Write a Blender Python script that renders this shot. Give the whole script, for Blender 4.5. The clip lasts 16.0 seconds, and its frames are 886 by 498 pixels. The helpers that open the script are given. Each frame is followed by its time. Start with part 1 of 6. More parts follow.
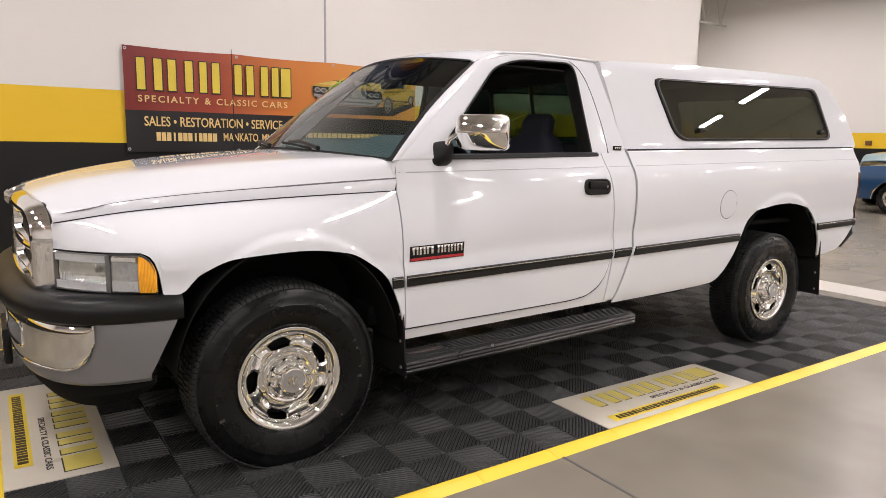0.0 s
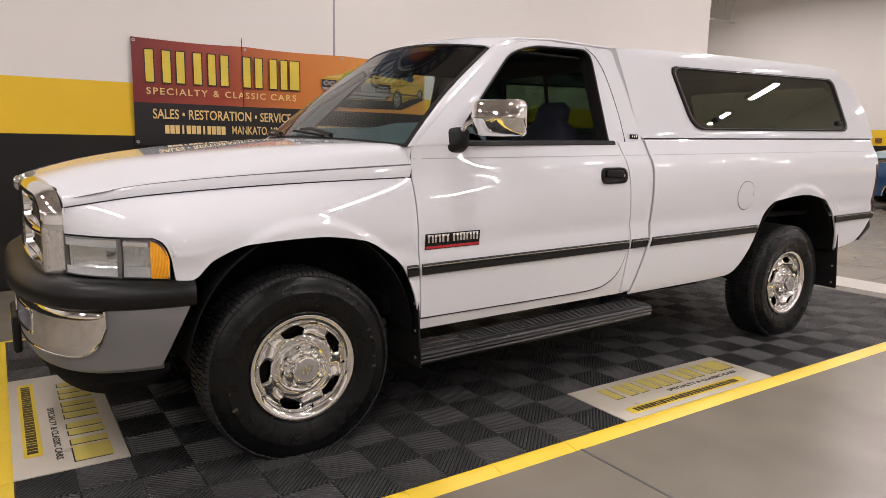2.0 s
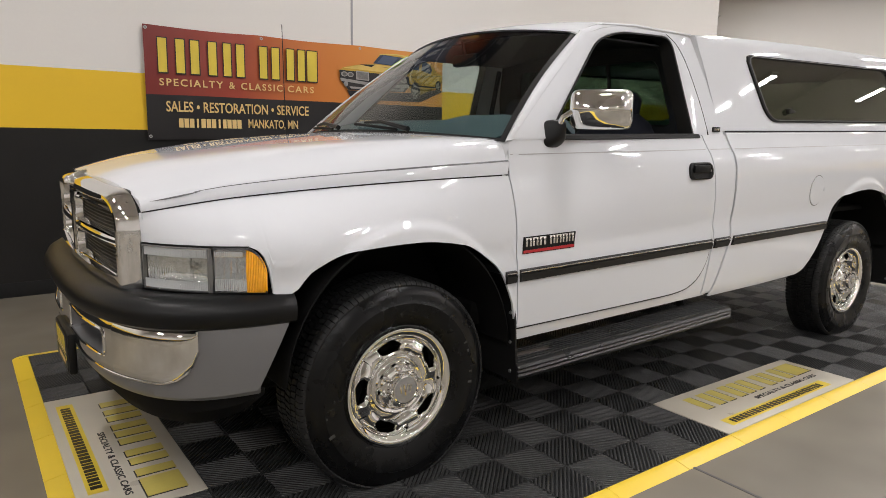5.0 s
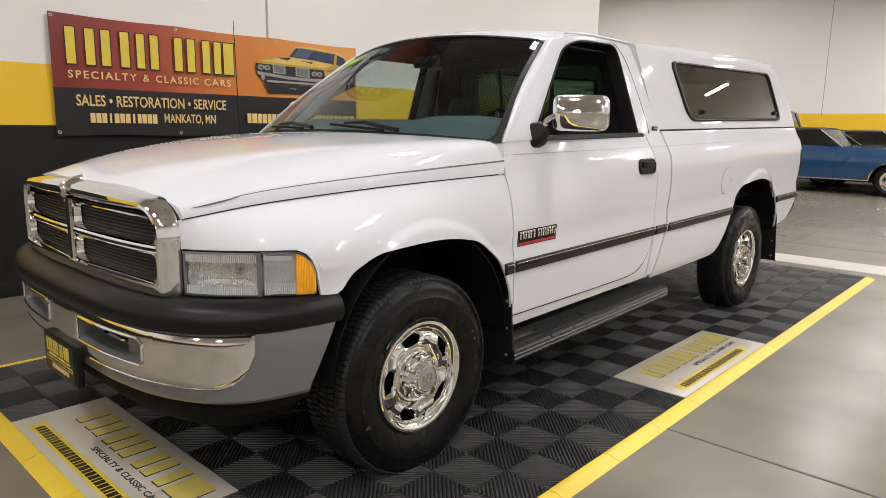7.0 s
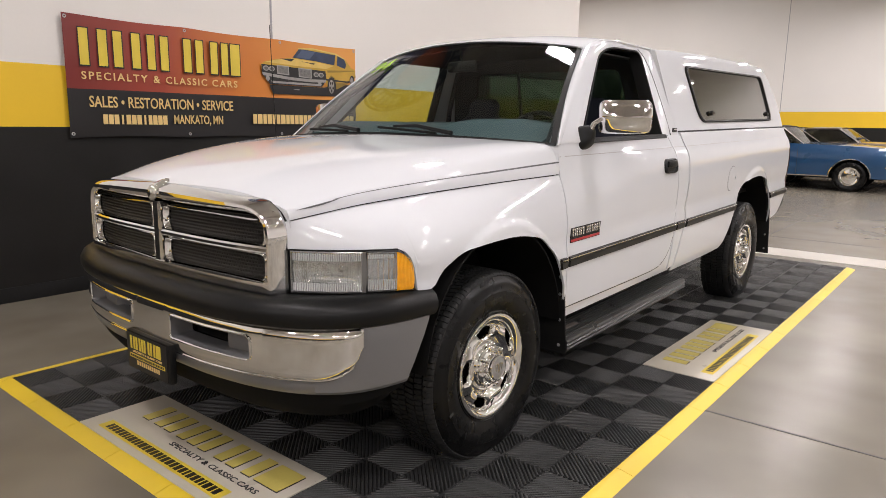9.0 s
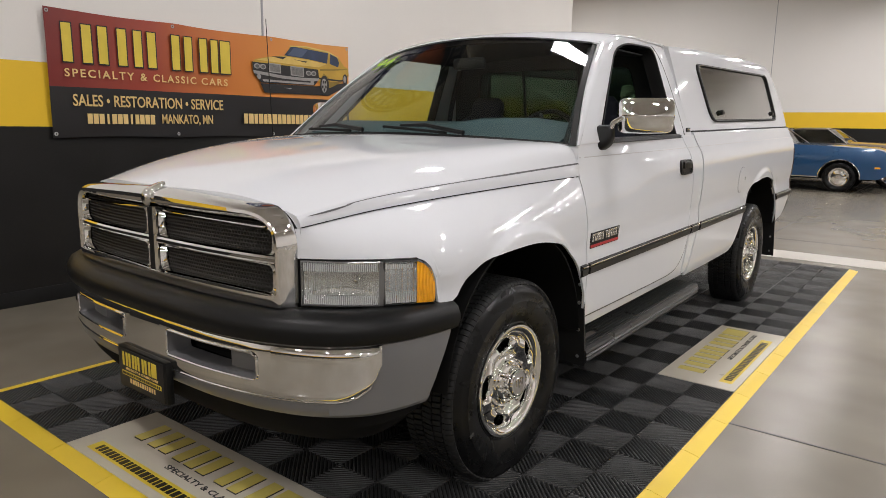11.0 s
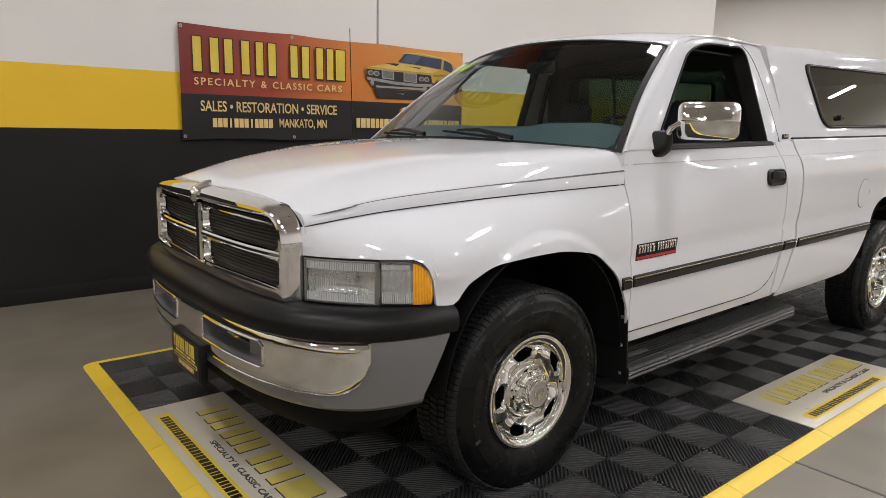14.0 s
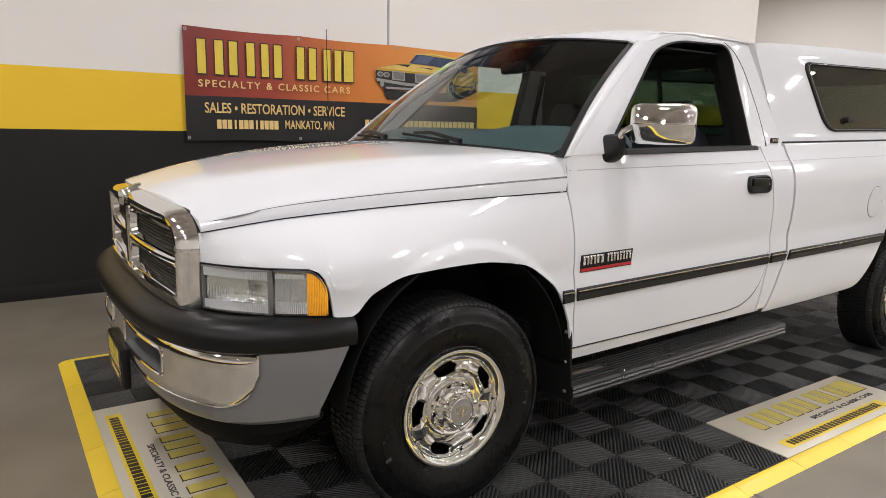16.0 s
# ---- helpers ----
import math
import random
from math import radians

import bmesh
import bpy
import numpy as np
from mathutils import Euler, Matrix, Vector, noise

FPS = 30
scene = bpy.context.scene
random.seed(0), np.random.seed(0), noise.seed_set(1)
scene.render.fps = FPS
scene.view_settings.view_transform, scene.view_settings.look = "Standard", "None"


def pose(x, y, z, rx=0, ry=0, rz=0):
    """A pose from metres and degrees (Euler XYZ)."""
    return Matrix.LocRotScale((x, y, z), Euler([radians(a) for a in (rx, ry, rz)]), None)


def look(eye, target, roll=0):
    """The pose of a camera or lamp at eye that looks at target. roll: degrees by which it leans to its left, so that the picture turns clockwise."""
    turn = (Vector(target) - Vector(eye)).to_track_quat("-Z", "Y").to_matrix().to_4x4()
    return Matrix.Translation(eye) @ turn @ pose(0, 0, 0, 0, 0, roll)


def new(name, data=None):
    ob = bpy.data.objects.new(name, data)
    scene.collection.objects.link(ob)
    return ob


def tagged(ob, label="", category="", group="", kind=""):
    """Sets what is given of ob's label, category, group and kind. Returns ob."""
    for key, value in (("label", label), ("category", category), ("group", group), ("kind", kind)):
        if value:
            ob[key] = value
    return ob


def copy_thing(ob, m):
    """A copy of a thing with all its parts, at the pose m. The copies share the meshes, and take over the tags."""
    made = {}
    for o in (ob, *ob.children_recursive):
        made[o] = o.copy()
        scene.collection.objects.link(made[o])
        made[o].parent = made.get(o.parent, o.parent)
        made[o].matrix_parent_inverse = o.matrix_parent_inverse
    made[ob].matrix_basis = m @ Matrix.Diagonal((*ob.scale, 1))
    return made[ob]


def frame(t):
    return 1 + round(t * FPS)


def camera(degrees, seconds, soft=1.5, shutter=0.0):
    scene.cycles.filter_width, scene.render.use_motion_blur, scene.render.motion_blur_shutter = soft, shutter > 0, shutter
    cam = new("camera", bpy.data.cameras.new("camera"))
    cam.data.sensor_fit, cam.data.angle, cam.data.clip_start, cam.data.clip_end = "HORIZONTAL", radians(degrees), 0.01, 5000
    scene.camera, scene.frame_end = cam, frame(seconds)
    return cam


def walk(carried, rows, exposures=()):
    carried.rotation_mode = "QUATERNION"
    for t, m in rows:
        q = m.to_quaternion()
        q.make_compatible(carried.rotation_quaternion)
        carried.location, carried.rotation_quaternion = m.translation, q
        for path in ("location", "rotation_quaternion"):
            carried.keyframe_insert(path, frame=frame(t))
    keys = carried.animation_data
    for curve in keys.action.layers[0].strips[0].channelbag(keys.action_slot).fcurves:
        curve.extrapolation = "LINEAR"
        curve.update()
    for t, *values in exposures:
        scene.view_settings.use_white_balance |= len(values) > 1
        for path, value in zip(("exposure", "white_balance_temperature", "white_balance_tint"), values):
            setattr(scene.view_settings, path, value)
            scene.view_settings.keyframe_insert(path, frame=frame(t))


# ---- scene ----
cam = camera(66.8, 16.0, soft=0.7)
PATH = [
    (0, (-0.946, -3.397, 1.3), (0.16, -1.76, 0.987), 1.1),
    (0.5, (-0.946, -3.399, 1.295), (0.153, -1.757, 0.982), 1.1),
    (1, (-0.942, -3.386, 1.294), (0.151, -1.741, 0.98), 1.1),
    (1.5, (-0.941, -3.372, 1.275), (0.15, -1.725, 0.962), 1.1),
    (2, (-0.958, -3.334, 1.242), (0.136, -1.689, 0.927), 1.1),
    (2.5, (-1.007, -3.287, 1.243), (0.089, -1.644, 0.928), 1.1),
    (3, (-1.1, -3.232, 1.246), (0.011, -1.599, 0.934), 1.2),
    (3.5, (-1.151, -3.14, 1.24), (-0.025, -1.517, 0.926), 1.2),
    (4, (-1.142, -3.021, 1.236), (-0.012, -1.402, 0.916), 1.1),
    (6.5, (-1.567, -2.667, 1.255), (-0.22, -1.232, 0.896), 0.9),
    (7, (-1.72, -2.613, 1.282), (-0.275, -1.278, 0.923), 0.9),
    (7.5, (-1.859, -2.622, 1.301), (-0.387, -1.317, 0.94), 0.9),
    (8, (-1.968, -2.567, 1.3), (-0.487, -1.272, 0.94), 1.0),
    (8.5, (-2.08, -2.47, 1.289), (-0.585, -1.192, 0.928), 0.9),
    (9, (-2.117, -2.388, 1.303), (-0.594, -1.145, 0.938), 0.8),
    (9.5, (-2.063, -2.254, 1.304), (-0.524, -1.031, 0.938), 0.9),
    (12, (-2.05, -2.182, 1.29), (-0.497, -0.975, 0.928), 0.8),
    (12.5, (-2.023, -2.284, 1.301), (-0.518, -1.018, 0.941), 0.9),
    (13, (-1.956, -2.363, 1.304), (-0.512, -1.026, 0.946), 0.9),
    (13.5, (-1.795, -2.426, 1.297), (-0.465, -0.976, 0.939), 1.0),
    (14, (-1.738, -2.523, 1.301), (-0.496, -0.996, 0.945), 1.1),
    (14.5, (-1.696, -2.632, 1.31), (-0.489, -1.077, 0.956), 1.0),
    (15, (-1.581, -2.702, 1.322), (-0.4, -1.127, 0.967), 1.0),
    (15.5, (-1.41, -2.745, 1.32), (-0.271, -1.14, 0.967), 1.2),
    (16, (-1.287, -2.722, 1.319), (-0.185, -1.092, 0.962), 1.2),
]
walk(cam, [(t, look(eye, target, roll)) for t, eye, target, roll in PATH],
     [(0, 0.24, 6480, 10), (1.5, 0.22, 6540, 12), (2, 0.02, 6540, 12), (3, -0.05, 6440, 9), (4, -0.05, 6350, 5), (6.5, 0.10, 6350, 5), (7, 0.15, 6350, 5), (8, 0.13, 6400, 7), (9, 0.15, 6440, 9),
      (9.5, 0.08, 6420, 8), (12, -0.14, 6290, 5), (13, -0.15, 6290, 5), (14, -0.10, 6290, 5), (14.5, -0.06, 6290, 5), (15, 0.07, 6290, 5), (16, 0.14, 6330, 6)])

# ---- world and lamps ----
world = bpy.data.worlds.new("world")
scene.world = world
world.use_nodes = True
world.node_tree.nodes["Background"].inputs[0].default_value = (0.9, 0.95, 1.0, 1)
world.node_tree.nodes["Background"].inputs[1].default_value = 0.02
scene.view_settings.exposure = 0.0

CEIL = 6.6
LAMP_ROWS = {-10.9: 0.5, -8.15: 0.75, -5.4: 1.0, -2.65: 0.7, 0.2: 1.0}
LAMP_COLS = {-7.5: 1.25, -2.6: 0.84, 2.3: 1.04, 7.2: 1.0, 12.1: 1.0, 17.0: 1.0}
LAMP_WATTS = 74.0


def area_lamp(x, y, z, sx, sy, watts):
    data = bpy.data.lights.new("tube_light", "AREA")
    data.shape, data.size, data.size_y, data.energy = "RECTANGLE", sx, sy, watts
    data.color = (1.0, 0.92, 0.925)
    ob = new("tube_light", data)
    ob.matrix_world = pose(x, y, z)
    return ob


# ---- materials ----
def nodes_of(name):
    m = bpy.data.materials.new(name)
    m.use_nodes = True
    t = m.node_tree
    return m, t, t.nodes["Principled BSDF"]


def mat(name, base, rough=0.5, metal=0.0, vary=0.08, scale=3.0, bump=0.0, bump_scale=200.0, coat=0.0, per_piece=0.0, spec=0.5, coat_rough=0.015):
    """A surface with blotches at one scale, grain at another and fine relief."""
    m, t, p = nodes_of(name)
    N, L = t.nodes, t.links
    co = N.new("ShaderNodeTexCoord")
    big = N.new("ShaderNodeTexNoise")
    big.inputs["Scale"].default_value, big.inputs["Detail"].default_value = scale, 5
    fine = N.new("ShaderNodeTexNoise")
    fine.inputs["Scale"].default_value, fine.inputs["Detail"].default_value = bump_scale, 3
    L.new(co.outputs["Object"], big.inputs["Vector"])
    L.new(co.outputs["Object"], fine.inputs["Vector"])
    add = N.new("ShaderNodeMath")
    add.operation = "MULTIPLY_ADD"
    L.new(fine.outputs["Fac"], add.inputs[0])
    add.inputs[1].default_value = 0.35
    L.new(big.outputs["Fac"], add.inputs[2])
    ramp = N.new("ShaderNodeMapRange")
    ramp.inputs["From Min"].default_value, ramp.inputs["From Max"].default_value = 0.35, 1.0
    ramp.inputs["To Min"].default_value, ramp.inputs["To Max"].default_value = 1 - vary, 1 + vary
    L.new(add.outputs[0], ramp.inputs["Value"])
    last = ramp.outputs[0]
    if per_piece:
        info = N.new("ShaderNodeObjectInfo")
        pr = N.new("ShaderNodeMapRange")
        pr.inputs["To Min"].default_value, pr.inputs["To Max"].default_value = 1 - per_piece, 1 + per_piece
        L.new(info.outputs["Random"], pr.inputs["Value"])
        mul = N.new("ShaderNodeMath")
        mul.operation = "MULTIPLY"
        L.new(last, mul.inputs[0]), L.new(pr.outputs[0], mul.inputs[1])
        last = mul.outputs[0]
    vec = N.new("ShaderNodeVectorMath")
    vec.operation = "SCALE"
    vec.inputs[0].default_value = base
    L.new(last, vec.inputs["Scale"])
    L.new(vec.outputs[0], p.inputs["Base Color"])
    rr = N.new("ShaderNodeMapRange")
    rr.inputs["To Min"].default_value, rr.inputs["To Max"].default_value = max(0.0, rough * 0.75), min(1.0, rough * 1.25)
    L.new(big.outputs["Fac"], rr.inputs["Value"])
    L.new(rr.outputs[0], p.inputs["Roughness"])
    p.inputs["Metallic"].default_value = metal
    p.inputs["Specular IOR Level"].default_value = spec
    if coat:
        p.inputs["Coat Weight"].default_value, p.inputs["Coat Roughness"].default_value = coat, coat_rough
    if bump:
        b = N.new("ShaderNodeBump")
        b.inputs["Strength"].default_value, b.inputs["Distance"].default_value = bump, 0.002
        L.new(fine.outputs["Fac"], b.inputs["Height"])
        L.new(b.outputs[0], p.inputs["Normal"])
    return m


def glass(name, tint, gloss=1.0, rough=0.0):
    """A thin pane: what lies behind it, tinted, with the mirror image on top by Fresnel."""
    m, t, p = nodes_of(name)
    N, L = t.nodes, t.links
    N.remove(p)
    out = N["Material Output"]
    tr, gl, fr, mx = N.new("ShaderNodeBsdfTransparent"), N.new("ShaderNodeBsdfGlossy"), N.new("ShaderNodeLayerWeight"), N.new("ShaderNodeMixShader")
    pw, sc = N.new("ShaderNodeMath"), N.new("ShaderNodeMath")
    pw.operation, sc.operation = "POWER", "MULTIPLY_ADD"
    pw.inputs[1].default_value, sc.inputs[1].default_value, sc.inputs[2].default_value = 5.0, 0.94, 0.05
    tr.inputs[0].default_value = (*tint, 1)
    gl.inputs["Roughness"].default_value = rough
    k = N.new("ShaderNodeMath")
    k.operation = "MULTIPLY"
    k.use_clamp = True
    k.inputs[1].default_value = gloss
    L.new(fr.outputs["Facing"], pw.inputs[0])
    L.new(pw.outputs[0], sc.inputs[0])
    L.new(sc.outputs[0], k.inputs[0])
    L.new(k.outputs[0], mx.inputs[0])
    L.new(tr.outputs[0], mx.inputs[1]), L.new(gl.outputs[0], mx.inputs[2])
    L.new(mx.outputs[0], out.inputs[0])
    return m


def glow(name, colour, strength):
    m, t, p = nodes_of(name)
    p.inputs["Base Color"].default_value = (*colour, 1)
    p.inputs["Emission Color"].default_value = (*colour, 1)
    p.inputs["Emission Strength"].default_value = strength
    return m


def concrete(name):
    """Polished concrete: broad cloudy patches over smaller stains, with a dull sheen."""
    m, t, p = nodes_of(name)
    N, L = t.nodes, t.links
    co = N.new("ShaderNodeTexCoord")
    a, b = (N.new("ShaderNodeTexNoise") for _ in range(2))
    for n, s, d in ((a, 0.45, 1), (b, 1.9, 2)):
        n.inputs["Scale"].default_value, n.inputs["Detail"].default_value = s, d
        L.new(co.outputs["Object"], n.inputs["Vector"])
    mx = N.new("ShaderNodeMath")
    mx.operation = "MULTIPLY_ADD"
    mx.inputs[1].default_value = 0.45
    broad = N.new("ShaderNodeMath")
    broad.operation = "MULTIPLY"
    broad.inputs[1].default_value = 0.6
    L.new(a.outputs["Fac"], broad.inputs[0])
    L.new(b.outputs["Fac"], mx.inputs[0]), L.new(broad.outputs[0], mx.inputs[2])
    cr = N.new("ShaderNodeValToRGB")
    e = cr.color_ramp.elements
    e[0].position, e[0].color = 0.30, (0.132, 0.117, 0.091, 1)
    e[1].position, e[1].color = 0.78, (0.255, 0.230, 0.186, 1)
    L.new(mx.outputs[0], cr.inputs[0])
    L.new(cr.outputs[0], p.inputs["Base Color"])
    p.inputs["Specular IOR Level"].default_value = 0.38
    p.inputs["Roughness"].default_value = 0.27
    return m


def ramp_print(name, lo, hi, stops, rough=0.35):
    """A printed colour run along x between lo and hi."""
    m, t, p = nodes_of(name)
    N, L = t.nodes, t.links
    co, sp, mr, cr = (N.new("ShaderNode" + k) for k in ("TexCoord", "SeparateXYZ", "MapRange", "ValToRGB"))
    ns = N.new("ShaderNodeTexNoise")
    ns.inputs["Scale"].default_value = 4.0
    L.new(co.outputs["Object"], sp.inputs[0])
    L.new(co.outputs["Object"], ns.inputs["Vector"])
    mr.inputs["From Min"].default_value, mr.inputs["From Max"].default_value = lo, hi
    ad = N.new("ShaderNodeMath")
    ad.operation = "MULTIPLY_ADD"
    ad.inputs[1].default_value = 0.12
    L.new(ns.outputs["Fac"], ad.inputs[0]), L.new(sp.outputs["X"], ad.inputs[2])
    L.new(ad.outputs[0], mr.inputs["Value"])
    L.new(mr.outputs[0], cr.inputs[0])
    e = cr.color_ramp.elements
    for i, (pos, col) in enumerate(stops):
        el = e[i] if i < 2 else e.new(pos)
        el.position, el.color = pos, (*col, 1)
    L.new(cr.outputs[0], p.inputs["Base Color"])
    p.inputs["Roughness"].default_value = rough
    return m


WHITE = mat("white_paint", (0.71, 0.725, 0.755), 0.7, vary=0.012, scale=2.0, coat=1.0, spec=0.0, coat_rough=0.035)
CAPWHITE = mat("topper_paint", (0.71, 0.725, 0.755), 0.7, vary=0.012, scale=2.0, coat=1.0, spec=0.0, coat_rough=0.035)
CHROME = mat("chrome", (0.89, 0.89, 0.89), 0.03, 1.0, vary=0.01)
DULLCHROME = mat("bright_trim", (0.66, 0.65, 0.63), 0.2, 1.0, vary=0.04)
SATIN = mat("satin_metal", (0.42, 0.42, 0.42), 0.38, 0.7, vary=0.1, scale=30)
GREYPAINT = mat("grey_paint", (0.175, 0.175, 0.18), 0.34, 0.25, vary=0.04, coat=0.6)
BLACKPL = mat("black_plastic", (0.0085, 0.0088, 0.009), 0.38, vary=0.12, bump=0.12, bump_scale=500, spec=0.24)
BLACKRB = mat("black_rubber", (0.010, 0.010, 0.010), 0.6, vary=0.15, bump=0.2, bump_scale=300, spec=0.25)
TYRE = mat("tyre_rubber", (0.0062, 0.0064, 0.0066), 0.28, vary=0.3, scale=14, bump=0.15, bump_scale=260, spec=0.2)
TREAD = mat("tread_rubber", (0.019, 0.0193, 0.0195), 0.6, vary=0.3, scale=20, bump=0.2, spec=0.25)
DARK = mat("underbody_black", (0.006, 0.006, 0.006), 0.85, vary=0.2, spec=0.15)
TRIMGREY = mat("charcoal_moulding", (0.012, 0.0115, 0.011), 0.38, vary=0.06, spec=0.3)
GASKET = mat("window_gasket", (0.012, 0.012, 0.013), 0.35)
GLASSW = glass("windscreen_glass", (0.70, 0.78, 0.76))
GLASSS = glass("side_glass", (0.87, 0.91, 0.89))
GLASSCAP = glass("tinted_glass", (0.50, 0.52, 0.46), 2.1)
LENS = glass("lamp_lens", (0.96, 0.97, 0.97), 1.2)
FLUTE = mat("lens_fluting", (0.97, 0.97, 0.97), 0.1, 0.0, vary=0.05, coat=1.0)
FLUTE.node_tree.nodes["Principled BSDF"].inputs["Alpha"].default_value = 0.7
FAINTFLUTE = mat("faint_lens_fluting", (0.97, 0.97, 0.97), 0.1, 0.0, vary=0.05, coat=1.0)
FAINTFLUTE.node_tree.nodes["Principled BSDF"].inputs["Alpha"].default_value = 0.28
STEP = mat("step_rubber", (0.012, 0.012, 0.012), 0.30, vary=0.3, scale=10, bump=0.2, spec=0.45)
MESHPL = mat("honeycomb_plastic", (0.040, 0.038, 0.035), 0.35, vary=0.1)
AMBER = mat("amber_lens", (1.0, 0.45, 0.015), 0.10, vary=0.15, scale=30, coat=1.0)
REFLECT = mat("lamp_reflector", (0.97, 0.97, 0.97), 0.10, 0.85, vary=0.04, scale=17)
RED = mat("red_enamel", (0.42, 0.02, 0.025), 0.3)
TAILRED = mat("tail_lens", (0.045, 0.006, 0.008), 0.12, coat=1.0)
DASH = mat("blue_grey_vinyl", (0.075, 0.118, 0.135), 0.6, vary=0.1, bump=0.3, bump_scale=700)
CLOTH = mat("navy_cloth", (0.016, 0.019, 0.032), 0.9, vary=0.2, bump=0.4, bump_scale=600)
LINER = mat("cabin_lining", (0.028, 0.031, 0.034), 0.8, vary=0.1)
WALLWHITE = mat("off_white_wall_paint", (0.78, 0.755, 0.72), 0.55, vary=0.025, scale=0.8, bump=0.12, bump_scale=60)
WALLYELLOW = mat("yellow_wall_paint", (0.84, 0.54, 0.02), 0.5, vary=0.03, bump=0.12, bump_scale=60)
WALLBLACK = mat("black_wall_paint", (0.0115, 0.011, 0.0105), 0.5, vary=0.25, bump=0.3, bump_scale=60, spec=0.3)
SEAMGREY = mat("joint_sealant", (0.36, 0.36, 0.37), 0.6)
CONCRETE = concrete("polished_concrete")
JOINT = mat("saw_cut_joint", (0.09, 0.085, 0.08), 0.8)
PALEFLOOR = mat("pale_floor", (0.56, 0.53, 0.48), 0.35, vary=0.06, scale=2.0)
TILEBLK = mat("black_tile", (0.040, 0.0405, 0.0405), 0.40, vary=0.45, scale=7, bump=0.15, per_piece=0.15, spec=0.42)
GAPSHADE = mat("tile_gap_shade", (0.008, 0.008, 0.008), 0.8)
TILEYEL = mat("yellow_edging", (0.78, 0.56, 0.04), 0.36, vary=0.05, scale=6, per_piece=0.05)
PANELWHITE = mat("white_panel", (0.54, 0.50, 0.42), 0.3, vary=0.05, scale=6)
GOLD = mat("gold_print", (0.72, 0.55, 0.06), 0.35, vary=0.12, scale=5)
DARKGOLD = mat("olive_gold_print", (0.56, 0.47, 0.12), 0.35, vary=0.12, scale=8)
PALEGOLD = mat("pale_gold_print", (0.80, 0.58, 0.24), 0.4, vary=0.08, scale=9)
PRINTBLACK = mat("black_print", (0.014, 0.013, 0.014), 0.38, vary=0.1)
BANRED = ramp_print("banner_sunset_print", 0.05, 3.0, [(0.0, (0.17, 0.018, 0.018)), (1.0, (0.74, 0.33, 0.06)), (0.28, (0.33, 0.05, 0.025)), (0.52, (0.60, 0.19, 0.035))])
BLUEPAINT = mat("blue_metallic_paint", (0.009, 0.066, 0.175), 0.3, 0.2, vary=0.06, coat=1.0)
VINYL = mat("dark_vinyl_roof", (0.03, 0.027, 0.026), 0.6, vary=0.1, bump=0.3)
TANPAINT = mat("bronze_metallic_paint", (0.16, 0.125, 0.095), 0.35, 0.3, vary=0.06, coat=1.0)
PALEBLUE = mat("pale_blue_paint", (0.22, 0.31, 0.33), 0.35, vary=0.06, coat=0.8)
STEELWHITE = mat("white_steel", (0.62, 0.60, 0.57), 0.5, vary=0.05)
LIME = mat("lime_marker_paint", (0.45, 0.75, 0.06), 0.5)
TUBE = glow("lit_tube", (1.0, 0.96, 0.90), 9.0)
STEEL = mat("galvanised_steel", (0.45, 0.45, 0.45), 0.4, 0.8, vary=0.15, scale=12)


# ---- mesh helpers ----
def spl(xs, ys):
    """A smooth curve through knots that does not overshoot."""
    xs, ys = np.array(xs, float), np.array(ys, float)
    h = np.diff(xs)
    d = np.diff(ys) / h
    m = np.zeros(len(xs))
    for i in range(1, len(xs) - 1):
        if d[i - 1] * d[i] > 0:
            m[i] = 2 * d[i - 1] * d[i] / (d[i - 1] + d[i])
    m[0], m[-1] = d[0], d[-1]

    def f(x):
        x = np.clip(x, xs[0], xs[-1])
        i = np.clip(np.searchsorted(xs, x) - 1, 0, len(h) - 1)
        t = (x - xs[i]) / h[i]
        return (2 * t**3 - 3 * t**2 + 1) * ys[i] + (t**3 - 2 * t**2 + t) * h[i] * m[i] + (3 * t**2 - 2 * t**3) * ys[i + 1] + (t**3 - t**2) * h[i] * m[i + 1]
    return f


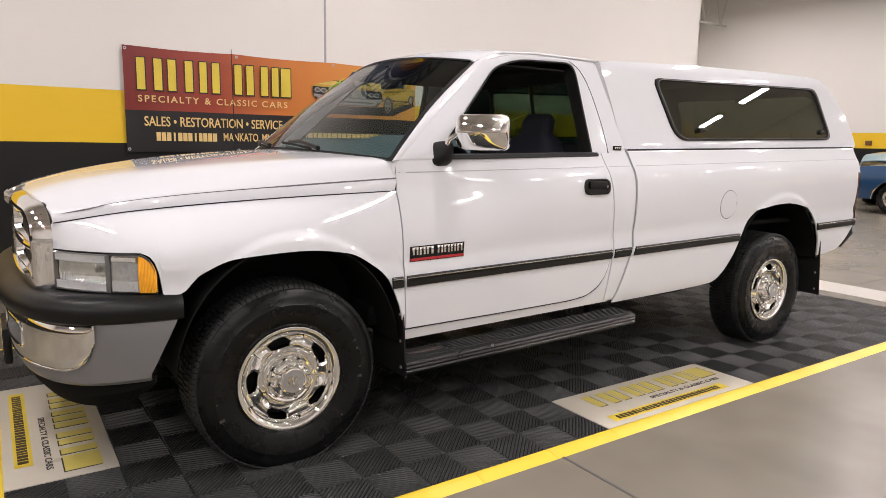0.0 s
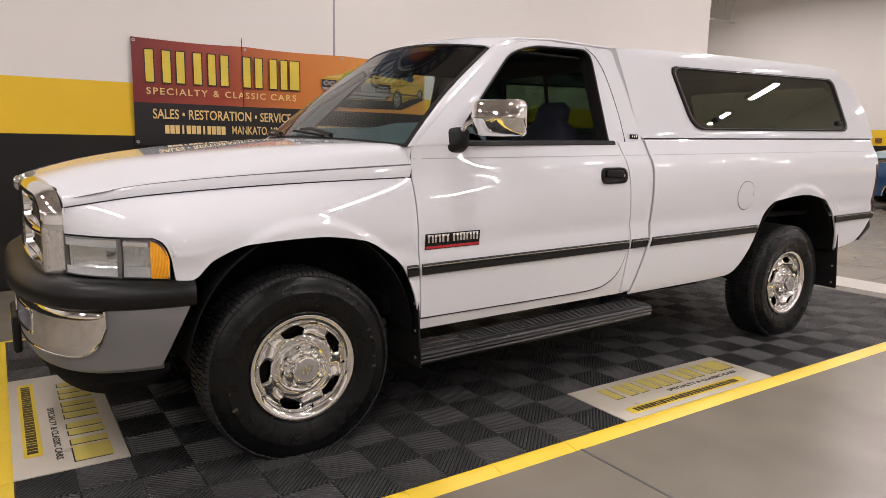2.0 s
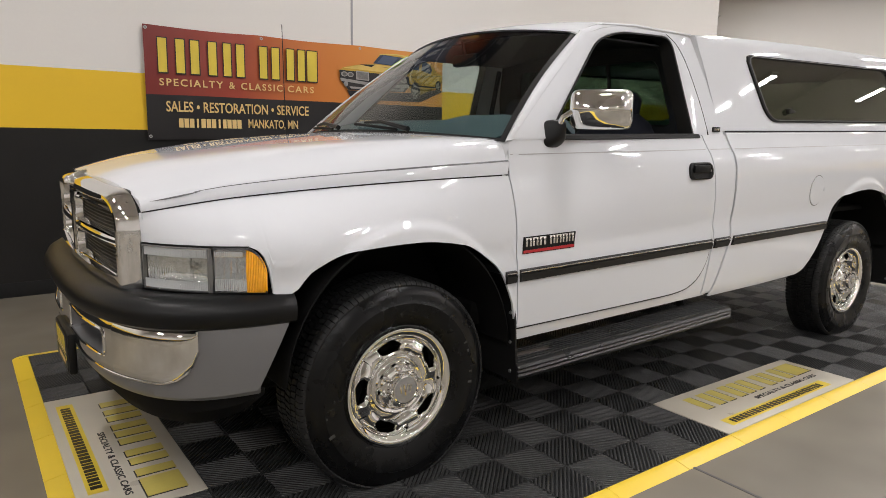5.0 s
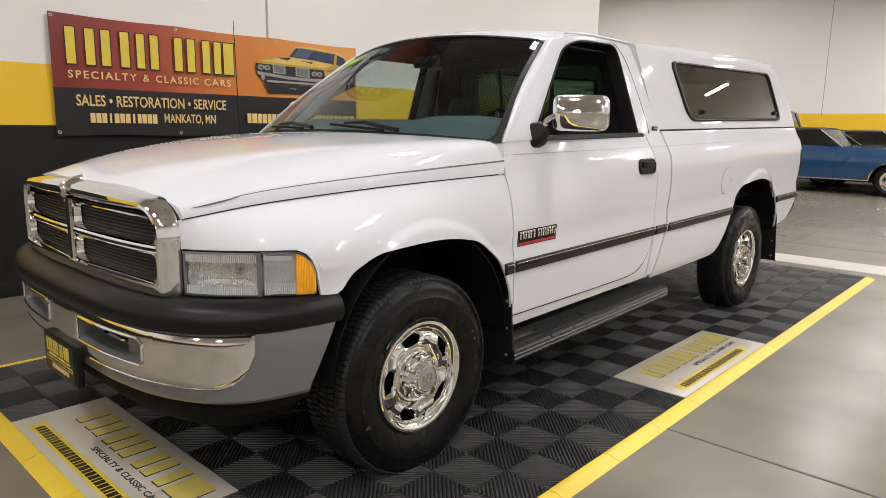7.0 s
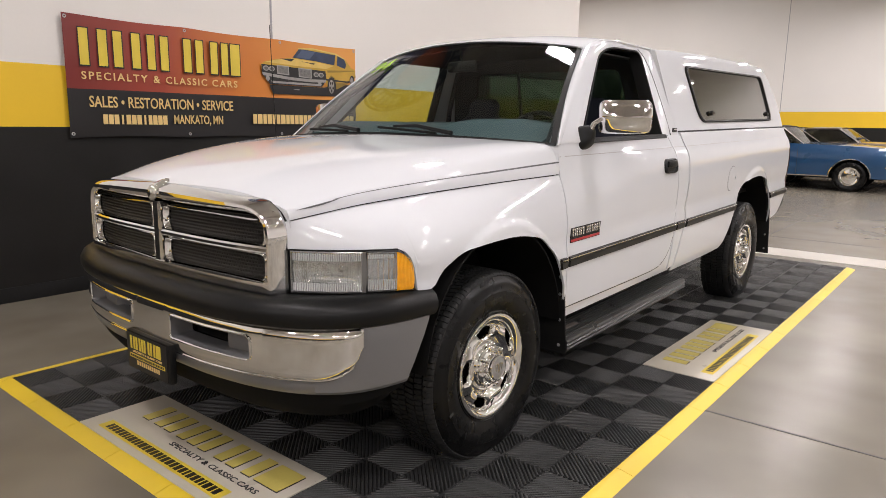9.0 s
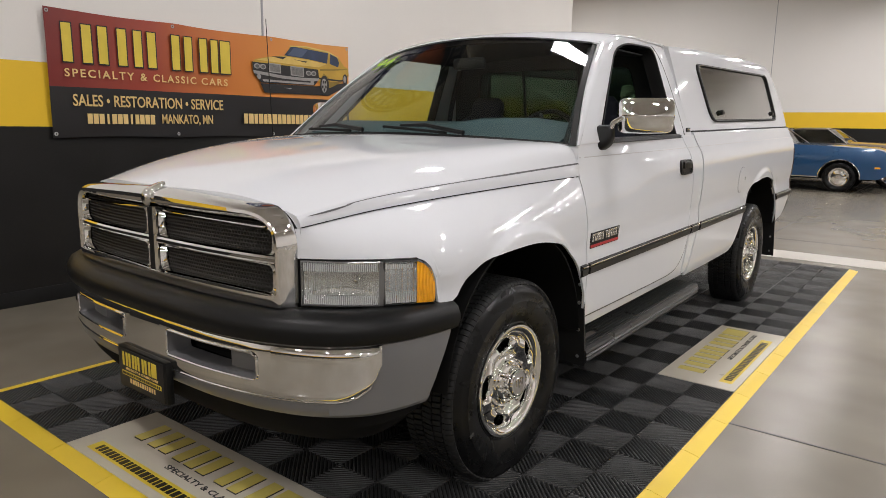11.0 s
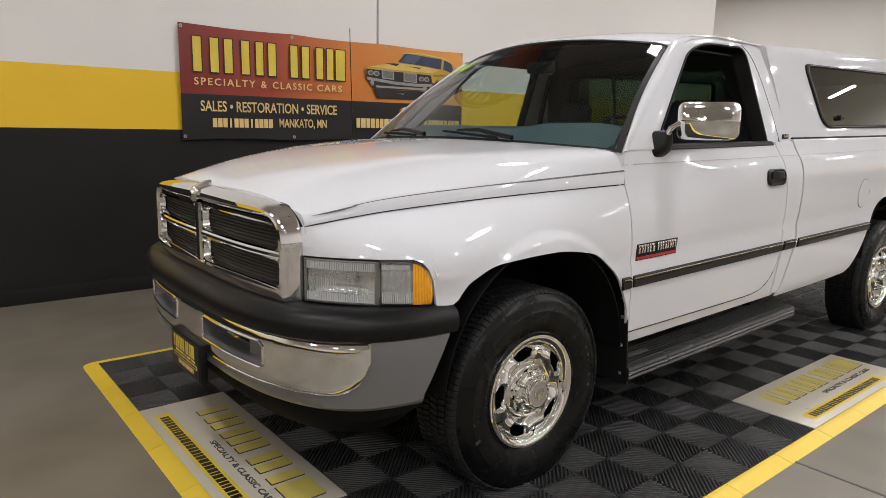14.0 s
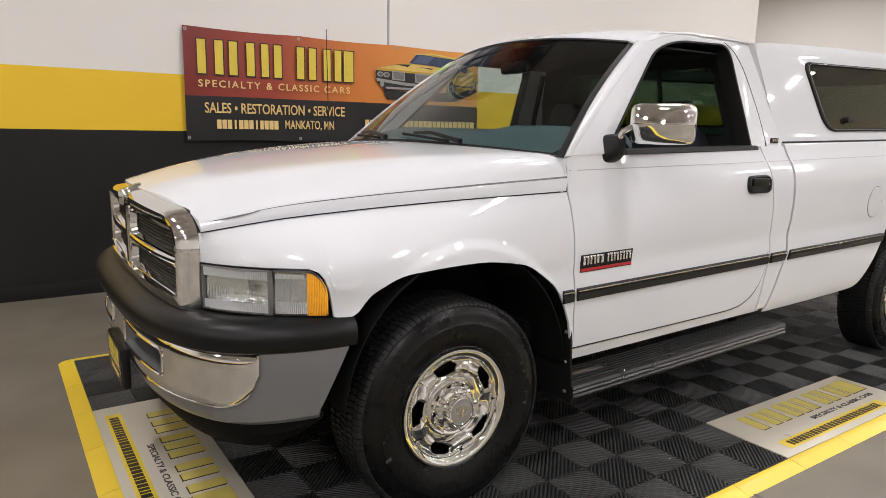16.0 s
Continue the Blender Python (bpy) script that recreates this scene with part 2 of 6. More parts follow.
class Geo:
    """Vertices and faces gathered for one mesh."""

    def __init__(self):
        self.v, self.f = [], []

    def grid(self, P, cu=False, cv=False):
        P = np.asarray(P, float)
        nu, nv = P.shape[:2]
        b = len(self.v)
        self.v += [tuple(q) for q in P.reshape(-1, 3)]
        for i in range(nu if cu else nu - 1):
            for j in range(nv if cv else nv - 1):
                a, c = i * nv, ((i + 1) % nu) * nv
                k = (j + 1) % nv
                self.f.append((b + a + j, b + c + j, b + c + k, b + a + k))
        return self

    def shell(self, P, off):
        """A sheet P with thickness: its copy moved by off, and the edges between."""
        P = np.asarray(P, float)
        Q = P + np.asarray(off, float)
        nu, nv = P.shape[:2]
        b = len(self.v)
        self.grid(P)
        self.grid(Q)
        n = nu * nv
        edge = [(i, 0) for i in range(nu)] + [(nu - 1, j) for j in range(1, nv)] + [(i, nv - 1) for i in range(nu - 2, -1, -1)] + [(0, j) for j in range(nv - 2, 0, -1)]
        ids = [i * nv + j for i, j in edge]
        for p, q in zip(ids, ids[1:] + ids[:1]):
            self.f.append((b + p, b + q, b + n + q, b + n + p))
        return self

    def ring(self, outer, inner, off):
        """A plate between two loops of equally many points, with thickness."""
        o, i = np.asarray(outer, float), np.asarray(inner, float)
        off = np.asarray(off, float)
        P = np.stack([o, i, i + off, o + off], 1)
        return self.grid(P, True, True)

    def ribbon(self, loops, closed=True):
        """A skin through loops of equally many points."""
        return self.grid(np.stack([np.asarray(l, float) for l in loops], 0), False, closed)

    def prism(self, poly, off):
        poly = [Vector(p) for p in poly]
        off = Vector(off)
        b, n = len(self.v), len(poly)
        self.v += [tuple(p) for p in poly] + [tuple(p + off) for p in poly]
        self.f += [tuple(range(b, b + n)), tuple(range(b + 2 * n - 1, b + n - 1, -1))]
        self.f += [(b + i, b + (i + 1) % n, b + n + (i + 1) % n, b + n + i) for i in range(n)]
        return self

    def box(self, c, s, bev=0.0, m=None):
        bm = bmesh.new()
        bmesh.ops.create_cube(bm, size=1.0, matrix=Matrix.Diagonal((*s, 1)))
        if bev:
            bmesh.ops.bevel(bm, geom=bm.edges[:], offset=bev, segments=2, profile=0.6, affect="EDGES")
        m = Matrix.Translation(c) @ (m or Matrix())
        bm.verts.index_update()
        b = len(self.v)
        self.v += [tuple(m @ q.co) for q in bm.verts]
        self.f += [tuple(b + q.index for q in f.verts) for f in bm.faces]
        bm.free()
        return self

    def tube(self, path, r, n=10, caps=True):
        path = [Vector(p) for p in path]
        rows = []
        ref = Vector((0.123, 0.456, 0.881))
        for i, p in enumerate(path):
            d = (path[min(i + 1, len(path) - 1)] - path[max(i - 1, 0)]).normalized()
            u = d.cross(ref).normalized()
            w = d.cross(u)
            k = r[i] if hasattr(r, "__len__") else r
            rows.append([tuple(p + (u * math.cos(a) + w * math.sin(a)) * k) for a in np.linspace(0, 2 * math.pi, n, endpoint=False)])
        b = len(self.v)
        self.grid(rows, False, True)
        if caps:
            self.f += [tuple(range(b, b + n)), tuple(range(b + len(path) * n - 1, b + (len(path) - 1) * n - 1, -1))]
        return self

    def lathe(self, prof, n=48, c=(0, 0, 0), closed=False):
        """Turn a profile of (radius, distance along -y) about the y axis through c."""
        rows = [[(c[0] + r * math.cos(a), c[1] - d, c[2] + r * math.sin(a)) for r, d in prof] for a in np.linspace(0, 2 * math.pi, n, endpoint=False)]
        return self.grid(rows, True, closed)

    def add(self, other, m=None):
        b = len(self.v)
        self.v += [tuple(m @ Vector(q)) for q in other.v] if m else other.v
        self.f += [tuple(b + i for i in f) for f in other.f]
        return self

    def side(self, s):
        """This mesh as it is (s > 0) or mirrored across the centre line."""
        if s < 0:
            self.v = [(x, -y, z) for x, y, z in self.v]
        return self

    def mesh(self, name, angle=32):
        me = bpy.data.meshes.new(name)
        bm = bmesh.new()
        vs = [bm.verts.new(q) for q in self.v]
        for f in self.f:
            f = list(dict.fromkeys(f))
            if len(f) > 2:
                try:
                    bm.faces.new([vs[i] for i in f])
                except ValueError:
                    pass
        bmesh.ops.remove_doubles(bm, verts=bm.verts[:], dist=1e-5)
        bmesh.ops.recalc_face_normals(bm, faces=bm.faces[:])
        bm.to_mesh(me)
        bm.free()
        me.polygons.foreach_set("use_smooth", [True] * len(me.polygons))
        me.set_sharp_from_angle(angle=radians(angle))
        return me


def part(name, g, material, parent=None, label="", angle=32):
    me = g.mesh(name, angle) if isinstance(g, Geo) else g
    me.materials.clear()
    me.materials.append(material)
    ob = new(name, me)
    ob.parent = parent
    if label:
        ob["label"] = label
    return ob


def thing(name, label, category, at=(0, 0, 0), group="", kind=""):
    ob = new(name)
    ob.empty_display_size = 0.1
    ob.location = at
    return tagged(ob, label, category, group, kind)


def writing(body, size, m, depth=0.001, space=1.0):
    """The mesh of a line of writing, placed by the pose m."""
    cu = bpy.data.curves.new("writing", "FONT")
    cu.body, cu.size, cu.extrude, cu.resolution_u, cu.offset, cu.space_character = body, size, depth, 3, 0.014, space
    tmp = new("writing", cu)
    bpy.context.view_layer.update()
    me = bpy.data.meshes.new_from_object(tmp.evaluated_get(bpy.context.evaluated_depsgraph_get()))
    bpy.data.objects.remove(tmp)
    bpy.data.curves.remove(cu)
    return me, m


def write_part(name, body, width, m, material, parent, height=None, label="", space=1.0):
    me, _ = writing(body, 1.0, m, space=space)
    co = np.array([v.co for v in me.vertices])
    lo, hi = co.min(0), co.max(0)
    k = width / (hi[0] - lo[0])
    ky = k if height is None else height / (hi[1] - lo[1])
    for v in me.vertices:
        v.co = m @ Vector(((v.co.x - lo[0]) * k, (v.co.y - lo[1]) * ky, v.co.z))
    me.name = name
    return part(name, me, material, parent, label)


def loop(pts, r, n=6):
    """A closed outline with its corners rounded; pts are 2D, r one radius or one for each corner."""
    out = []
    k = len(pts)
    for i in range(k):
        p, a, b = (Vector(pts[j % k]) for j in (i, i - 1, i + 1))
        q = r[i] if hasattr(r, "__len__") else r
        da, db = (a - p), (b - p)
        q = min(q, da.length * 0.49, db.length * 0.49)
        s, e = p + da.normalized() * q, p + db.normalized() * q
        for t in np.linspace(0, 1, n):
            out.append(tuple(s * (1 - t) ** 2 + p * (2 * t * (1 - t)) + e * t**2))
    return out


def even(pts, n, start=None):
    """n points spaced evenly along a closed outline."""
    P = np.array(list(pts) + [pts[0]], float)
    L = np.r_[0, np.cumsum(np.linalg.norm(np.diff(P, axis=0), axis=1))]
    t = np.linspace(0, L[-1], n, endpoint=False)
    return np.stack([np.interp(t, L, P[:, i]) for i in range(P.shape[1])], 1)


# ---- the hall ----
FLOOR = -0.015
X0, X1, XC, Y0, YW, Y1 = -12.0, 20.2, 7.85, -13.0, 3.03, 12.0


def structure(name, g, material, label="", angle=32):
    return tagged(part(name, g, material, None, label, angle), kind="structure")


structure("floor", Geo().box(((X0 + X1) / 2, (Y0 + Y1) / 2, FLOOR - 0.1), (X1 - X0 + 0.6, Y1 - Y0 + 0.6, 0.2)), CONCRETE, "polished grey concrete floor with faint stains")
for i, (a, b) in enumerate((((1.0, Y0), (1.0, YW)), ((6.9, Y0), (6.9, YW)), ((12.8, Y0), (12.8, Y1)), ((-4.9, Y0), (-4.9, YW)))):
    structure("floor_joint", Geo().box((a[0], (a[1] + b[1]) / 2, FLOOR), (0.012, b[1] - a[1], 0.003)), JOINT, "dark saw-cut joint in the concrete floor")
for y in (-6.2, -0.27):
    x = X0 if y < -3 else 6.1
    structure("floor_joint", Geo().box(((x + X1) / 2, y, FLOOR), (X1 - x, 0.010, 0.0034)), JOINT, "saw-cut joint in the concrete floor")
structure("floor_strip", Geo().box((5.76, -0.9, FLOOR + 0.002), (0.48, 7.6, 0.006)), PALEFLOOR, "pale strip across the concrete floor")

BANDS = ((FLOOR, 1.245, WALLBLACK, "black painted lower wall"), (1.245, 1.69, WALLYELLOW, "yellow painted wall stripe"), (1.69, CEIL, WALLWHITE, "off-white painted concrete wall panel"))


def banded_wall(name, a, b, thick, up=0.0):
    """A wall between plan points a and b, with its three painted bands; thick is the way to its back."""
    root = thing(name, "wall painted black below, yellow across and off-white above", "wall", kind="structure")
    a, b, k = Vector((*a, 0)), Vector((*b, 0)), Vector((*thick, 0))
    for lo, hi, m, label in BANDS:
        lo, hi = lo + up * (lo > 1), hi + up * (hi < 2)
        g = Geo()
        g.prism([a + Vector((0, 0, lo)), b + Vector((0, 0, lo)), b + Vector((0, 0, hi)), a + Vector((0, 0, hi))], k)
        part("painted_band", g, m, root, label)
    return root


banded_wall("wall_north", (X0, YW), (XC, YW), (0, 0.25))
banded_wall("wall_return", (XC, YW + 0.25), (XC, Y1), (-0.25, 0))
banded_wall("wall_east", (X1, Y0), (X1, Y1), (0.25, 0), 0.12)
banded_wall("wall_back", (XC, Y1), (X1, Y1), (0, 0.25))
# unseen walls added to close the hall; the west bands darken what the chrome reflects
banded_wall("wall_west", (X0, Y0), (X0, YW), (-0.25, 0))
structure("wall_south", Geo().prism([(X0, Y0, FLOOR), (X1, Y0, FLOOR), (X1, Y0, CEIL), (X0, Y0, CEIL)], (0, -0.25, 0)), WALLWHITE, "plain off-white wall")
EASTJ = (-9.0, 2.85)
for x in (-4.2, 1.93):
    structure("wall_joint", Geo().box((x, YW - 0.001, (1.69 + CEIL) / 2), (0.022, 0.006, CEIL - 1.69), 0.002), SEAMGREY, "grey sealed joint between wall panels")
for y in EASTJ:
    structure("wall_joint", Geo().box((X1 - 0.001, y, (1.69 + CEIL) / 2), (0.006, 0.018, CEIL - 1.69), 0.002), SEAMGREY, "grey sealed joint between wall panels")
structure("baseboard", Geo().box(((X0 + XC) / 2, YW - 0.006, FLOOR + 0.055), (XC - X0, 0.012, 0.11), 0.004), BLACKRB, "black rubber wall base")
structure("ceiling", Geo().box(((X0 + X1) / 2, (Y0 + Y1) / 2, CEIL + 0.1), (X1 - X0, Y1 - Y0, 0.2)), mat("white_ceiling_deck", (0.62, 0.60, 0.57), 0.6, vary=0.05), "white ceiling deck")


def joist(y, x0, x1, zlo, zhi):
    root = thing("roof_joist", "white painted steel open-web roof joist under the ceiling", "joist", (x0, y, zlo), "roof joists")
    L = x1 - x0
    part("top_chord", Geo().box((L / 2, 0, zhi - zlo), (L, 0.09, 0.05), 0.004), STEELWHITE, root)
    part("bottom_chord", Geo().box((L / 2 - 0.05, 0, 0), (L - 0.1, 0.09, 0.05), 0.004), STEELWHITE, root)
    n = int(L / 0.8)
    for i in range(n):
        a, b = i * L / n, (i + 0.5) * L / n
        part("web_bar", Geo().tube([(a, 0, zhi - zlo), (b, 0, 0)], 0.017, 6), STEELWHITE, root)
        part("web_bar", Geo().tube([(b, 0, 0), (a + L / n, 0, zhi - zlo)], 0.017, 6), STEELWHITE, root)


joist(10.92, XC + 0.02, X1 - 0.02, 5.36, 6.57)
joist(-1.4, X0 + 0.02, X1 - 0.02, 5.4, 6.57)
joist(-5.0, X0 + 0.02, X1 - 0.02, 5.4, 6.57)


def fixture(x, y, z, watts=LAMP_WATTS, first=[]):
    """A flat lit high-bay lamp that hangs under the ceiling, its length across the hall."""
    area_lamp(x, y, z - 0.055, 0.20, 0.62, watts)
    if first:
        copy_thing(first[0], pose(x, y, z))
        return
    root = thing("ceiling_light", "flat white lit high-bay light hung under the ceiling", "ceiling light", (x, y, z), "high-bay lights")
    first.append(root)
    part("housing", Geo().box((0, 0, 0), (0.28, 0.70, 0.07), 0.012), STEELWHITE, root)
    for s in (-1, 1):
        part("tube", Geo().box((s * 0.052, 0, -0.038), (0.085, 0.62, 0.008), 0.002), TUBE, root, "lit panel")
        part("hanger", Geo().tube([(0, s * 0.3, 0.03), (0, s * 0.3, CEIL - z)], 0.004, 6), STEEL, root)


for y in LAMP_ROWS:
    for x in LAMP_COLS:
        fixture(x, y, 4.9, LAMP_WATTS * LAMP_ROWS[y] * LAMP_COLS[x])
# extra lights added out of view to brighten the far bay and end wall
for x, y in ((10.0, 8.6), (14.6, 9.4), (12.1, 5.8), (17.0, 5.8), (14.6, 2.9), (17.2, 9.2), (17.5, -2.4), (14.6, -8.0)):
    fixture(x, y, 5.8, LAMP_WATTS * 1.05)

# ---- the tiled mat ----
TX, TY, PX, PY, NX, NY = -0.985, -1.390, 0.391, 0.394, 16, 7
mat_root = thing("floor_mat", "black ribbed interlocking tile mat with yellow ramp edges on the concrete", "floor mat")


def tile_mesh():
    """One ribbed tile: a plate with four fields of diagonal ribs that form a diamond round its middle."""
    g = Geo()
    hx, hy = PX / 2 - 0.0012, PY / 2 - 0.0012
    g.box((0, 0, -0.011), (2 * hx, 2 * hy, 0.008))
    q = min(hx, hy)
    pitch = 0.0215
    for sx in (-1, 1):
        for sy in (-1, 1):
            c = pitch * 0.6
            while c < 2 * q - 0.004:
                # a rib lies along x + y = c within the quarter
                a0, a1 = max(0.002, c - q), min(c, q) - 0.002
                if a1 - a0 > 0.008:
                    rise = []
                    for w, z in ((0.0058, -0.0085), (0.0052, -0.0035), (0.0038, -0.0009), (0.0014, 0.0)):
                        bar = []
                        for t, e in ((a0, -1), (a1, -1), (a1, 1), (a0, 1)):
                            n = w * 0.7071 * e
                            bar.append((sx * max(0, min(q, t + n)), sy * max(0, min(q, c - t + n)), z))
                        if sx * sy < 0:
                            bar.reverse()
                        rise += bar
                    b = len(g.v)
                    g.v += rise
                    g.f += [(b + 12, b + 13, b + 14, b + 15)] + [(b + h + i, b + h + (i + 1) % 4, b + h + 4 + (i + 1) % 4, b + h + 4 + i) for h in (0, 4, 8) for i in range(4)]
                c += pitch
    for x, y, w, h in ((0, hy - 0.002, 2 * hx, 0.004), (0, -hy + 0.002, 2 * hx, 0.004), (hx - 0.002, 0, 0.004, 2 * hy - 0.008), (-hx + 0.002, 0, 0.004, 2 * hy - 0.008)):
        g.box((x, y, -0.0055), (w, h, 0.007))
    me = g.mesh("tile", 50)
    me.materials.append(TILEBLK)
    me.materials.append(GAPSHADE)
    # the plate between the ribs is coloured near black, as deep shade in the gaps
    for f in me.polygons:
        if f.center.z < -0.0065 and abs(f.normal.z) > 0.9:
            f.material_index = 1
    return me


TILE = tile_mesh()
LOGO_CELLS = {(i, 0) for i in (6, 7, 8)} | {(0, j) for j in (2, 3, 4)}


def lay_tiles():
    for i in range(NX):
        for j in range(NY):
            if (i, j) not in LOGO_CELLS:
                ob = new("tile", TILE)
                ob.parent = mat_root
                ob.location = (TX + (i + 0.5) * PX, TY + (j + 0.5) * PY, 0)


def edge_mesh(length, wide):
    g = Geo()
    P = [(0.0, -0.002), (0.018, -0.0015), (0.024, -0.003), (wide - 0.012, -0.0105), (wide, -0.0145)]
    prof = [(d, z) for d, z in P] + [(wide, -0.015), (0.0, -0.015)]
    rows = [[(x, -d, z) for d, z in prof] for x in (-length / 2 + 0.0012, length / 2 - 0.0012)]
    g.grid(rows, False, True)
    b = len(g.v)
    k = len(prof)
    g.f += [tuple(range(k)), tuple(range(2 * k - 1, k - 1, -1))]
    return g.mesh("edge_strip", 20)


def lay_edges():
    ex, ey = edge_mesh(PX, 0.075), edge_mesh(PY, 0.075)
    ya, yb = TY, TY + NY * PY
    for i in range(NX):
        x = TX + (i + 0.5) * PX
        for y, r in ((ya, 0), (yb, 180)):
            ob = part("edge_strip", ex, TILEYEL, mat_root)
            ob.matrix_basis = pose(x, y, 0, 0, 0, r)
    for j in range(NY):
        ob = part("edge_strip", ey, TILEYEL, mat_root)
        ob.matrix_basis = pose(TX, TY + (j + 0.5) * PY, 0, 0, 0, -90)
    for y in (ya, yb):
        s = -1 if y == ya else 1
        P = [(0, -0.002), (0.018, -0.0015), (0.06, -0.0105), (0.075, -0.0145)]
        arc = [[(TX - d * math.cos(a), y + s * d * math.sin(a), z) for d, z in P] for a in np.linspace(0, math.pi / 2, 7)]
        part("edge_corner", Geo().grid(arc), TILEYEL, mat_root)


def bars(g, x0, y0, widths, gap, height, m, depth=0.0012):
    """A row of plain upright bars in the plane of the pose m."""
    x = x0
    for w in widths:
        if w > 0:
            P = [m @ Vector(q) for q in ((x, y0, 0), (x + w, y0, 0), (x + w, y0 + height, 0), (x, y0 + height, 0))]
            g.prism(P, m.to_3x3() @ Vector((0, 0, depth)))
        x += abs(w) + gap
    return g


def bar_parts(name, x0, y0, widths, gap, height, m, depth, material, parent, label=""):
    """A row of bars, each a part of its own."""
    x = x0
    for w in widths:
        if w > 0:
            part(name, bars(Geo(), x, y0, [w], 0, height, m, depth), material, parent, label)
        x += abs(w) + gap


def name_bars(scale):
    """Widths of the upright strokes that stand for a six-letter name; negative is a space."""
    return [k * scale for k in (0.13, -0.10, 0.13, -0.05, 0.13, -0.10, 0.13, -0.05, 0.13, -0.05, 0.13, -0.14, 0.13, -0.05, 0.13, -0.10, 0.13, -0.05, 0.32)]


def word_bars(rng, total, lo, hi, gap):
    out, s = [], 0.0
    while s < total - lo:
        w = rng.uniform(lo, hi)
        out.append(w)
        s += w + gap
    return out


def logo_panel(m, long):
    """A smooth white panel of three tiles with a gold name and a small yellow address plate in bars."""
    rng = random.Random(3)
    wide = 0.394
    g = Geo().box((0, 0, -0.0065), (long - 0.004, wide - 0.004, 0.015), 0.001)
    g.v = [tuple(m @ Vector(q)) for q in g.v]
    p = part("logo_panel", g, PANELWHITE, mat_root, "smooth white panel printed with gold and black")
    k = long / 1.173
    W = name_bars(0.44 * k)
    up = pose(0, 0, 0.0012)
    bar_parts("print_shadow", -0.43 * k + 0.006, 0.004, W, 0.0, 0.135, m @ up, 0.0006, PRINTBLACK, p)
    bar_parts("name_print", -0.43 * k, 0.009, W, 0.0, 0.135, m @ up, 0.0014, DARKGOLD, p)
    write_part("small_print", "SPECIALTY & CLASSIC CARS", 0.58 * k, m @ pose(-0.10 * k, -0.052, 0.0012), PRINTBLACK, p, 0.026)
    band = part("address_plate", bars(Geo(), -0.49 * k, -0.158, [0.90 * k], 0, 0.066, m @ up, 0.0006), GOLD, p, "yellow printed band")
    bar_parts("address_print", -0.45 * k, -0.145, word_bars(rng, 0.82 * k, 0.014, 0.028, 0.008), 0.008, 0.038, m @ pose(0, 0, 0.0018), 0.0008, PRINTBLACK, band)


logo_panel(pose(TX + 7.5 * PX, TY + 0.5 * PY, 0), 3 * PX)
logo_panel(pose(TX + 0.5 * PX, TY + 3.5 * PY, 0, 0, 0, -90), 3 * PY)


# ---- the pickup truck: its front axle stands at x = 0, it faces -x ----
truck = thing("pickup_truck", "white pickup with chrome grille and white bed topper on a mat", "truck")
RAKE = 0.017
PROF = spl([0.38, 0.43, 0.48, 0.60, 0.69, 0.755, 0.80, 0.88, 0.98, 1.07, 1.13, 1.16, 1.175, 1.25, 1.32], [0.915, 0.938, 0.950, 0.960, 0.964, 0.963, 0.957, 0.966, 0.971, 0.966, 0.953, 0.940, 0.930, 0.897, 0.880])
TAPER = spl([-0.80, -0.775, -0.745, -0.70, -0.62, -0.55, -0.49, -0.45, -0.38, -0.22], [0.38, 0.322, 0.267, 0.205, 0.122, 0.072, 0.039, 0.022, 0.008, 0.0])
SHUT_Z = spl([-0.80, -0.5, 0.0, 0.51], [0.982, 1.030, 1.070, 1.092])
SHUT_Y = spl([-0.80, -0.5, 0.0, 0.51], [0.640, 0.737, 0.850, 0.917])


def rake(x):
    return RAKE * (x - 0.5)


def arch_d(x, z, cx, cz, rx, rz):
    return math.hypot((x - cx) / rx, (z - cz) / rz)


def half(x, z):
    """Half the body's width at (x, z)."""
    w = float(PROF(z - rake(x)))
    if x < -0.22:
        w -= float(TAPER(x))
    if x < 1.5:
        zs, ys = float(SHUT_Z(x)), float(SHUT_Y(x))
        s = min(1.0, max(0.0, (z - 0.84) / (zs - 0.84)))
        b = float(PROF(0.84)) - (float(TAPER(x)) if x < -0.22 else 0.0)
        k = 1.0 if x < 0.48 else max(0.0, 1 - (x - 0.48) / 1.0)
        k = k * k * (3 - 2 * k)
        if s > 0:
            inward = b + (min(ys, b) - b) * s**2.3
            if z > zs:
                inward -= 0.13 * (z - zs)
            w = inward if x < 0.3 else (1 - k) * w + k * min(w, inward)
    for cx, cz, rx, rz in ((0.02, 0.40, 0.43, 0.476), (3.43, 0.50, 0.45, 0.445)):
        d = arch_d(x, z, cx, cz, rx, rz)
        t = min(1.0, max(0.0, (1.17 - d) / 0.085))
        w += 0.014 * t * t * (3 - 2 * t) * (1.0 if z > 0.62 else max(0.0, (z - 0.5) / 0.12))
    return w


def bend(x, z):
    """How the cut lines of the doors lean out of the upright."""
    z0 = z - rake(x)
    a = np.interp(z0, [0.43, 0.50, 0.72, 1.10, 1.16], [0.037, 0.034, 0.020, 0.004, 0.006]) * math.exp(-(((x - 0.48) / (0.10 if x > 0.48 else 0.035)) ** 2))
    b = np.interp(z0, [0.50, 0.75, 1.04, 1.24], [0.0, 0.015, -0.02, -0.055]) * math.exp(-(((x - 1.78) / 0.07) ** 2))
    c = np.interp(z0, [0.42, 0.58, 0.73, 1.10, 1.24], [-0.115, -0.05, 0.005, 0.005, -0.012]) * math.exp(-(((x - 1.95) / 0.13) ** 2))
    return x + a + b + c


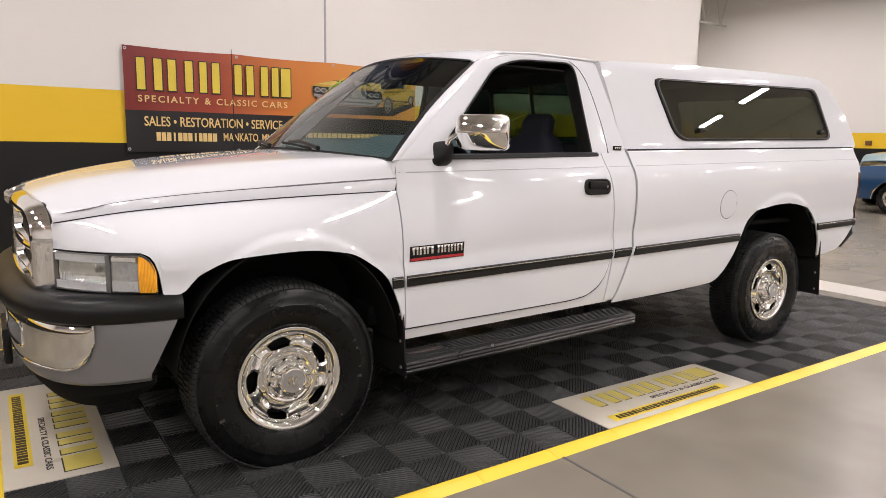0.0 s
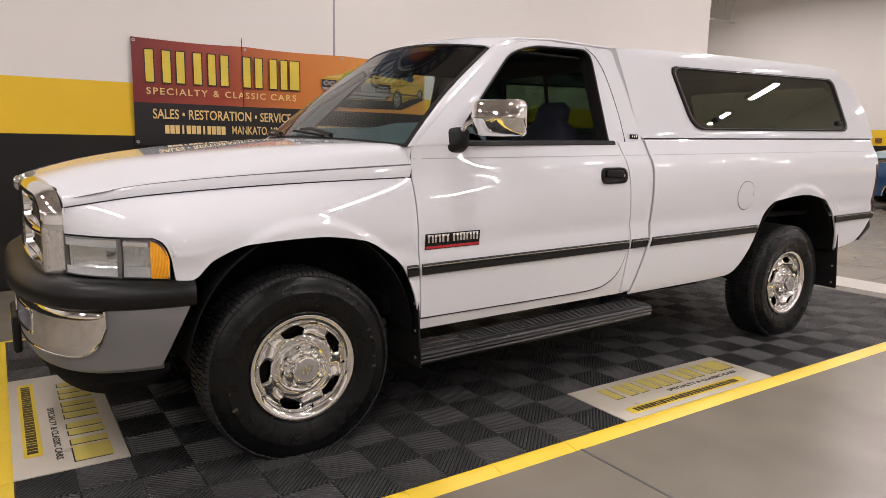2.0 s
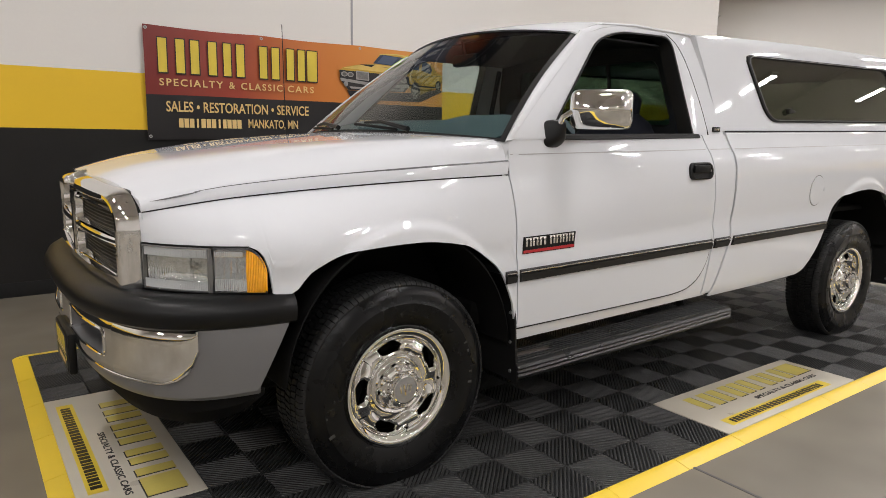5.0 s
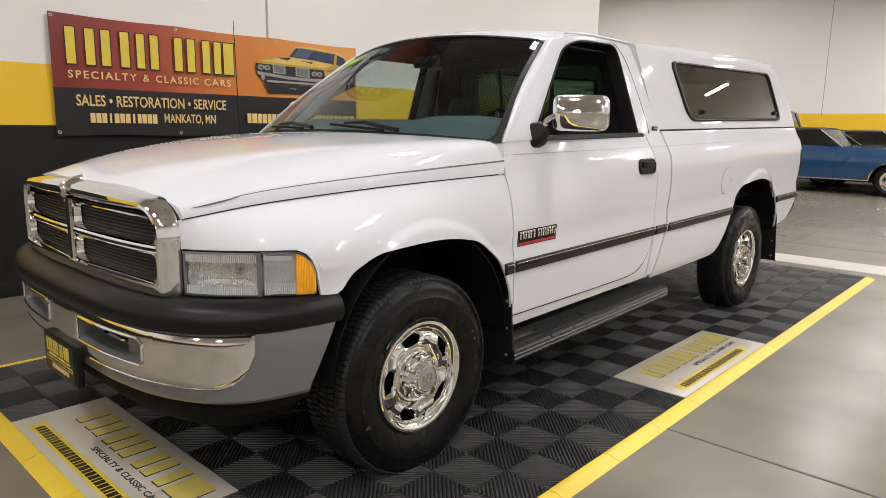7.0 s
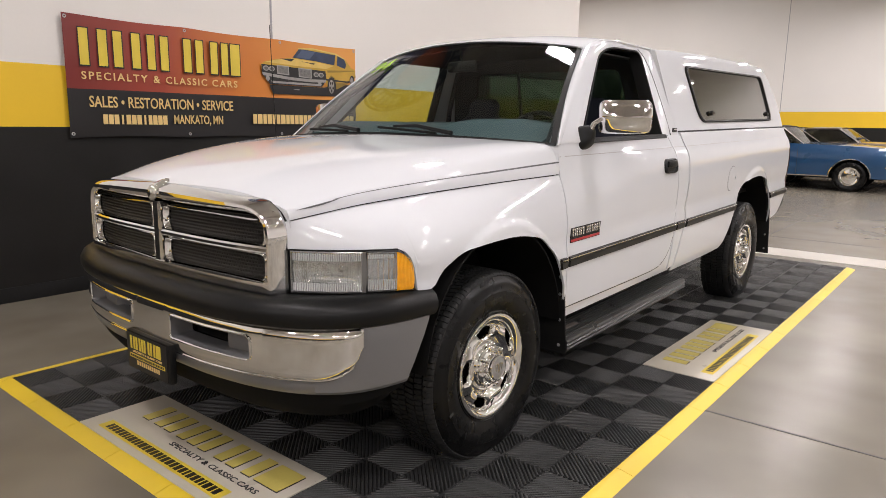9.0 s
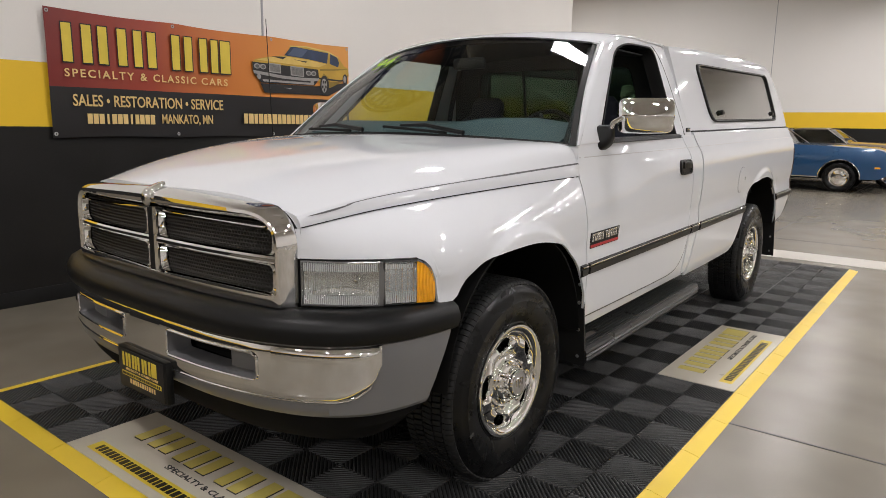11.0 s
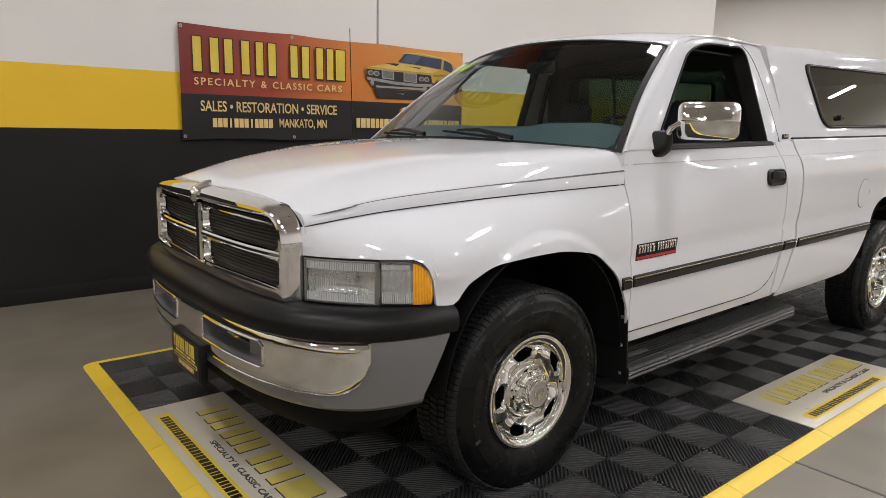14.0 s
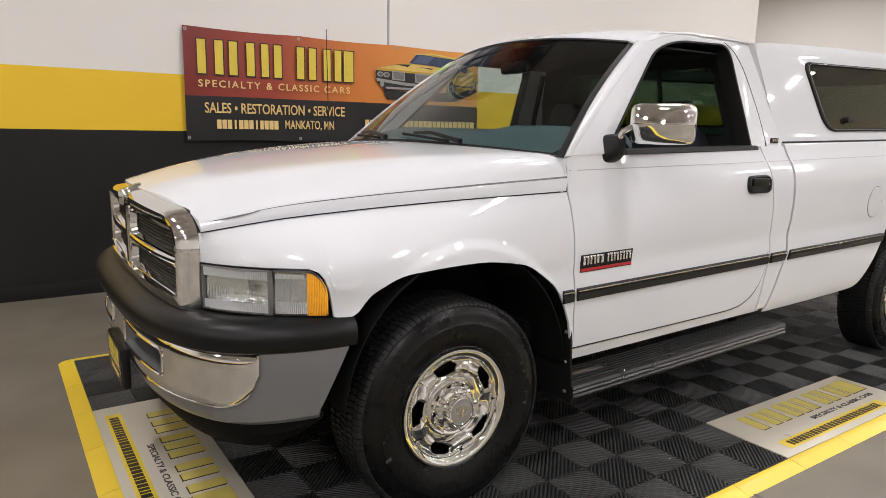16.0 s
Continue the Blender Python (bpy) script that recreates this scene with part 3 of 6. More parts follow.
def side_panel(xs, lo, hi, n, thick=0.03):
    """A body side panel over stations xs between the heights lo(x) and hi(x)."""
    P = []
    for x in xs:
        row = []
        for t in np.linspace(0, 1, n):
            z = lo(x) + (hi(x) - lo(x)) * t
            row.append((bend(x, z), -half(x, z), z))
        P.append(row)
    return Geo().shell(P, (0, thick, 0))


def stations(a, b, n, knots=()):
    return sorted(set(np.round(np.r_[np.linspace(a, b, n), [k for k in knots if a <= k <= b]], 4)))


F_LO = spl([-0.775, -0.53, -0.505, -0.488, -0.474, -0.466, -0.415, -0.34, -0.20, 0.04, 0.23, 0.358, 0.425, 0.448, 0.468, 0.479], [0.897, 0.897, 0.888, 0.866, 0.815, 0.752, 0.750, 0.815, 0.866, 0.876, 0.853, 0.786, 0.722, 0.65, 0.54, 0.425])
D_LO = spl([0.48, 1.48, 1.60, 1.687, 1.747, 1.772, 1.783], [0.494, 0.506, 0.517, 0.552, 0.615, 0.68, 0.76])
B_LO = spl([1.95, 2.70, 2.76, 2.815, 2.90, 2.956, 3.003, 3.142, 3.433, 3.686, 3.80, 3.862, 3.90, 3.932, 4.182, 4.30, 4.415], [0.450, 0.472, 0.492, 0.535, 0.635, 0.735, 0.816, 0.917, 0.945, 0.911, 0.86, 0.777, 0.66, 0.553, 0.578, 0.645, 0.775])


def belt(x):
    return 1.228 + rake(x) + 0.004


for s in (1, -1):
    part("fender", side_panel(stations(-0.775, 0.479, 60, (-0.53, -0.505, -0.488, -0.474, -0.466, 0.425, 0.448, 0.468)), F_LO, SHUT_Z, 30, 0.010).side(s), WHITE, truck, "glossy white front fender with a flared arch")
    door = part("door", side_panel(stations(0.4848, 1.783, 56, (1.6, 1.687, 1.747, 1.772)), D_LO, belt, 26).side(s), WHITE, truck, "glossy white cab door")
    part("cab_corner", side_panel(stations(1.789, 1.937, 10), lambda x: 0.452 + rake(x), lambda x: 1.238 + rake(x), 26).side(s), WHITE, truck)
    # the part of the cab sill under the door's rising rear edge
    P = [[(x, -half(x, z) + 0.006, z) for z in np.linspace(0.44 + rake(x), max(0.47, D_LO(x)) + 0.03, 6)] for x in stations(0.515, 1.80, 40, (1.6, 1.687, 1.747))]
    part("rocker_panel", Geo().shell(P, (0, 0.05, 0)).side(s), WHITE, truck, "white sill under the door")
    P = [[(x, -half(x, float(D_LO(x)) - d) - 0.0005, float(D_LO(x)) - d) for d in (0.0055, 0.0)] for x in stations(0.50, 1.784, 60, (1.6, 1.687, 1.747, 1.772))]
    part("door_cut", Geo().shell(P, (0, 0.010, 0)).side(s), GASKET, truck, "dark joint under the door")
    part("bed_side", side_panel(stations(1.955, 4.415, 90, (2.76, 2.815, 2.9, 2.956, 3.003, 3.862, 3.9, 3.932)), B_LO, lambda x: 1.243 + rake(x), 34, 0.010).side(s), WHITE, truck, "glossy white bed side with a flared rear arch")
    # white filler added inside the gap between cab and bed, to lighten it
    P = [[(bend(x, z), -half(x, z) + 0.022, z) for z in np.linspace(0.46, 1.24, 14)] for x in (1.915, 1.95, 1.985)]
    part("cab_gap_filler", Geo().shell(P, (0, 0.006, 0)).side(s), WHITE, truck)
    # bed rail rolled inwards
    P = [[(bend(x, 1.243 + rake(x)), -half(x, 1.243 + rake(x)) + d, 1.243 + rake(x) + h) for d, h in ((0, 0), (0.004, 0.006), (0.02, 0.008), (0.09, 0.006))] for x in stations(1.956, 4.415, 20)]
    part("bed_rail", Geo().shell(P, (0, 0, -0.012)).side(s), WHITE, truck)
    # belt mouldings in charcoal with a bright bead
    for xa, xb in ((0.437, 0.474), (0.494, 1.772), (1.797, 1.936), (1.972, 2.945), (3.875, 4.405)):
        P, Q = [], []
        for x in stations(xa, xb, max(2, int((xb - xa) / 0.08))):
            zb = 0.676 + rake(x)
            row = []
            for dz, o in ((0.006, 0.0), (0.009, 0.010), (0.036, 0.013), (0.040, 0.006), (0.044, 0.006), (0.047, 0.013), (0.052, 0.011), (0.055, 0.0)):
                row.append((bend(x, zb + dz), -half(x, zb + dz) - o, zb + dz))
            P.append(row)
            Q.append([(bend(x, zb + dz), -half(x, zb + dz) - o, zb + dz) for dz, o in ((0.0435, 0.007), (0.0445, 0.0145), (0.0475, 0.0155), (0.049, 0.0135))])
        strip = part("side_moulding", Geo().shell(P, (0, 0.012, 0)).side(s), TRIMGREY, truck, "charcoal moulding with a bright bead")
        part("bright_bead", Geo().shell(Q, (0, 0.004, 0)).side(s), DULLCHROME, strip, "bright metal bead")
    # wheel wells
    for cx, cz, rx, rz, w in ((0.02, 0.40, 0.46, 0.50, 0.40), (3.43, 0.50, 0.49, 0.48, 0.36)):
        P = [[(cx + rx * math.cos(a), -y, cz + rz * math.sin(a)) for y in (0.952, 0.90, 0.75, 0.95 - w)] for a in np.linspace(0.08, math.pi - 0.08, 28)]
        g = Geo().shell(P, (0, 0, 0.01))
        g.prism([(cx + rx * math.cos(a), -(0.95 - w), cz + rz * math.sin(a)) for a in np.linspace(0.08, math.pi - 0.08, 28)], (0, 0.01, 0))
        part("wheel_well", g.side(s), DARK, truck, "black wheel well liner")
    # mud flaps with their screws
    for x, za, zb, lean in ((0.492, 0.278, 0.70, 0.012), (3.95, 0.262, 0.775, 0.03)):
        g = Geo()
        P = [[(x + lean * (1 - t) + (0.0 if j else 0.0), -y, za + (zb - za) * t) for j, y in enumerate((0.975 - 0.02 * t, 0.90, 0.80, 0.68))] for t in np.linspace(0, 1, 8)]
        g.shell(P, (0.008, 0, 0))
        flap = part("mud_flap", g.side(s), BLACKRB, truck, "black rubber mud flap")
        for z in (za + 0.04, za + 0.16, za + 0.28, za + 0.36):
            part("screw", Geo().lathe([(0.0, 0.004), (0.006, 0.004), (0.008, 0.0)], 10, (0, 0, 0)).side(1), STEEL, flap).matrix_basis = pose(x + lean * (1 - (z - za) / (zb - za)) - 0.001, -s * 0.94, z, 0, 0, -90)
    # running board
    g = Geo()
    sec = [(0.80, 0.30), (0.80, 0.345), (0.815, 0.352)]
    for k in range(7):
        y = 0.825 + k * 0.019
        sec += [(y, 0.354), (y + 0.009, 0.354), (y + 0.011, 0.349), (y + 0.017, 0.349)]
    sec += [(0.963, 0.353), (0.978, 0.346), (0.984, 0.335), (0.980, 0.328), (0.986, 0.320), (0.981, 0.311), (0.986, 0.303), (0.980, 0.292), (0.962, 0.286)]
    rows = [[(x, -y, z + rake(x) * 1.3) for y, z in sec] for x in (0.505, 0.515, 1.2, 1.975, 1.985)]
    g.grid(rows, False, True)
    b, k = len(g.v), len(sec)
    g.f += [tuple(range(k)), tuple(range(b - 1, b - k - 1, -1))]
    board = part("running_board", g.side(s), STEP, truck, "black ribbed plastic running board")
    for x in (1.80,):
        part("bracket", Geo().tube([(x, -0.82, 0.34), (x, -0.80, 0.40), (x, -0.74, 0.47)], 0.02, 8).side(s), DARK, board, "black steel bracket")
    part("worn_patch", Geo().box((0.66, -0.893, 0.3585), (0.20, 0.03, 0.002), 0.0008).side(s), mat("worn_sticker", (0.13, 0.11, 0.10), 0.6, vary=0.2), board, "worn grip strip")

# floor pan, frame and axles under the body
g = Geo()
g.box((1.15, 0, 0.52), (1.45, 1.55, 0.10), 0.02).box((3.15, 0, 0.60), (2.4, 1.25, 0.06), 0.02).box((0.0, 0, 0.60), (1.3, 0.8, 0.30), 0.03)
for s in (1, -1):
    g.box((1.8, s * 0.42, 0.44), (5.0, 0.08, 0.15), 0.01)
part("chassis", g, DARK, truck, "black chassis frame and floor pan")
g = Geo()
g.tube([(3.42, -0.72, 0.352), (3.42, 0.72, 0.352)], 0.05, 14)
g.lathe([(0.0, -0.15), (0.08, -0.14), (0.14, -0.06), (0.14, 0.06), (0.08, 0.14), (0.0, 0.15)], 18, (3.42, 0.1, 0.352))
part("rear_axle", g, DARK, truck)
part("exhaust_pipe", Geo().tube([(1.0, 0.3, 0.36), (3.0, 0.3, 0.38), (3.6, 0.6, 0.40), (4.3, 0.62, 0.42)], 0.04, 10), STEEL, truck)
part("fuel_tank", Geo().box((2.35, -0.58, 0.47), (0.8, 0.30, 0.20), 0.03), DARK, truck)

# ---- hood ----
CRE_Y = spl([-0.80, -0.5, 0.0, 0.51], [0.628, 0.724, 0.837, 0.906])
CRE_Z = spl([-0.80, -0.5, 0.0, 0.51], [1.018, 1.078, 1.124, 1.156])
MID_Z = spl([-0.86, -0.80, -0.6, -0.3, 0.07, 0.38, 0.51], [1.066, 1.090, 1.140, 1.186, 1.226, 1.252, 1.258])


def crown(lo, hi, a, u):
    """Height across the hood: flat towards the windscreen with a tight shoulder, rounder at the nose."""
    n = 4.0 + 26.0 * u**2 + 30.0 * u**8
    return lo + (hi - lo) * (1 - a**n) - 0.034 * u**2 * (a * a - a**n)


def hood_row(u):
    row = []
    for v in np.r_[-1, -0.996, -0.990, -0.982, -0.97, np.linspace(-0.95, 0.95, 25), 0.97, 0.982, 0.990, 0.996, 1]:
        a = abs(v)
        x = (-0.772 - 0.062 * (1 - a**2.5)) * (1 - u) + (0.490 - 0.155 * (1 - a**2)) * u
        y = v * float(CRE_Y(x))
        z = crown(float(CRE_Z(x)), float(MID_Z(x)), a, u)
        row.append((x, y, z))
    L, R = row[0], row[-1]
    lo = []
    back = 0.012 * u**6
    for x, y, z in (L, R):
        sg = -1 if y < 0 else 1
        zs, ys = float(SHUT_Z(x)) + 0.009, float(SHUT_Y(x)) + 0.001
        lo.append([(x, sg * (abs(y) + 0.003), z - 0.006), (x, sg * (0.7 * abs(y) + 0.3 * ys + 0.0035), z * 0.72 + zs * 0.28), (x - back * 0.5, sg * (0.4 * abs(y) + 0.6 * ys + 0.003), z * 0.45 + zs * 0.55), (x - back, sg * (ys + 0.001), zs + 0.008), (x - back, sg * (ys + 0.0015), zs)])
    return lo[0][::-1] + row + lo[1]


nose = [(x + 0.006, y * 0.995, z - 0.035) for x, y, z in hood_row(0.0)]
hood = part("hood", Geo().shell([nose] + [hood_row(u) for u in np.linspace(0, 1, 34)], (0, 0, -0.004)), WHITE, truck, "glossy white hood with raised middle", 70)
# black strip below the hood's edge and inside the nose, put in as the joint's shade
for s in (1, -1):
    P = [[(x, s * (float(SHUT_Y(x)) - 0.006 - d), float(SHUT_Z(x)) - 0.004 - h) for d, h in ((0, 0.03), (0, -0.020), (0.06, -0.021))] for x in np.linspace(-0.76, 0.50, 20)]
    part("hood_gap_shade", Geo().shell(P, (0, -s * 0.005, -0.004)), BLACKRB, truck)
for s in (1, -1):
    for xa, xb in ((0.492, 1.765), (1.80, 1.93), (1.975, 4.40)):
        P = [[(bend(x, z), -(half(x, z) + 0.0012), z) for z in (1.168 + rake(x), 1.1715 + rake(x))] for x in np.linspace(xa, xb, 14)]
        part("crease_line", Geo().shell(P, (0, 0.001, 0)).side(s), mat("grey_line", (0.40, 0.39, 0.39), 0.4), truck, "thin grey line along the body crease")
    P = [[(x, -(float(CRE_Y(x)) + 0.0035 + o), float(CRE_Z(x)) - 0.0065 - h) for o, h in ((0, -0.0005), (0.003, 0.0045))] for x in np.linspace(-0.62, 0.488, 30)]
    part("crease_line", Geo().shell(P, (0, 0.001, 0.001)).side(s), mat("dark_line", (0.085, 0.085, 0.09), 0.4), truck, "thin grey line along the hood")
# recessed trim line at the hood's front corners
for s in (1, -1):
    P = []
    for x in np.linspace(-0.745, -0.600, 14):
        cy, cz, sy, sz = float(CRE_Y(x)), float(CRE_Z(x)), float(SHUT_Y(x)), float(SHUT_Z(x)) + 0.009
        w = 0.45 * math.sin(math.pi * min(1.0, max(0.0, x + 0.745) / 0.145)) ** 0.8
        P.append([(x - 0.001, -(cy + 0.0075 + 0.6 * (sy - cy) * k), cz - 0.007 + (0.55 * (sz - cz) + 0.007) * k) for k in (0.0, w)])
    part("hood_slot", Geo().shell(P, (0, 0.002, 0)).side(s), mat("grey_slot_paint", (0.10, 0.10, 0.105), 0.4), truck, "dark slot line at the hood corner")

# ---- grille ----
def face(y):
    return -0.868 + 0.10 * abs(y / 0.6) ** 3.2 * 0.36


g = Geo()
OUTL = even(loop([(-0.640, 0.742), (0.640, 0.742), (0.640, 1.046), (-0.640, 1.046)], [0.012, 0.012, 0.115, 0.115], 12), 220)


def around(k, dx, low=None):
    """The surround's outline, drawn in towards the openings by k and moved back by dx, or by low along its foot."""
    out = []
    for y, z in OUTL:
        yy, zz = y * (1 - 0.046 * k), 0.742 + 0.050 * k + (z - 0.742) * (1 - 0.275 * k)
        zz += 0.030 * (1 - (y / 0.640) ** 2) * (z > 0.9) * (1 - k)
        out.append((face(yy) + (low if low is not None and z < 0.755 else dx), yy, zz))
    return out


g.ribbon([around(-0.012, 0.050), around(0.0, 0.036), around(0.10, 0.014), around(0.24, -0.004, -0.008), around(0.42, -0.014, -0.011), around(0.62, -0.016, -0.014), around(0.80, -0.010, -0.016), around(0.95, -0.001, -0.017), around(1.0, 0.010, 0.002), around(1.02, 0.034)])
# bottom, middle and upright bars
for za, zb, o in ((0.884, 0.908, 0.003),):
    rows = [[(face(y) + dx + o, y, za + (zb - za) * t) for dx, t in ((0.03, 0.0), (-0.004, 0.04), (-0.009, 0.3), (-0.009, 0.7), (-0.004, 0.96), (0.03, 1.0))] for y in np.linspace(-0.610, 0.610, 31)]
    g.shell(rows, (0.004, 0, 0))
rows = [[(face(0) + dx, y, z) for y, dx in ((-0.028, 0.03), (-0.026, -0.004), (-0.016, -0.011), (0.016, -0.011), (0.026, -0.004), (0.028, 0.03))] for z in np.linspace(0.77, 1.01, 6)]
g.shell(rows, (0.004, 0, 0))
# outer return coloured black so the gap beside the grille reads dark
part("grille_side", Geo().ribbon([around(-0.02, 0.105), around(-0.03, 0.070), around(-0.012, 0.049)]), BLACKPL, truck, "black edge that darkens the gap behind the grille")
surround = part("grille_surround", g, CHROME, truck, "chrome crosshair grille surround")


def honeycomb(ya, yb, za, zb):
    """Black wire honeycomb that fills an opening."""
    g = Geo()
    r, w, dpt = 0.0078, 0.0021, 0.006
    dx, dz = r * math.sqrt(3), r * 1.5
    j = 0
    z = za
    while z < zb + dz:
        y = ya + (dx / 2 if j % 2 else 0)
        while y < yb + dx:
            if ya - r * 0.3 < y < yb + r * 0.3 and za - r * 0.3 < z < zb + r * 0.3:
                x = face(y) + 0.028
                o = [(x, y + r * math.sin(k * math.pi / 3), z + r * math.cos(k * math.pi / 3)) for k in range(6)]
                n = [(x - 0.001, y + (r - w) * math.sin(k * math.pi / 3), z + (r - w) * math.cos(k * math.pi / 3)) for k in range(6)]
                q = [(x + dpt, p[1], p[2]) for p in n]
                g.grid(np.stack([o, n, q], 1), True, False)
            y += dx
        z += dz
        j += 1
    return g


for s in (1, -1):
    for za, zb in ((0.792, 0.884), (0.908, 1.002)):
        g = Geo()
        out = [(0.034, za), (0.604, za), (0.604, zb - (0.01 if zb > 0.95 else 0)), (0.034, zb)]
        L = [loop([(y + a, z + b) for (y, z), (a, b) in zip(out, ((k, k), (-k, k), (-k, -k), (k, -k)))], 0.024) for k in (0.0, 0.004, 0.009)]
        g.ribbon([[(face(y) + dx, -s * y, z) for y, z in l] for l, dx in zip(L, (0.004, -0.003, 0.02))])
        fr = part("opening_rim", g, CHROME, surround, "polished inner rim")
        gl = honeycomb(0.04, 0.598, za + 0.006, zb - 0.006)
        gl.v = [(x, -s * y, z) for x, y, z in gl.v]
        part("honeycomb", gl, MESHPL, surround, "black honeycomb insert")
part("grille_back", Geo().box((-0.80, 0, 0.89), (0.01, 1.22, 0.26)).box((-0.72, 0, 0.95), (0.1, 1.2, 0.1)), DARK, truck)
# emblem block on the brow
g = Geo()
g.lathe([(0.0, 0.016), (0.012, 0.014), (0.02, 0.006), (0.022, 0.0)], 18)
em = Geo()
em.ribbon([[(x, y * w, z + h) for y, h in ((-1, -0.012), (-0.9, 0.004), (-0.5, 0.011), (0.5, 0.011), (0.9, 0.004), (1, -0.012))] for x, w, z in ((-0.892, 0.012, 1.040), (-0.886, 0.020, 1.054), (-0.868, 0.023, 1.066), (-0.845, 0.021, 1.075), (-0.822, 0.012, 1.080))], False)
emblem = part("emblem", em, CHROME, truck, "plain chrome emblem block", 50)
part("medallion", Geo().add(g, pose(-0.884, 0, 1.040, 0, 0, -90) @ Matrix.Diagonal((0.95, 1.1, 1.45, 1))), DULLCHROME, emblem, "dull oval medallion")

# ---- lamps at the front corners ----
FRONT = [(-0.775, 0.650), (-0.745, 0.700), (-0.70, 0.762), (-0.62, 0.845), (-0.55, 0.895), (-0.49, 0.928), (-0.47, 0.936)]
FL = np.r_[0, np.cumsum(np.linalg.norm(np.diff(np.array(FRONT), axis=0), axis=1))]


def corner_at(t, o=0.0):
    """A point along the front corner's plan curve, and pushed outwards by o."""
    q = t * FL[-1]
    x, y = np.interp(q, FL, [p[0] for p in FRONT]), np.interp(q, FL, [p[1] for p in FRONT])
    a, b = max(0, q - 0.02), min(FL[-1], q + 0.02)
    d = Vector((np.interp(b, FL, [p[0] for p in FRONT]) - np.interp(a, FL, [p[0] for p in FRONT]), np.interp(b, FL, [p[1] for p in FRONT]) - np.interp(a, FL, [p[1] for p in FRONT]))).normalized()
    return x - d.y * o, -(y + d.x * o)


def lamp_top(t, zlo, zhi):
    """The lamp's upper edge, which falls away in a round corner at its outer end."""
    e = min(1.0, max(0.0, (t - 0.80) / 0.16))
    return zhi - (zhi - zlo) * 0.62 * (1 - math.sqrt(max(0.0, 1 - e**2.2)))


def lamp_shell(ta, tb, o, zlo, zhi, n=22, m=8, wave=0.0, count=40, bowl=0.0, thick=0.004):
    P = []
    for t in np.linspace(ta, tb, n):
        top = lamp_top(t, zlo, zhi)
        e = (t - (ta + tb) / 2) / ((tb - ta) / 2)
        row = []
        for k in np.linspace(0, 1, m):
            w = wave * math.cos(t * count * 2 * math.pi)
            d = bowl * (1 - e**4) * (1 - (2 * k - 1) ** 4)
            x, y = corner_at(t, o + w - d + 0.006 * math.sin(math.pi * k))
            row.append((x, y, zlo + (top - zlo) * k))
        P.append(row)
    return Geo().shell(P, (thick, 0, 0))


def lamp_ring(ta, tb, zlo, zhi, w, o):
    """A frame round a lamp's face."""
    T = np.linspace(ta, tb, 24)
    wt = w / FL[-1]
    A = [(t, zlo) for t in T] + [(t, lamp_top(t, zlo, zhi)) for t in T[::-1]]
    B = [(min(max(t, ta + wt), tb - wt), zlo + w) for t in T] + [(min(max(t, ta + wt), tb - wt), lamp_top(t, zlo, zhi) - w) for t in T[::-1]]
    f = lambda L, d: [(*corner_at(t, o + d), z) for t, z in L]
    return Geo().ribbon([f(A, -0.012), f(A, 0.0), f(B, 0.003), f(B, -0.012)])


def flute_band(ta, tb, za, zb, s, parent, m=FLUTE):
    """A band of fine upright ribs on the inside of a lens."""
    g = Geo()
    for t in np.arange(ta, tb, 0.0135):
        g.shell([[(*corner_at(t + d, o), z) for z in (za, zb)] for d, o in ((0.0, 0.001), (0.0035, 0.0032), (0.007, 0.001))], (0.002, 0, 0))
    return part("fluting", g.side(s), m, parent, "fine upright flutes in the lens", 60)


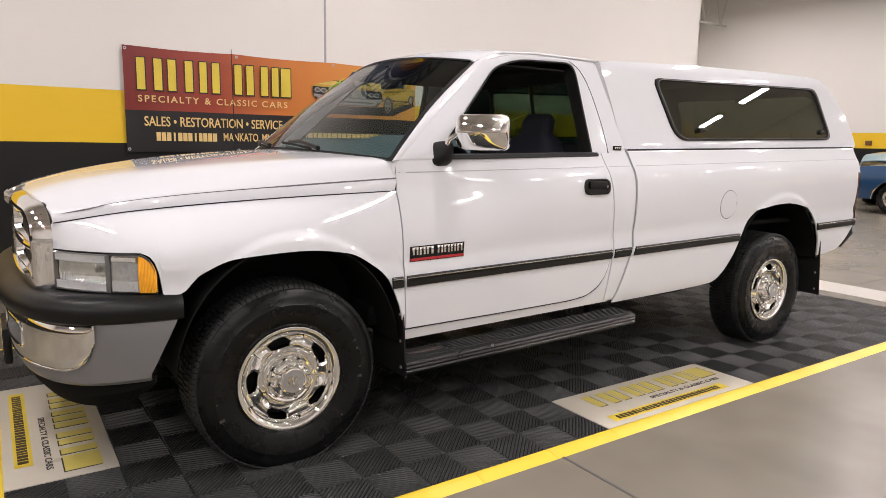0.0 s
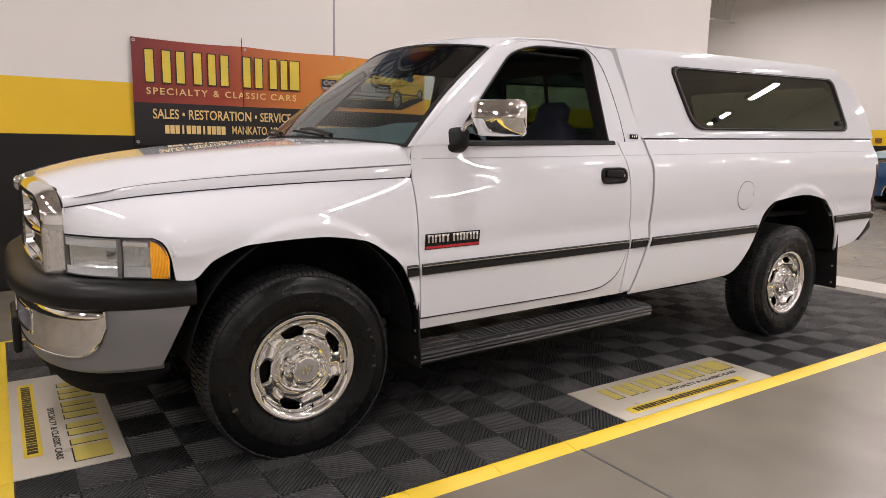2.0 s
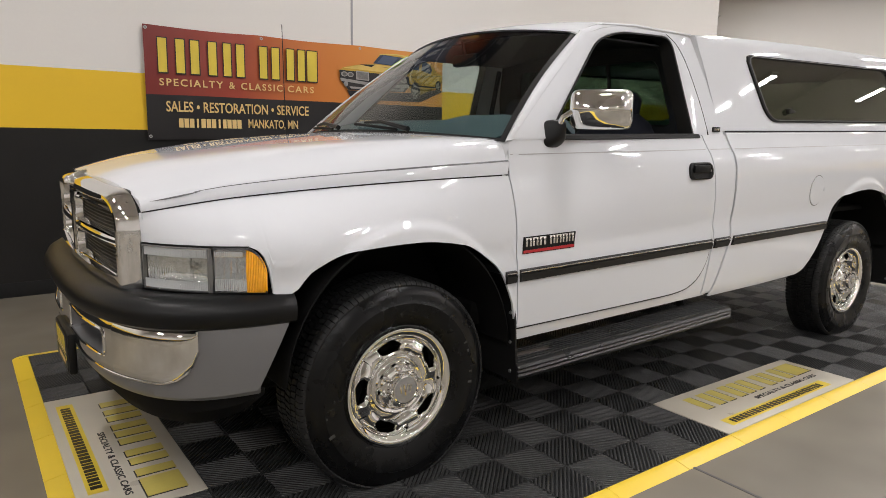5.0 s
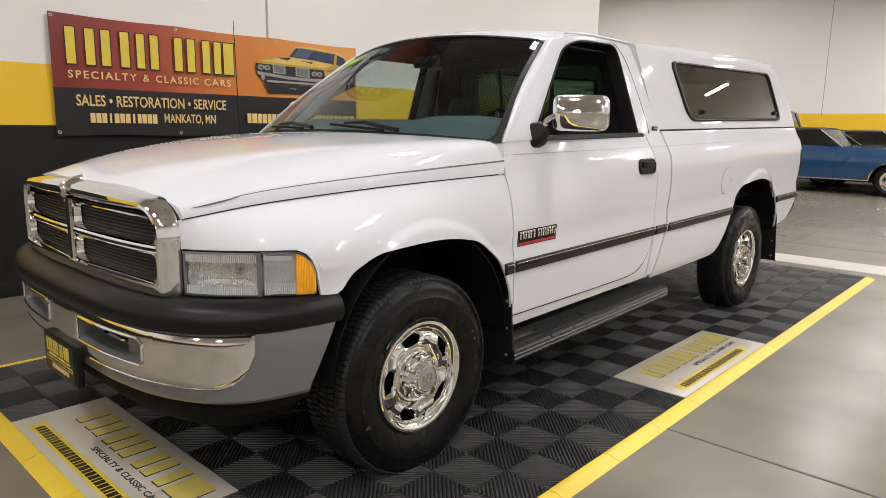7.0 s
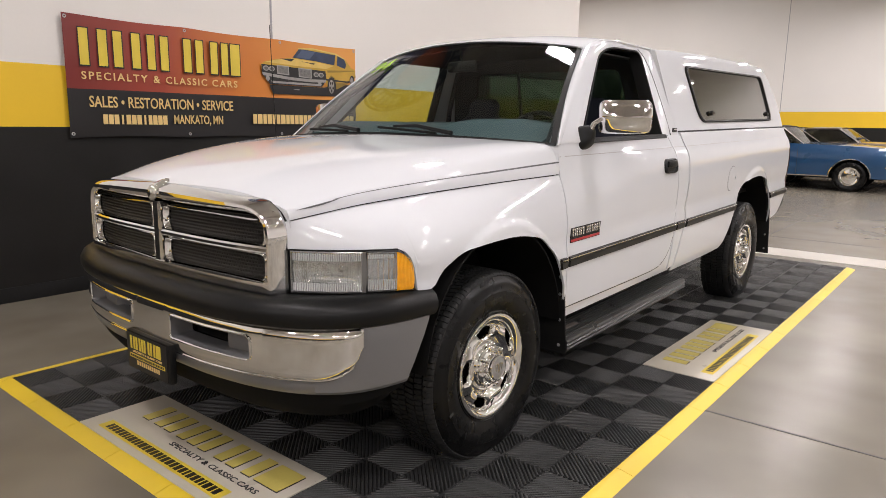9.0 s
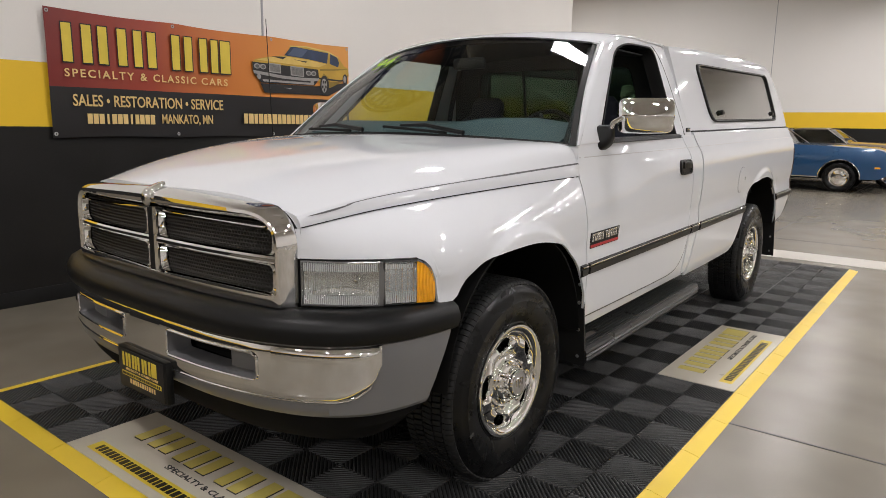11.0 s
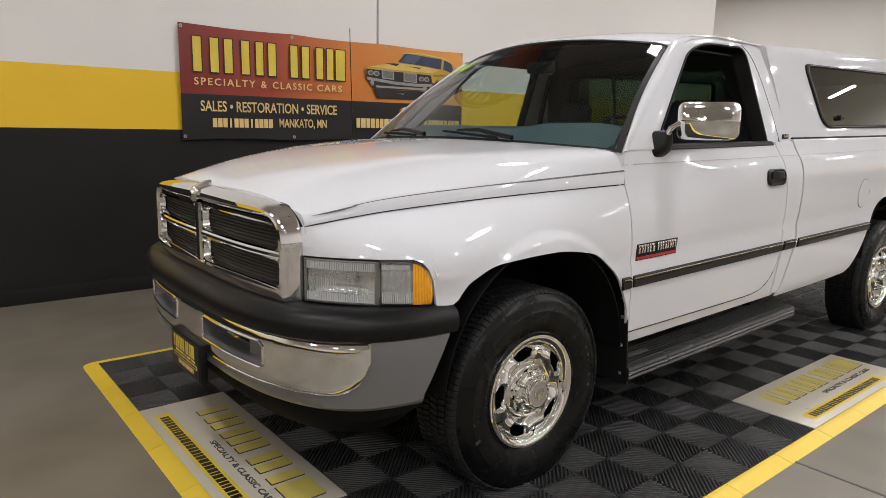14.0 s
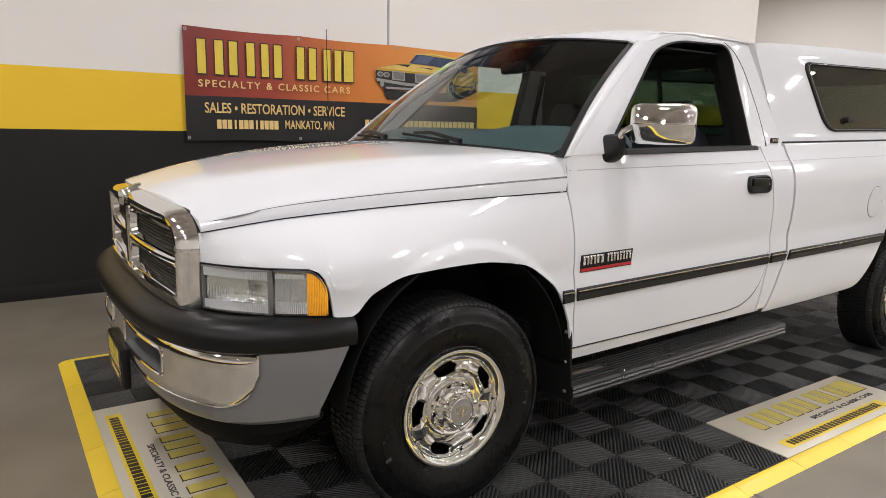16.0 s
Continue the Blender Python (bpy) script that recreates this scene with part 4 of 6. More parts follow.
SMOKED = mat("smoked_lens_edge", (0.24, 0.24, 0.24), 0.16, 0.4, vary=0.15, coat=1.0)
for s in (1, -1):
    lamp = part("headlight", lamp_shell(0.015, 0.555, -0.020, 0.758, 0.891, 240, 17, 0.0011, 74, 0.045).side(s), REFLECT, truck, "clear rectangular headlight with fluted lens", 60)
    part("bulb_shield", Geo().lathe([(0.0, 0.018), (0.007, 0.016), (0.010, 0.008), (0.011, 0.0)], 16).side(1), DULLCHROME, lamp, "round bulb shield").matrix_basis = pose(*(q * (1 if k != 1 else s) for k, q in enumerate((*corner_at(0.40, -0.045), 0.826))), 0, 0, -58 * s)
    part("lens", lamp_shell(0.008, 0.560, 0.001, 0.756, 0.893, 60, 5).side(s), LENS, lamp, "clear lens", 60)
    flute_band(0.024, 0.548, 0.862, 0.888, s, lamp)
    flute_band(0.024, 0.548, 0.762, 0.789, s, lamp)
    part("bezel", lamp_ring(0.006, 0.562, 0.756, 0.894, 0.0042, 0.003).side(s), SMOKED, lamp, "grey lens edge")
    corner = part("corner_light", lamp_shell(0.592, 0.90, -0.012, 0.760, 0.889, 110, 12, 0.0036, 22, 0.026).side(s), REFLECT, truck, "clear and amber wraparound corner light", 60)
    part("lens", lamp_shell(0.588, 0.835, 0.001, 0.757, 0.892, 60, 6).side(s), LENS, corner, "clear lens", 60)
    flute_band(0.600, 0.822, 0.764, 0.800, s, corner)
    flute_band(0.600, 0.822, 0.802, 0.868, s, corner, FAINTFLUTE)
    flute_band(0.600, 0.800, 0.870, 0.884, s, corner)
    part("amber_lens", lamp_shell(0.825, 0.958, 0.002, 0.758, 0.891, 90, 8, 0.0007, 90).side(s), AMBER, corner, "amber lens end")
    part("bezel", lamp_ring(0.584, 0.966, 0.755, 0.896, 0.005, 0.002).side(s), GASKET, corner, "black edge")
    part("lamp_divider", lamp_shell(0.556, 0.590, 0.0, 0.757, 0.893, 5, 4).side(s), SMOKED, lamp, "grey divider")
    g = lamp_shell(0.0, 1.0, -0.10, 0.742, 0.905, 24, 4)
    part("lamp_housing", g.side(s), DARK, truck)
    g = Geo()
    for z in (0.750, 0.8945):
        P = [[(*corner_at(t, o), z + h) for o, h in ((-0.06, -0.004), (-0.001, -0.004), (-0.001, 0.003), (-0.06, 0.003))] for t in np.linspace(0, 0.84 if z > 0.8 else 0.97, 24)]
        g.shell(P, (0, 0, 0.001))
    part("lamp_gasket", g.side(s), BLACKRB, truck)

# ---- front bumper ----
BUMP = [(-0.908, 0.0), (-0.904, 0.30), (-0.884, 0.50), (-0.860, 0.61), (-0.825, 0.71), (-0.775, 0.80), (-0.70, 0.876), (-0.60, 0.922), (-0.50, 0.945), (-0.41, 0.955)]
BY = np.array(BUMP)
BL = np.r_[0, np.cumsum(np.linalg.norm(np.diff(BY, axis=0), axis=1))]
bx_of, by_of = spl(BL, BY[:, 0]), spl(BL, BY[:, 1])


def bump_at(q, o):
    """A point of the bumper's plan curve, q metres from its middle along it, pushed outwards by o."""
    sg = -1 if q < 0 else 1
    q = min(abs(q), BL[-1])
    a, b = max(0.0, q - 0.015), min(BL[-1], q + 0.015)
    d = Vector((float(bx_of(b) - bx_of(a)), float(by_of(b) - by_of(a)))).normalized()
    return float(bx_of(q)) - d.y * o, sg * (float(by_of(q)) + d.x * o)


def sweep(qa, qb, n, sec, lift=None, out=None):
    """A section of (outward, height) swept along the bumper's curve."""
    rows = []
    for q in np.linspace(qa, qb, n):
        h = lift(q) if lift else 0.0
        rows.append([(*bump_at(q, o + (out(q) if out else 0.0)), z + h) for o, z in sec])
    return rows


QE = BL[-1]
QC = 0.950
PADLIFT = lambda q: 0.010 * min(1.0, abs(q) / QE) ** 2
pad = Geo().shell(sweep(-QE, QE, 70, ((-0.12, 0.740), (-0.06, 0.749), (-0.012, 0.744), (0.014, 0.728), (0.026, 0.706), (0.027, 0.684), (0.018, 0.662), (0.002, 0.652), (-0.06, 0.650)), lift=PADLIFT, out=lambda q: 0.030 * max(0.0, 1 - (abs(q) / 0.95) ** 3) - 0.004), (0.004, 0, -0.002))
bumper = part("front_bumper", pad, BLACKPL, truck, "front bumper with black top pad, chrome face and grey ends")


def chrome_z(q, t):
    """Height on the chrome face from its bottom (t = 0) to its top (t = 1)."""
    top = 0.655 + PADLIFT(q)
    k = min(1.0, abs(q) / QC)
    lo = 0.474 + 0.024 * k**2
    e = max(0.0, (abs(q) - (QC - 0.13)) / 0.13)
    lo += (top - lo) * 0.62 * (1 - math.sqrt(max(0.0, 1 - min(1.0, e) ** 2)))
    return lo + (top - lo) * t


def chrome_out(t):
    """How far the chrome face stands out: it rolls back at the top and a little at the bottom."""
    return 0.018 - 0.016 * max(0.0, (t - 0.80) / 0.20) ** 2 - 0.008 * max(0.0, (0.12 - t) / 0.12) ** 2


def chrome_piece(qa, qb, ta, tb, n, m):
    return [[(*bump_at(q, chrome_out(t)), chrome_z(q, t)) for t in np.linspace(ta, tb, m)] for q in np.linspace(qa, qb, n)]


HO, HI, ZB, ZT = 0.575, 0.140, 0.527, 0.614


def on_chrome(q, z, o=0.0):
    t = (z - chrome_z(q, 0.0)) / (chrome_z(q, 1.0) - chrome_z(q, 0.0))
    return (*bump_at(q, chrome_out(t) + o), z)


g = Geo()
for qa, qb, n in ((-QC, -HO - 0.05, 22), (HO + 0.05, QC, 22), (-HI + 0.04, HI - 0.04, 8)):
    g.grid(chrome_piece(qa, qb, 0, 1, n, 14))
HOLES = {}
for s in (1, -1):
    inner = even(loop([(HI, ZB), (HO, ZB), (HO, ZT), (HI, ZT)], [0.014, 0.020, 0.028, 0.014], 8), 120)
    inner[:, 1] += 0.004 * (inner[:, 0] - HI) / (HO - HI)
    HOLES[s] = inner
    box_ = [(q, chrome_z(q, 0.0)) for q in np.linspace(HI - 0.04, HO + 0.05, 24)] + [(HO + 0.05, chrome_z(HO + 0.05, t)) for t in (0.25, 0.5, 0.75)] + [(q, chrome_z(q, 1.0)) for q in np.linspace(HO + 0.05, HI - 0.04, 24)] + [(HI - 0.04, chrome_z(HI - 0.04, t)) for t in (0.75, 0.5, 0.25)]
    outer = even(box_, 600)
    c = inner.mean(0)
    sc = 3.5
    an = lambda P: np.arctan2((P[:, 1] - c[1]) * sc, P[:, 0] - c[0])
    o_ = np.argsort(an(outer))
    aa, oo = np.r_[an(outer)[o_] - 2 * math.pi, an(outer)[o_], an(outer)[o_] + 2 * math.pi], np.r_[outer[o_], outer[o_], outer[o_]]
    match = np.stack([np.interp(an(inner), aa, oo[:, k]) for k in (0, 1)], 1)
    g.ribbon([[on_chrome(s * q, z) for q, z in inner + (match - inner) * k] for k in (0.0, 0.25, 0.5, 0.75, 1.0)])
part("chrome_face", g, CHROME, bumper, "polished chrome bumper face", 50)
rim = Geo()
for k in (0.0,):
    rim.tube([(*bump_at(q, 0.010), chrome_z(q, k)) for q in np.linspace(-QC, QC, 60)], 0.0045, 6)
for s in (1, -1):
    rim.tube([(*bump_at(s * QC, 0.013), chrome_z(s * QC, t)) for t in np.linspace(0, 1, 6)], 0.0045, 6)
part("chrome_lip", rim, CHROME, bumper, "rolled chrome lip")
for s in (1, -1):
    inner = HOLES[s]
    c = inner.mean(0)
    lip = lambda o, k: [on_chrome(s * q, z, o) for q, z in c + (inner - c) * np.array([1 - k * 0.18, 1 - k])]
    op = part("bumper_opening", Geo().ribbon([lip(0.001, 0.0), lip(-0.012, 0.05), lip(-0.04, 0.10), lip(-0.085, 0.16)]), GREYPAINT, bumper, "grey lined opening in the bumper")
    part("rolled_edge", Geo().tube(lip(0.001, 0.0) + lip(0.001, 0.0)[:1], 0.0045, 6, False), CHROME, op, "chrome rolled edge")
    part("opening_back", Geo().shell([[(*bump_at(q, -0.09), z) for z in (ZB, ZT)] for q in np.linspace(s * HI, s * HO, 12)], (0.005, 0, 0)), DARK, op)
    part("inner_block", Geo().shell([[(*bump_at(q, -0.035 - 0.045 * (abs(q) < 0.40)), z) for z in np.linspace(ZB + 0.002, ZT - 0.002, 5)] for q in np.linspace(s * 0.395, s * (HO - 0.003), 10)], (0.006, 0, 0)), GREYPAINT, op)
# grey painted lower part and ends
g = Geo()


def dam(q):
    """How the air dam's depth fades towards its ends."""
    return 1.2 - 0.8 * (abs(q) / (QE - 0.10)) ** 14


def grey_lo(q):
    k = min(1.0, abs(q) / QE)
    return 0.424 + 0.026 * k**2


g.shell([[(*bump_at(q, o), z) for o, z in ((-0.03, grey_lo(q) - 0.004), (-0.008, grey_lo(q)), (0.004, grey_lo(q) + 0.02), (0.006, chrome_z(min(abs(q), QC), 0.0)), (-0.004, chrome_z(min(abs(q), QC), 0.0) + 0.02))] for q in np.linspace(-QE + 0.115, QE - 0.115, 70)], (0.006, 0, 0.002))
for s in (1, -1):
    g.shell([[(*bump_at(s * (QC - 0.15 + (q - QC + 0.15) * (0.74 + 0.26 * t)), o), grey_lo(q) + (0.657 + PADLIFT(q) - grey_lo(q)) * t) for t, o in ((0.05, 0.004), (0.3, 0.007), (0.7, 0.007), (0.93, 0.004), (1.0, 0.0))] for q in np.linspace(QC - 0.15, QE - 0.02, 16)], (0.006, 0, 0))
part("grey_apron", g, GREYPAINT, bumper, "grey painted apron and bumper ends")
g = Geo().shell([[(*bump_at(q, o), z) for o, z in ((-0.03, grey_lo(q) + 0.01), (-0.035, grey_lo(q) - 0.04 * dam(q)), (-0.075, grey_lo(q) - 0.085 * dam(q)))] for q in np.linspace(-QE + 0.10, QE - 0.10, 60)], (0.008, 0, 0))
part("lower_valance", g, DARK, bumper, "black plastic air dam")

# dealer plate on the bumper
plate = part("front_plate", Geo().box((-0.932, 0.0, 0.427), (0.03, 0.325, 0.155), 0.012), BLACKPL, truck, "black plate holder with yellow bars")
rng = random.Random(5)
PM = pose(-0.948, 0.137, 0.353, 90, 0, -90) @ Matrix.Diagonal((1, 0.9, 1, 1))
part("plate_sheet", Geo().box((-0.9478, 0.0, 0.427), (0.003, 0.296, 0.138), 0.001), PRINTBLACK, plate)
up = pose(0, 0, 0.0014)
bar_parts("name_print", 0.015, 0.092, name_bars(0.105), 0, 0.056, PM @ up, 0.0008, GOLD, plate)
write_part("small_print", "SPECIALTY & CLASSIC CARS", 0.215, PM @ pose(0.035, 0.077, 0.0014), PALEGOLD, plate, 0.009)
band = part("yellow_band", bars(Geo(), 0.008, 0.052, [0.262], 0, 0.018, PM @ up, 0.0006), GOLD, plate, "yellow band")
bar_parts("band_print", 0.014, 0.056, word_bars(rng, 0.25, 0.006, 0.012, 0.004), 0.004, 0.010, PM @ pose(0, 0, 0.0022), 0.0006, PRINTBLACK, band)
bar_parts("number_print", 0.06, 0.026, word_bars(rng, 0.17, 0.009, 0.013, 0.005), 0.005, 0.019, PM @ up, 0.0006, PALEGOLD, plate)

# ---- cab greenhouse ----


def gside(z):
    """Half the cab's width above the belt."""
    return 0.905 - 0.35 * (z - 1.229)


def ws(u, v):
    """The windscreen: u from base to top, v across."""
    a = abs(v)
    base = Vector((0.476 - 0.140 * (1 - a**2.2), 0.900 * v, 1.214 + 0.030 * (1 - a * a)))
    top = Vector((1.060 - 0.115 * (1 - a**2.2), 0.690 * v, 1.694 + 0.052 * (1 - a**2)))
    p = base.lerp(top, u)
    p.x -= 0.035 * math.sin(math.pi * u)
    return p


part("windscreen", Geo().grid([[ws(u, v) for v in np.linspace(-0.995, 0.995, 33)] for u in np.linspace(0.0, 1.0, 12)]), GLASSW, truck, "clear curved windscreen")
# black ceramic edge of the windscreen
g = Geo()
lo = [(0.0, v) for v in np.linspace(-1, 1, 33)] + [(u, 1.0) for u in np.linspace(0.05, 0.95, 11)] + [(1.0, v) for v in np.linspace(1, -1, 33)] + [(u, -1.0) for u in np.linspace(0.95, 0.05, 11)]
P = [[ws(u, v) + Vector((-0.004, 0, 0.003)), ws(0.5 + (u - 0.5) * (0.95 if u < 0.5 else 0.975), v * 0.972) + Vector((-0.0035, 0, 0.003))] for u, v in lo]
g.grid(P, True, False)
part("windscreen_edge", g, BLACKRB, truck, "black windscreen surround")

WIN = [(0.690, 1.230), (1.672, 1.248), (1.668, 1.728), (1.280, 1.716), (1.120, 1.665)]
WINR = [0.012, 0.015, 0.07, 0.10, 0.06]
OUT = [(0.490, 1.224), (1.938, 1.255), (1.835, 1.752), (1.25, 1.752), (1.066, 1.698)]
for s in (1, -1):
    inner = even(loop(WIN, WINR), 120)
    c = inner.mean(0)
    outer = even(loop(OUT, [0.002, 0.01, 0.03, 0.1, 0.02]), 400)
    ang = np.arctan2(outer[:, 1] - c[1], outer[:, 0] - c[0])
    order = np.argsort(ang)
    ang, outs = ang[order], outer[order]
    ia = np.arctan2(inner[:, 1] - c[1], inner[:, 0] - c[0])
    aa = np.r_[ang - 2 * math.pi, ang, ang + 2 * math.pi]
    oo = np.r_[outs, outs, outs]
    match = np.stack([np.interp(ia, aa, oo[:, k]) for k in (0, 1)], 1)
    to3 = lambda P, o=0.0: [(x, -(gside(z) + o), z) for x, z in P]
    mid = inner + (match - inner) * 0.5
    g = Geo()
    g.ribbon([to3(match, -0.004), to3(mid, 0.004), to3(inner + (match - inner) * 0.12, 0.002), to3(inner, -0.006), to3(inner, -0.05), to3(match, -0.055)])
    part("cab_pillar", g.side(s), WHITE, truck, "white pillars and header round the door window")
    g = Geo()
    shr = c + (inner - c) * 0.978
    g.ribbon([to3(inner + (inner - c) * 0.006, 0.001), to3(c + (inner - c) * 0.985, 0.001), to3(shr, -0.012), to3(shr, -0.075)])
    part("window_gasket", g.side(s), BLACKRB, truck, "black window gasket")
    if s < 0:
        g = Geo().prism(to3(even(inner, 60), -0.02), (0, 0.004, 0))
        part("door_glass", g.side(s), GLASSS, truck, "clear door glass")
    cut = spl([1.238, 1.36, 1.50, 1.62, 1.70, 1.738], [1.790, 1.785, 1.765, 1.735, 1.690, 1.630])
    P = [[(float(cut(z)) + d, -(gside(z) + 0.0048), z) for d in (-0.0022, 0.0022)] for z in np.linspace(1.24, 1.738, 24)]
    part("door_cut", Geo().shell(P, (0, 0.004, 0)).side(s), GASKET, truck, "dark cut line of the door frame")
    # outer sweep strip at the window's foot
    P = [[(x, -(gside(z) + o), z) for z, o in ((1.222 + rake(x), 0.004), (1.226 + rake(x), 0.013), (1.240 + rake(x), 0.011), (1.246 + rake(x), 0.0))] for x in np.linspace(0.70, 1.705, 12)]
    part("window_sweep", Geo().shell(P, (0, 0.01, 0)).side(s), BLACKRB, truck, "black strip along the window foot")

# white strip that closes the pillar to the windscreen's edge
for s in (1, -1):
    P = []
    for u in np.linspace(0, 1, 14):
        a, b = ws(u, -1.0) + Vector((-0.003, -0.003, 0.002)), Vector((0.490 + (1.062 - 0.490) * u - 0.035 * math.sin(math.pi * u) * 0.3, 0, 1.224 + (1.698 - 1.224) * u))
        b.y = -(gside(b.z) - 0.003 - 0.006 * max(0.0, (u - 0.8) / 0.2) ** 1.5)
        m_ = a.lerp(b, 0.45) + Vector((-0.008, -0.006, 0.003))
        P.append([a, a.lerp(m_, 0.5) + Vector((-0.003, 0, 0.001)), m_, m_.lerp(b, 0.5) + Vector((-0.002, -0.003, 0)), b + Vector((0.012, -0.001, 0))])
    part("a_pillar", Geo().shell(P, (0.012, 0.008, -0.004)).side(s), WHITE, truck, "white windscreen pillar")
# white filler added behind the joint of hood and door, so the gap reads grey
for s in (1, -1):
    P = [[(x, -y, z) for y, z in ((0.908, 1.085), (0.894, 1.150), (0.886, 1.195), (0.876, 1.208))] for x in (0.46, 0.48, 0.54)]
    part("cowl_gap_filler", Geo().shell(P, (0, 0.004, 0)).side(s), WHITE, truck)
# white corner panels between hood, windscreen foot and door
for s in (1, -1):
    P = []
    for k, v in enumerate((0.86, 0.90, 0.925, 0.95, 0.97, 0.982, 0.990, 1.0)):
        hx, hy = 0.490 - 0.155 * (1 - v * v), 0.904 * v
        hz = crown(1.155, 1.258, v, 1.0)
        b = ws(0.01, -min(v * 0.904 / 0.900, 1.0)) + Vector((-0.004, 0.0, 0.002))
        e = Vector((0.494, -0.902, 1.216))
        b = b.lerp(e, max(0.0, (v - 0.93) / 0.07))
        a = Vector((hx - 0.012, -hy + 0.001, hz - 0.003))
        P.append([a, a.lerp(b, 0.5) + Vector((-0.002, -0.002, 0.002)), b])
    part("cowl_corner", Geo().shell(P, (0.004, 0.006, -0.006)).side(s), WHITE, truck, "white corner panel at the windscreen's foot")
# roof
rows = []
for v in np.linspace(-1, 1, 41):
    a = abs(v)
    S = ws(1.0, v) + Vector((-0.004, 0, 0.004))
    row = []
    for u in np.linspace(0, 1, 26):
        k = min(1.0, u / 0.28)
        k = 1 - (1 - k) ** 2.2
        ze = 1.753 + 0.036 * (1 - a**3.0)
        z = S.z + (ze - S.z) * k - 0.02 * max(0, (u - 0.93) / 0.07) ** 2
        row.append((S.x + (1.842 - S.x) * u, S.y + (v * (gside(1.752) + 0.003) - S.y) * k, z))
    rows.append(row)
part("roof", Geo().shell(rows, (0.004, 0, -0.006)), WHITE, truck, "glossy white cab roof", 40)
# corner between roof, pillar and door header
for s in (1, -1):
    P = []
    S = ws(1.0, 1.0) + Vector((-0.004, 0, 0.004))
    for x in np.linspace(1.036, 1.42, 18):
        u = (x - S.x) / (1.842 - S.x)
        k = 1 - (1 - min(1.0, max(0.0, u) / 0.28)) ** 2.2
        a = Vector((x, -(S.y + (gside(1.752) + 0.003 - S.y) * k) + 0.012, S.z + (1.753 - S.z) * k + 0.002))
        z = float(np.interp(x, [1.03, 1.062, 1.16, 1.25, 1.42], [1.676, 1.700, 1.732, 1.748, 1.750]))
        b = Vector((x, -(gside(z) + 0.005 - 0.010 * max(0.0, (1.10 - x) / 0.06)), z - 0.012))
        P.append([a, a.lerp(b, 0.5) + Vector((0, -0.004, 0.004)), b])
    part("roof_corner", Geo().shell(P, (0, 0.004, -0.006)).side(s), WHITE, truck)
# drip edge between roof and header
for s in (1, -1):
    part("drip_edge", Geo().tube([(1.062, -0.700, 1.698), (1.18, -0.722, 1.740), (1.4, -0.724, 1.755), (1.83, -0.724, 1.753)], 0.006, 8).side(s), WHITE, truck)
# back wall of the cab with its sliding window
RW = [(-0.62, 1.30), (0.62, 1.30), (0.54, 1.66), (-0.54, 1.66)]


def back_x(z):
    return 1.925 - 0.19 * (z - 1.25)


inner = even(loop(RW, 0.05), 80)
outer = even(loop([(-0.88, 0.62), (0.88, 0.62), (0.72, 1.755), (-0.72, 1.755)], 0.03), 400)
c = inner.mean(0)
ang = np.arctan2(outer[:, 1] - c[1], outer[:, 0] - c[0])
o_ = np.argsort(ang)
aa, oo = np.r_[ang[o_] - 2 * math.pi, ang[o_], ang[o_] + 2 * math.pi], np.r_[outer[o_], outer[o_], outer[o_]]
ia = np.arctan2(inner[:, 1] - c[1], inner[:, 0] - c[0])
match = np.stack([np.interp(ia, aa, oo[:, k]) for k in (0, 1)], 1)
g = Geo().ring([(back_x(z), y, z) for y, z in match], [(back_x(z), y, z) for y, z in inner], (-0.03, 0, 0))
back = part("cab_back", g, LINER, truck, "cab back wall")
g = Geo()
for y in (-0.20, 0.20):
    g.tube([(back_x(1.30) - 0.015, y, 1.30), (back_x(1.66) - 0.015, y, 1.66)], 0.012, 8)
g.tube([(back_x(z) - 0.015, y, z) for y, z in inner] + [(back_x(inner[0][1]) - 0.015, *inner[0])], 0.014, 8, False)
part("slider_frame", g, GASKET, back, "black sliding window frame")
part("rear_glass", Geo().prism([(back_x(z) - 0.012, y, z) for y, z in inner], (-0.004, 0, 0)), glass("rear_window_glass", (0.50, 0.62, 0.54)), back, "green tinted sliding rear window")

# cowl, wipers
P = [[ws(0.0, v) + Vector((dx, 0, dz)) for dx, dz in ((-0.055, -0.020), (-0.03, -0.006), (0.01, -0.004), (0.04, 0.0))] for v in np.linspace(-0.84, 0.84, 31)]
part("cowl", Geo().shell(P, (0, 0, -0.02)), BLACKPL, truck, "black cowl grille at the windscreen's foot")
for y0, y1, zz in ((-0.42, 0.10, 0.0), (0.18, 0.74, 0.0)):
    A = [ws(0.03, y0 / 0.900) + Vector((-0.03, 0, 0.01)), ws(0.06, (y0 * 0.6 + y1 * 0.4) / 0.900) + Vector((-0.03, 0, 0.022)), ws(0.055, (y0 * 0.3 + y1 * 0.7) / 0.900) + Vector((-0.02, 0, 0.02))]
    w = part("wiper", Geo().tube(A, [0.012, 0.009, 0.006], 8), BLACKPL, truck, "black windscreen wiper")
    B = [ws(0.025 + 0.04 * t, (y0 * 0.7 + y1 * 0.3 + (y1 - y0) * 0.75 * (t - 0.15)) / 0.900) + Vector((-0.012, 0, 0.008)) for t in np.linspace(0, 1, 10)]
    part("blade", Geo().tube(B, 0.0065, 8), BLACKRB, w, "rubber blade")
part("antenna", Geo().tube([(0.36, 0.90, 1.08), (0.36, 0.905, 1.12)], 0.012, 10).tube([(0.36, 0.905, 1.10), (0.362, 0.93, 1.50), (0.365, 0.95, 1.85)], [0.003, 0.0025, 0.002], 6), BLACKPL, truck, "thin whip antenna")

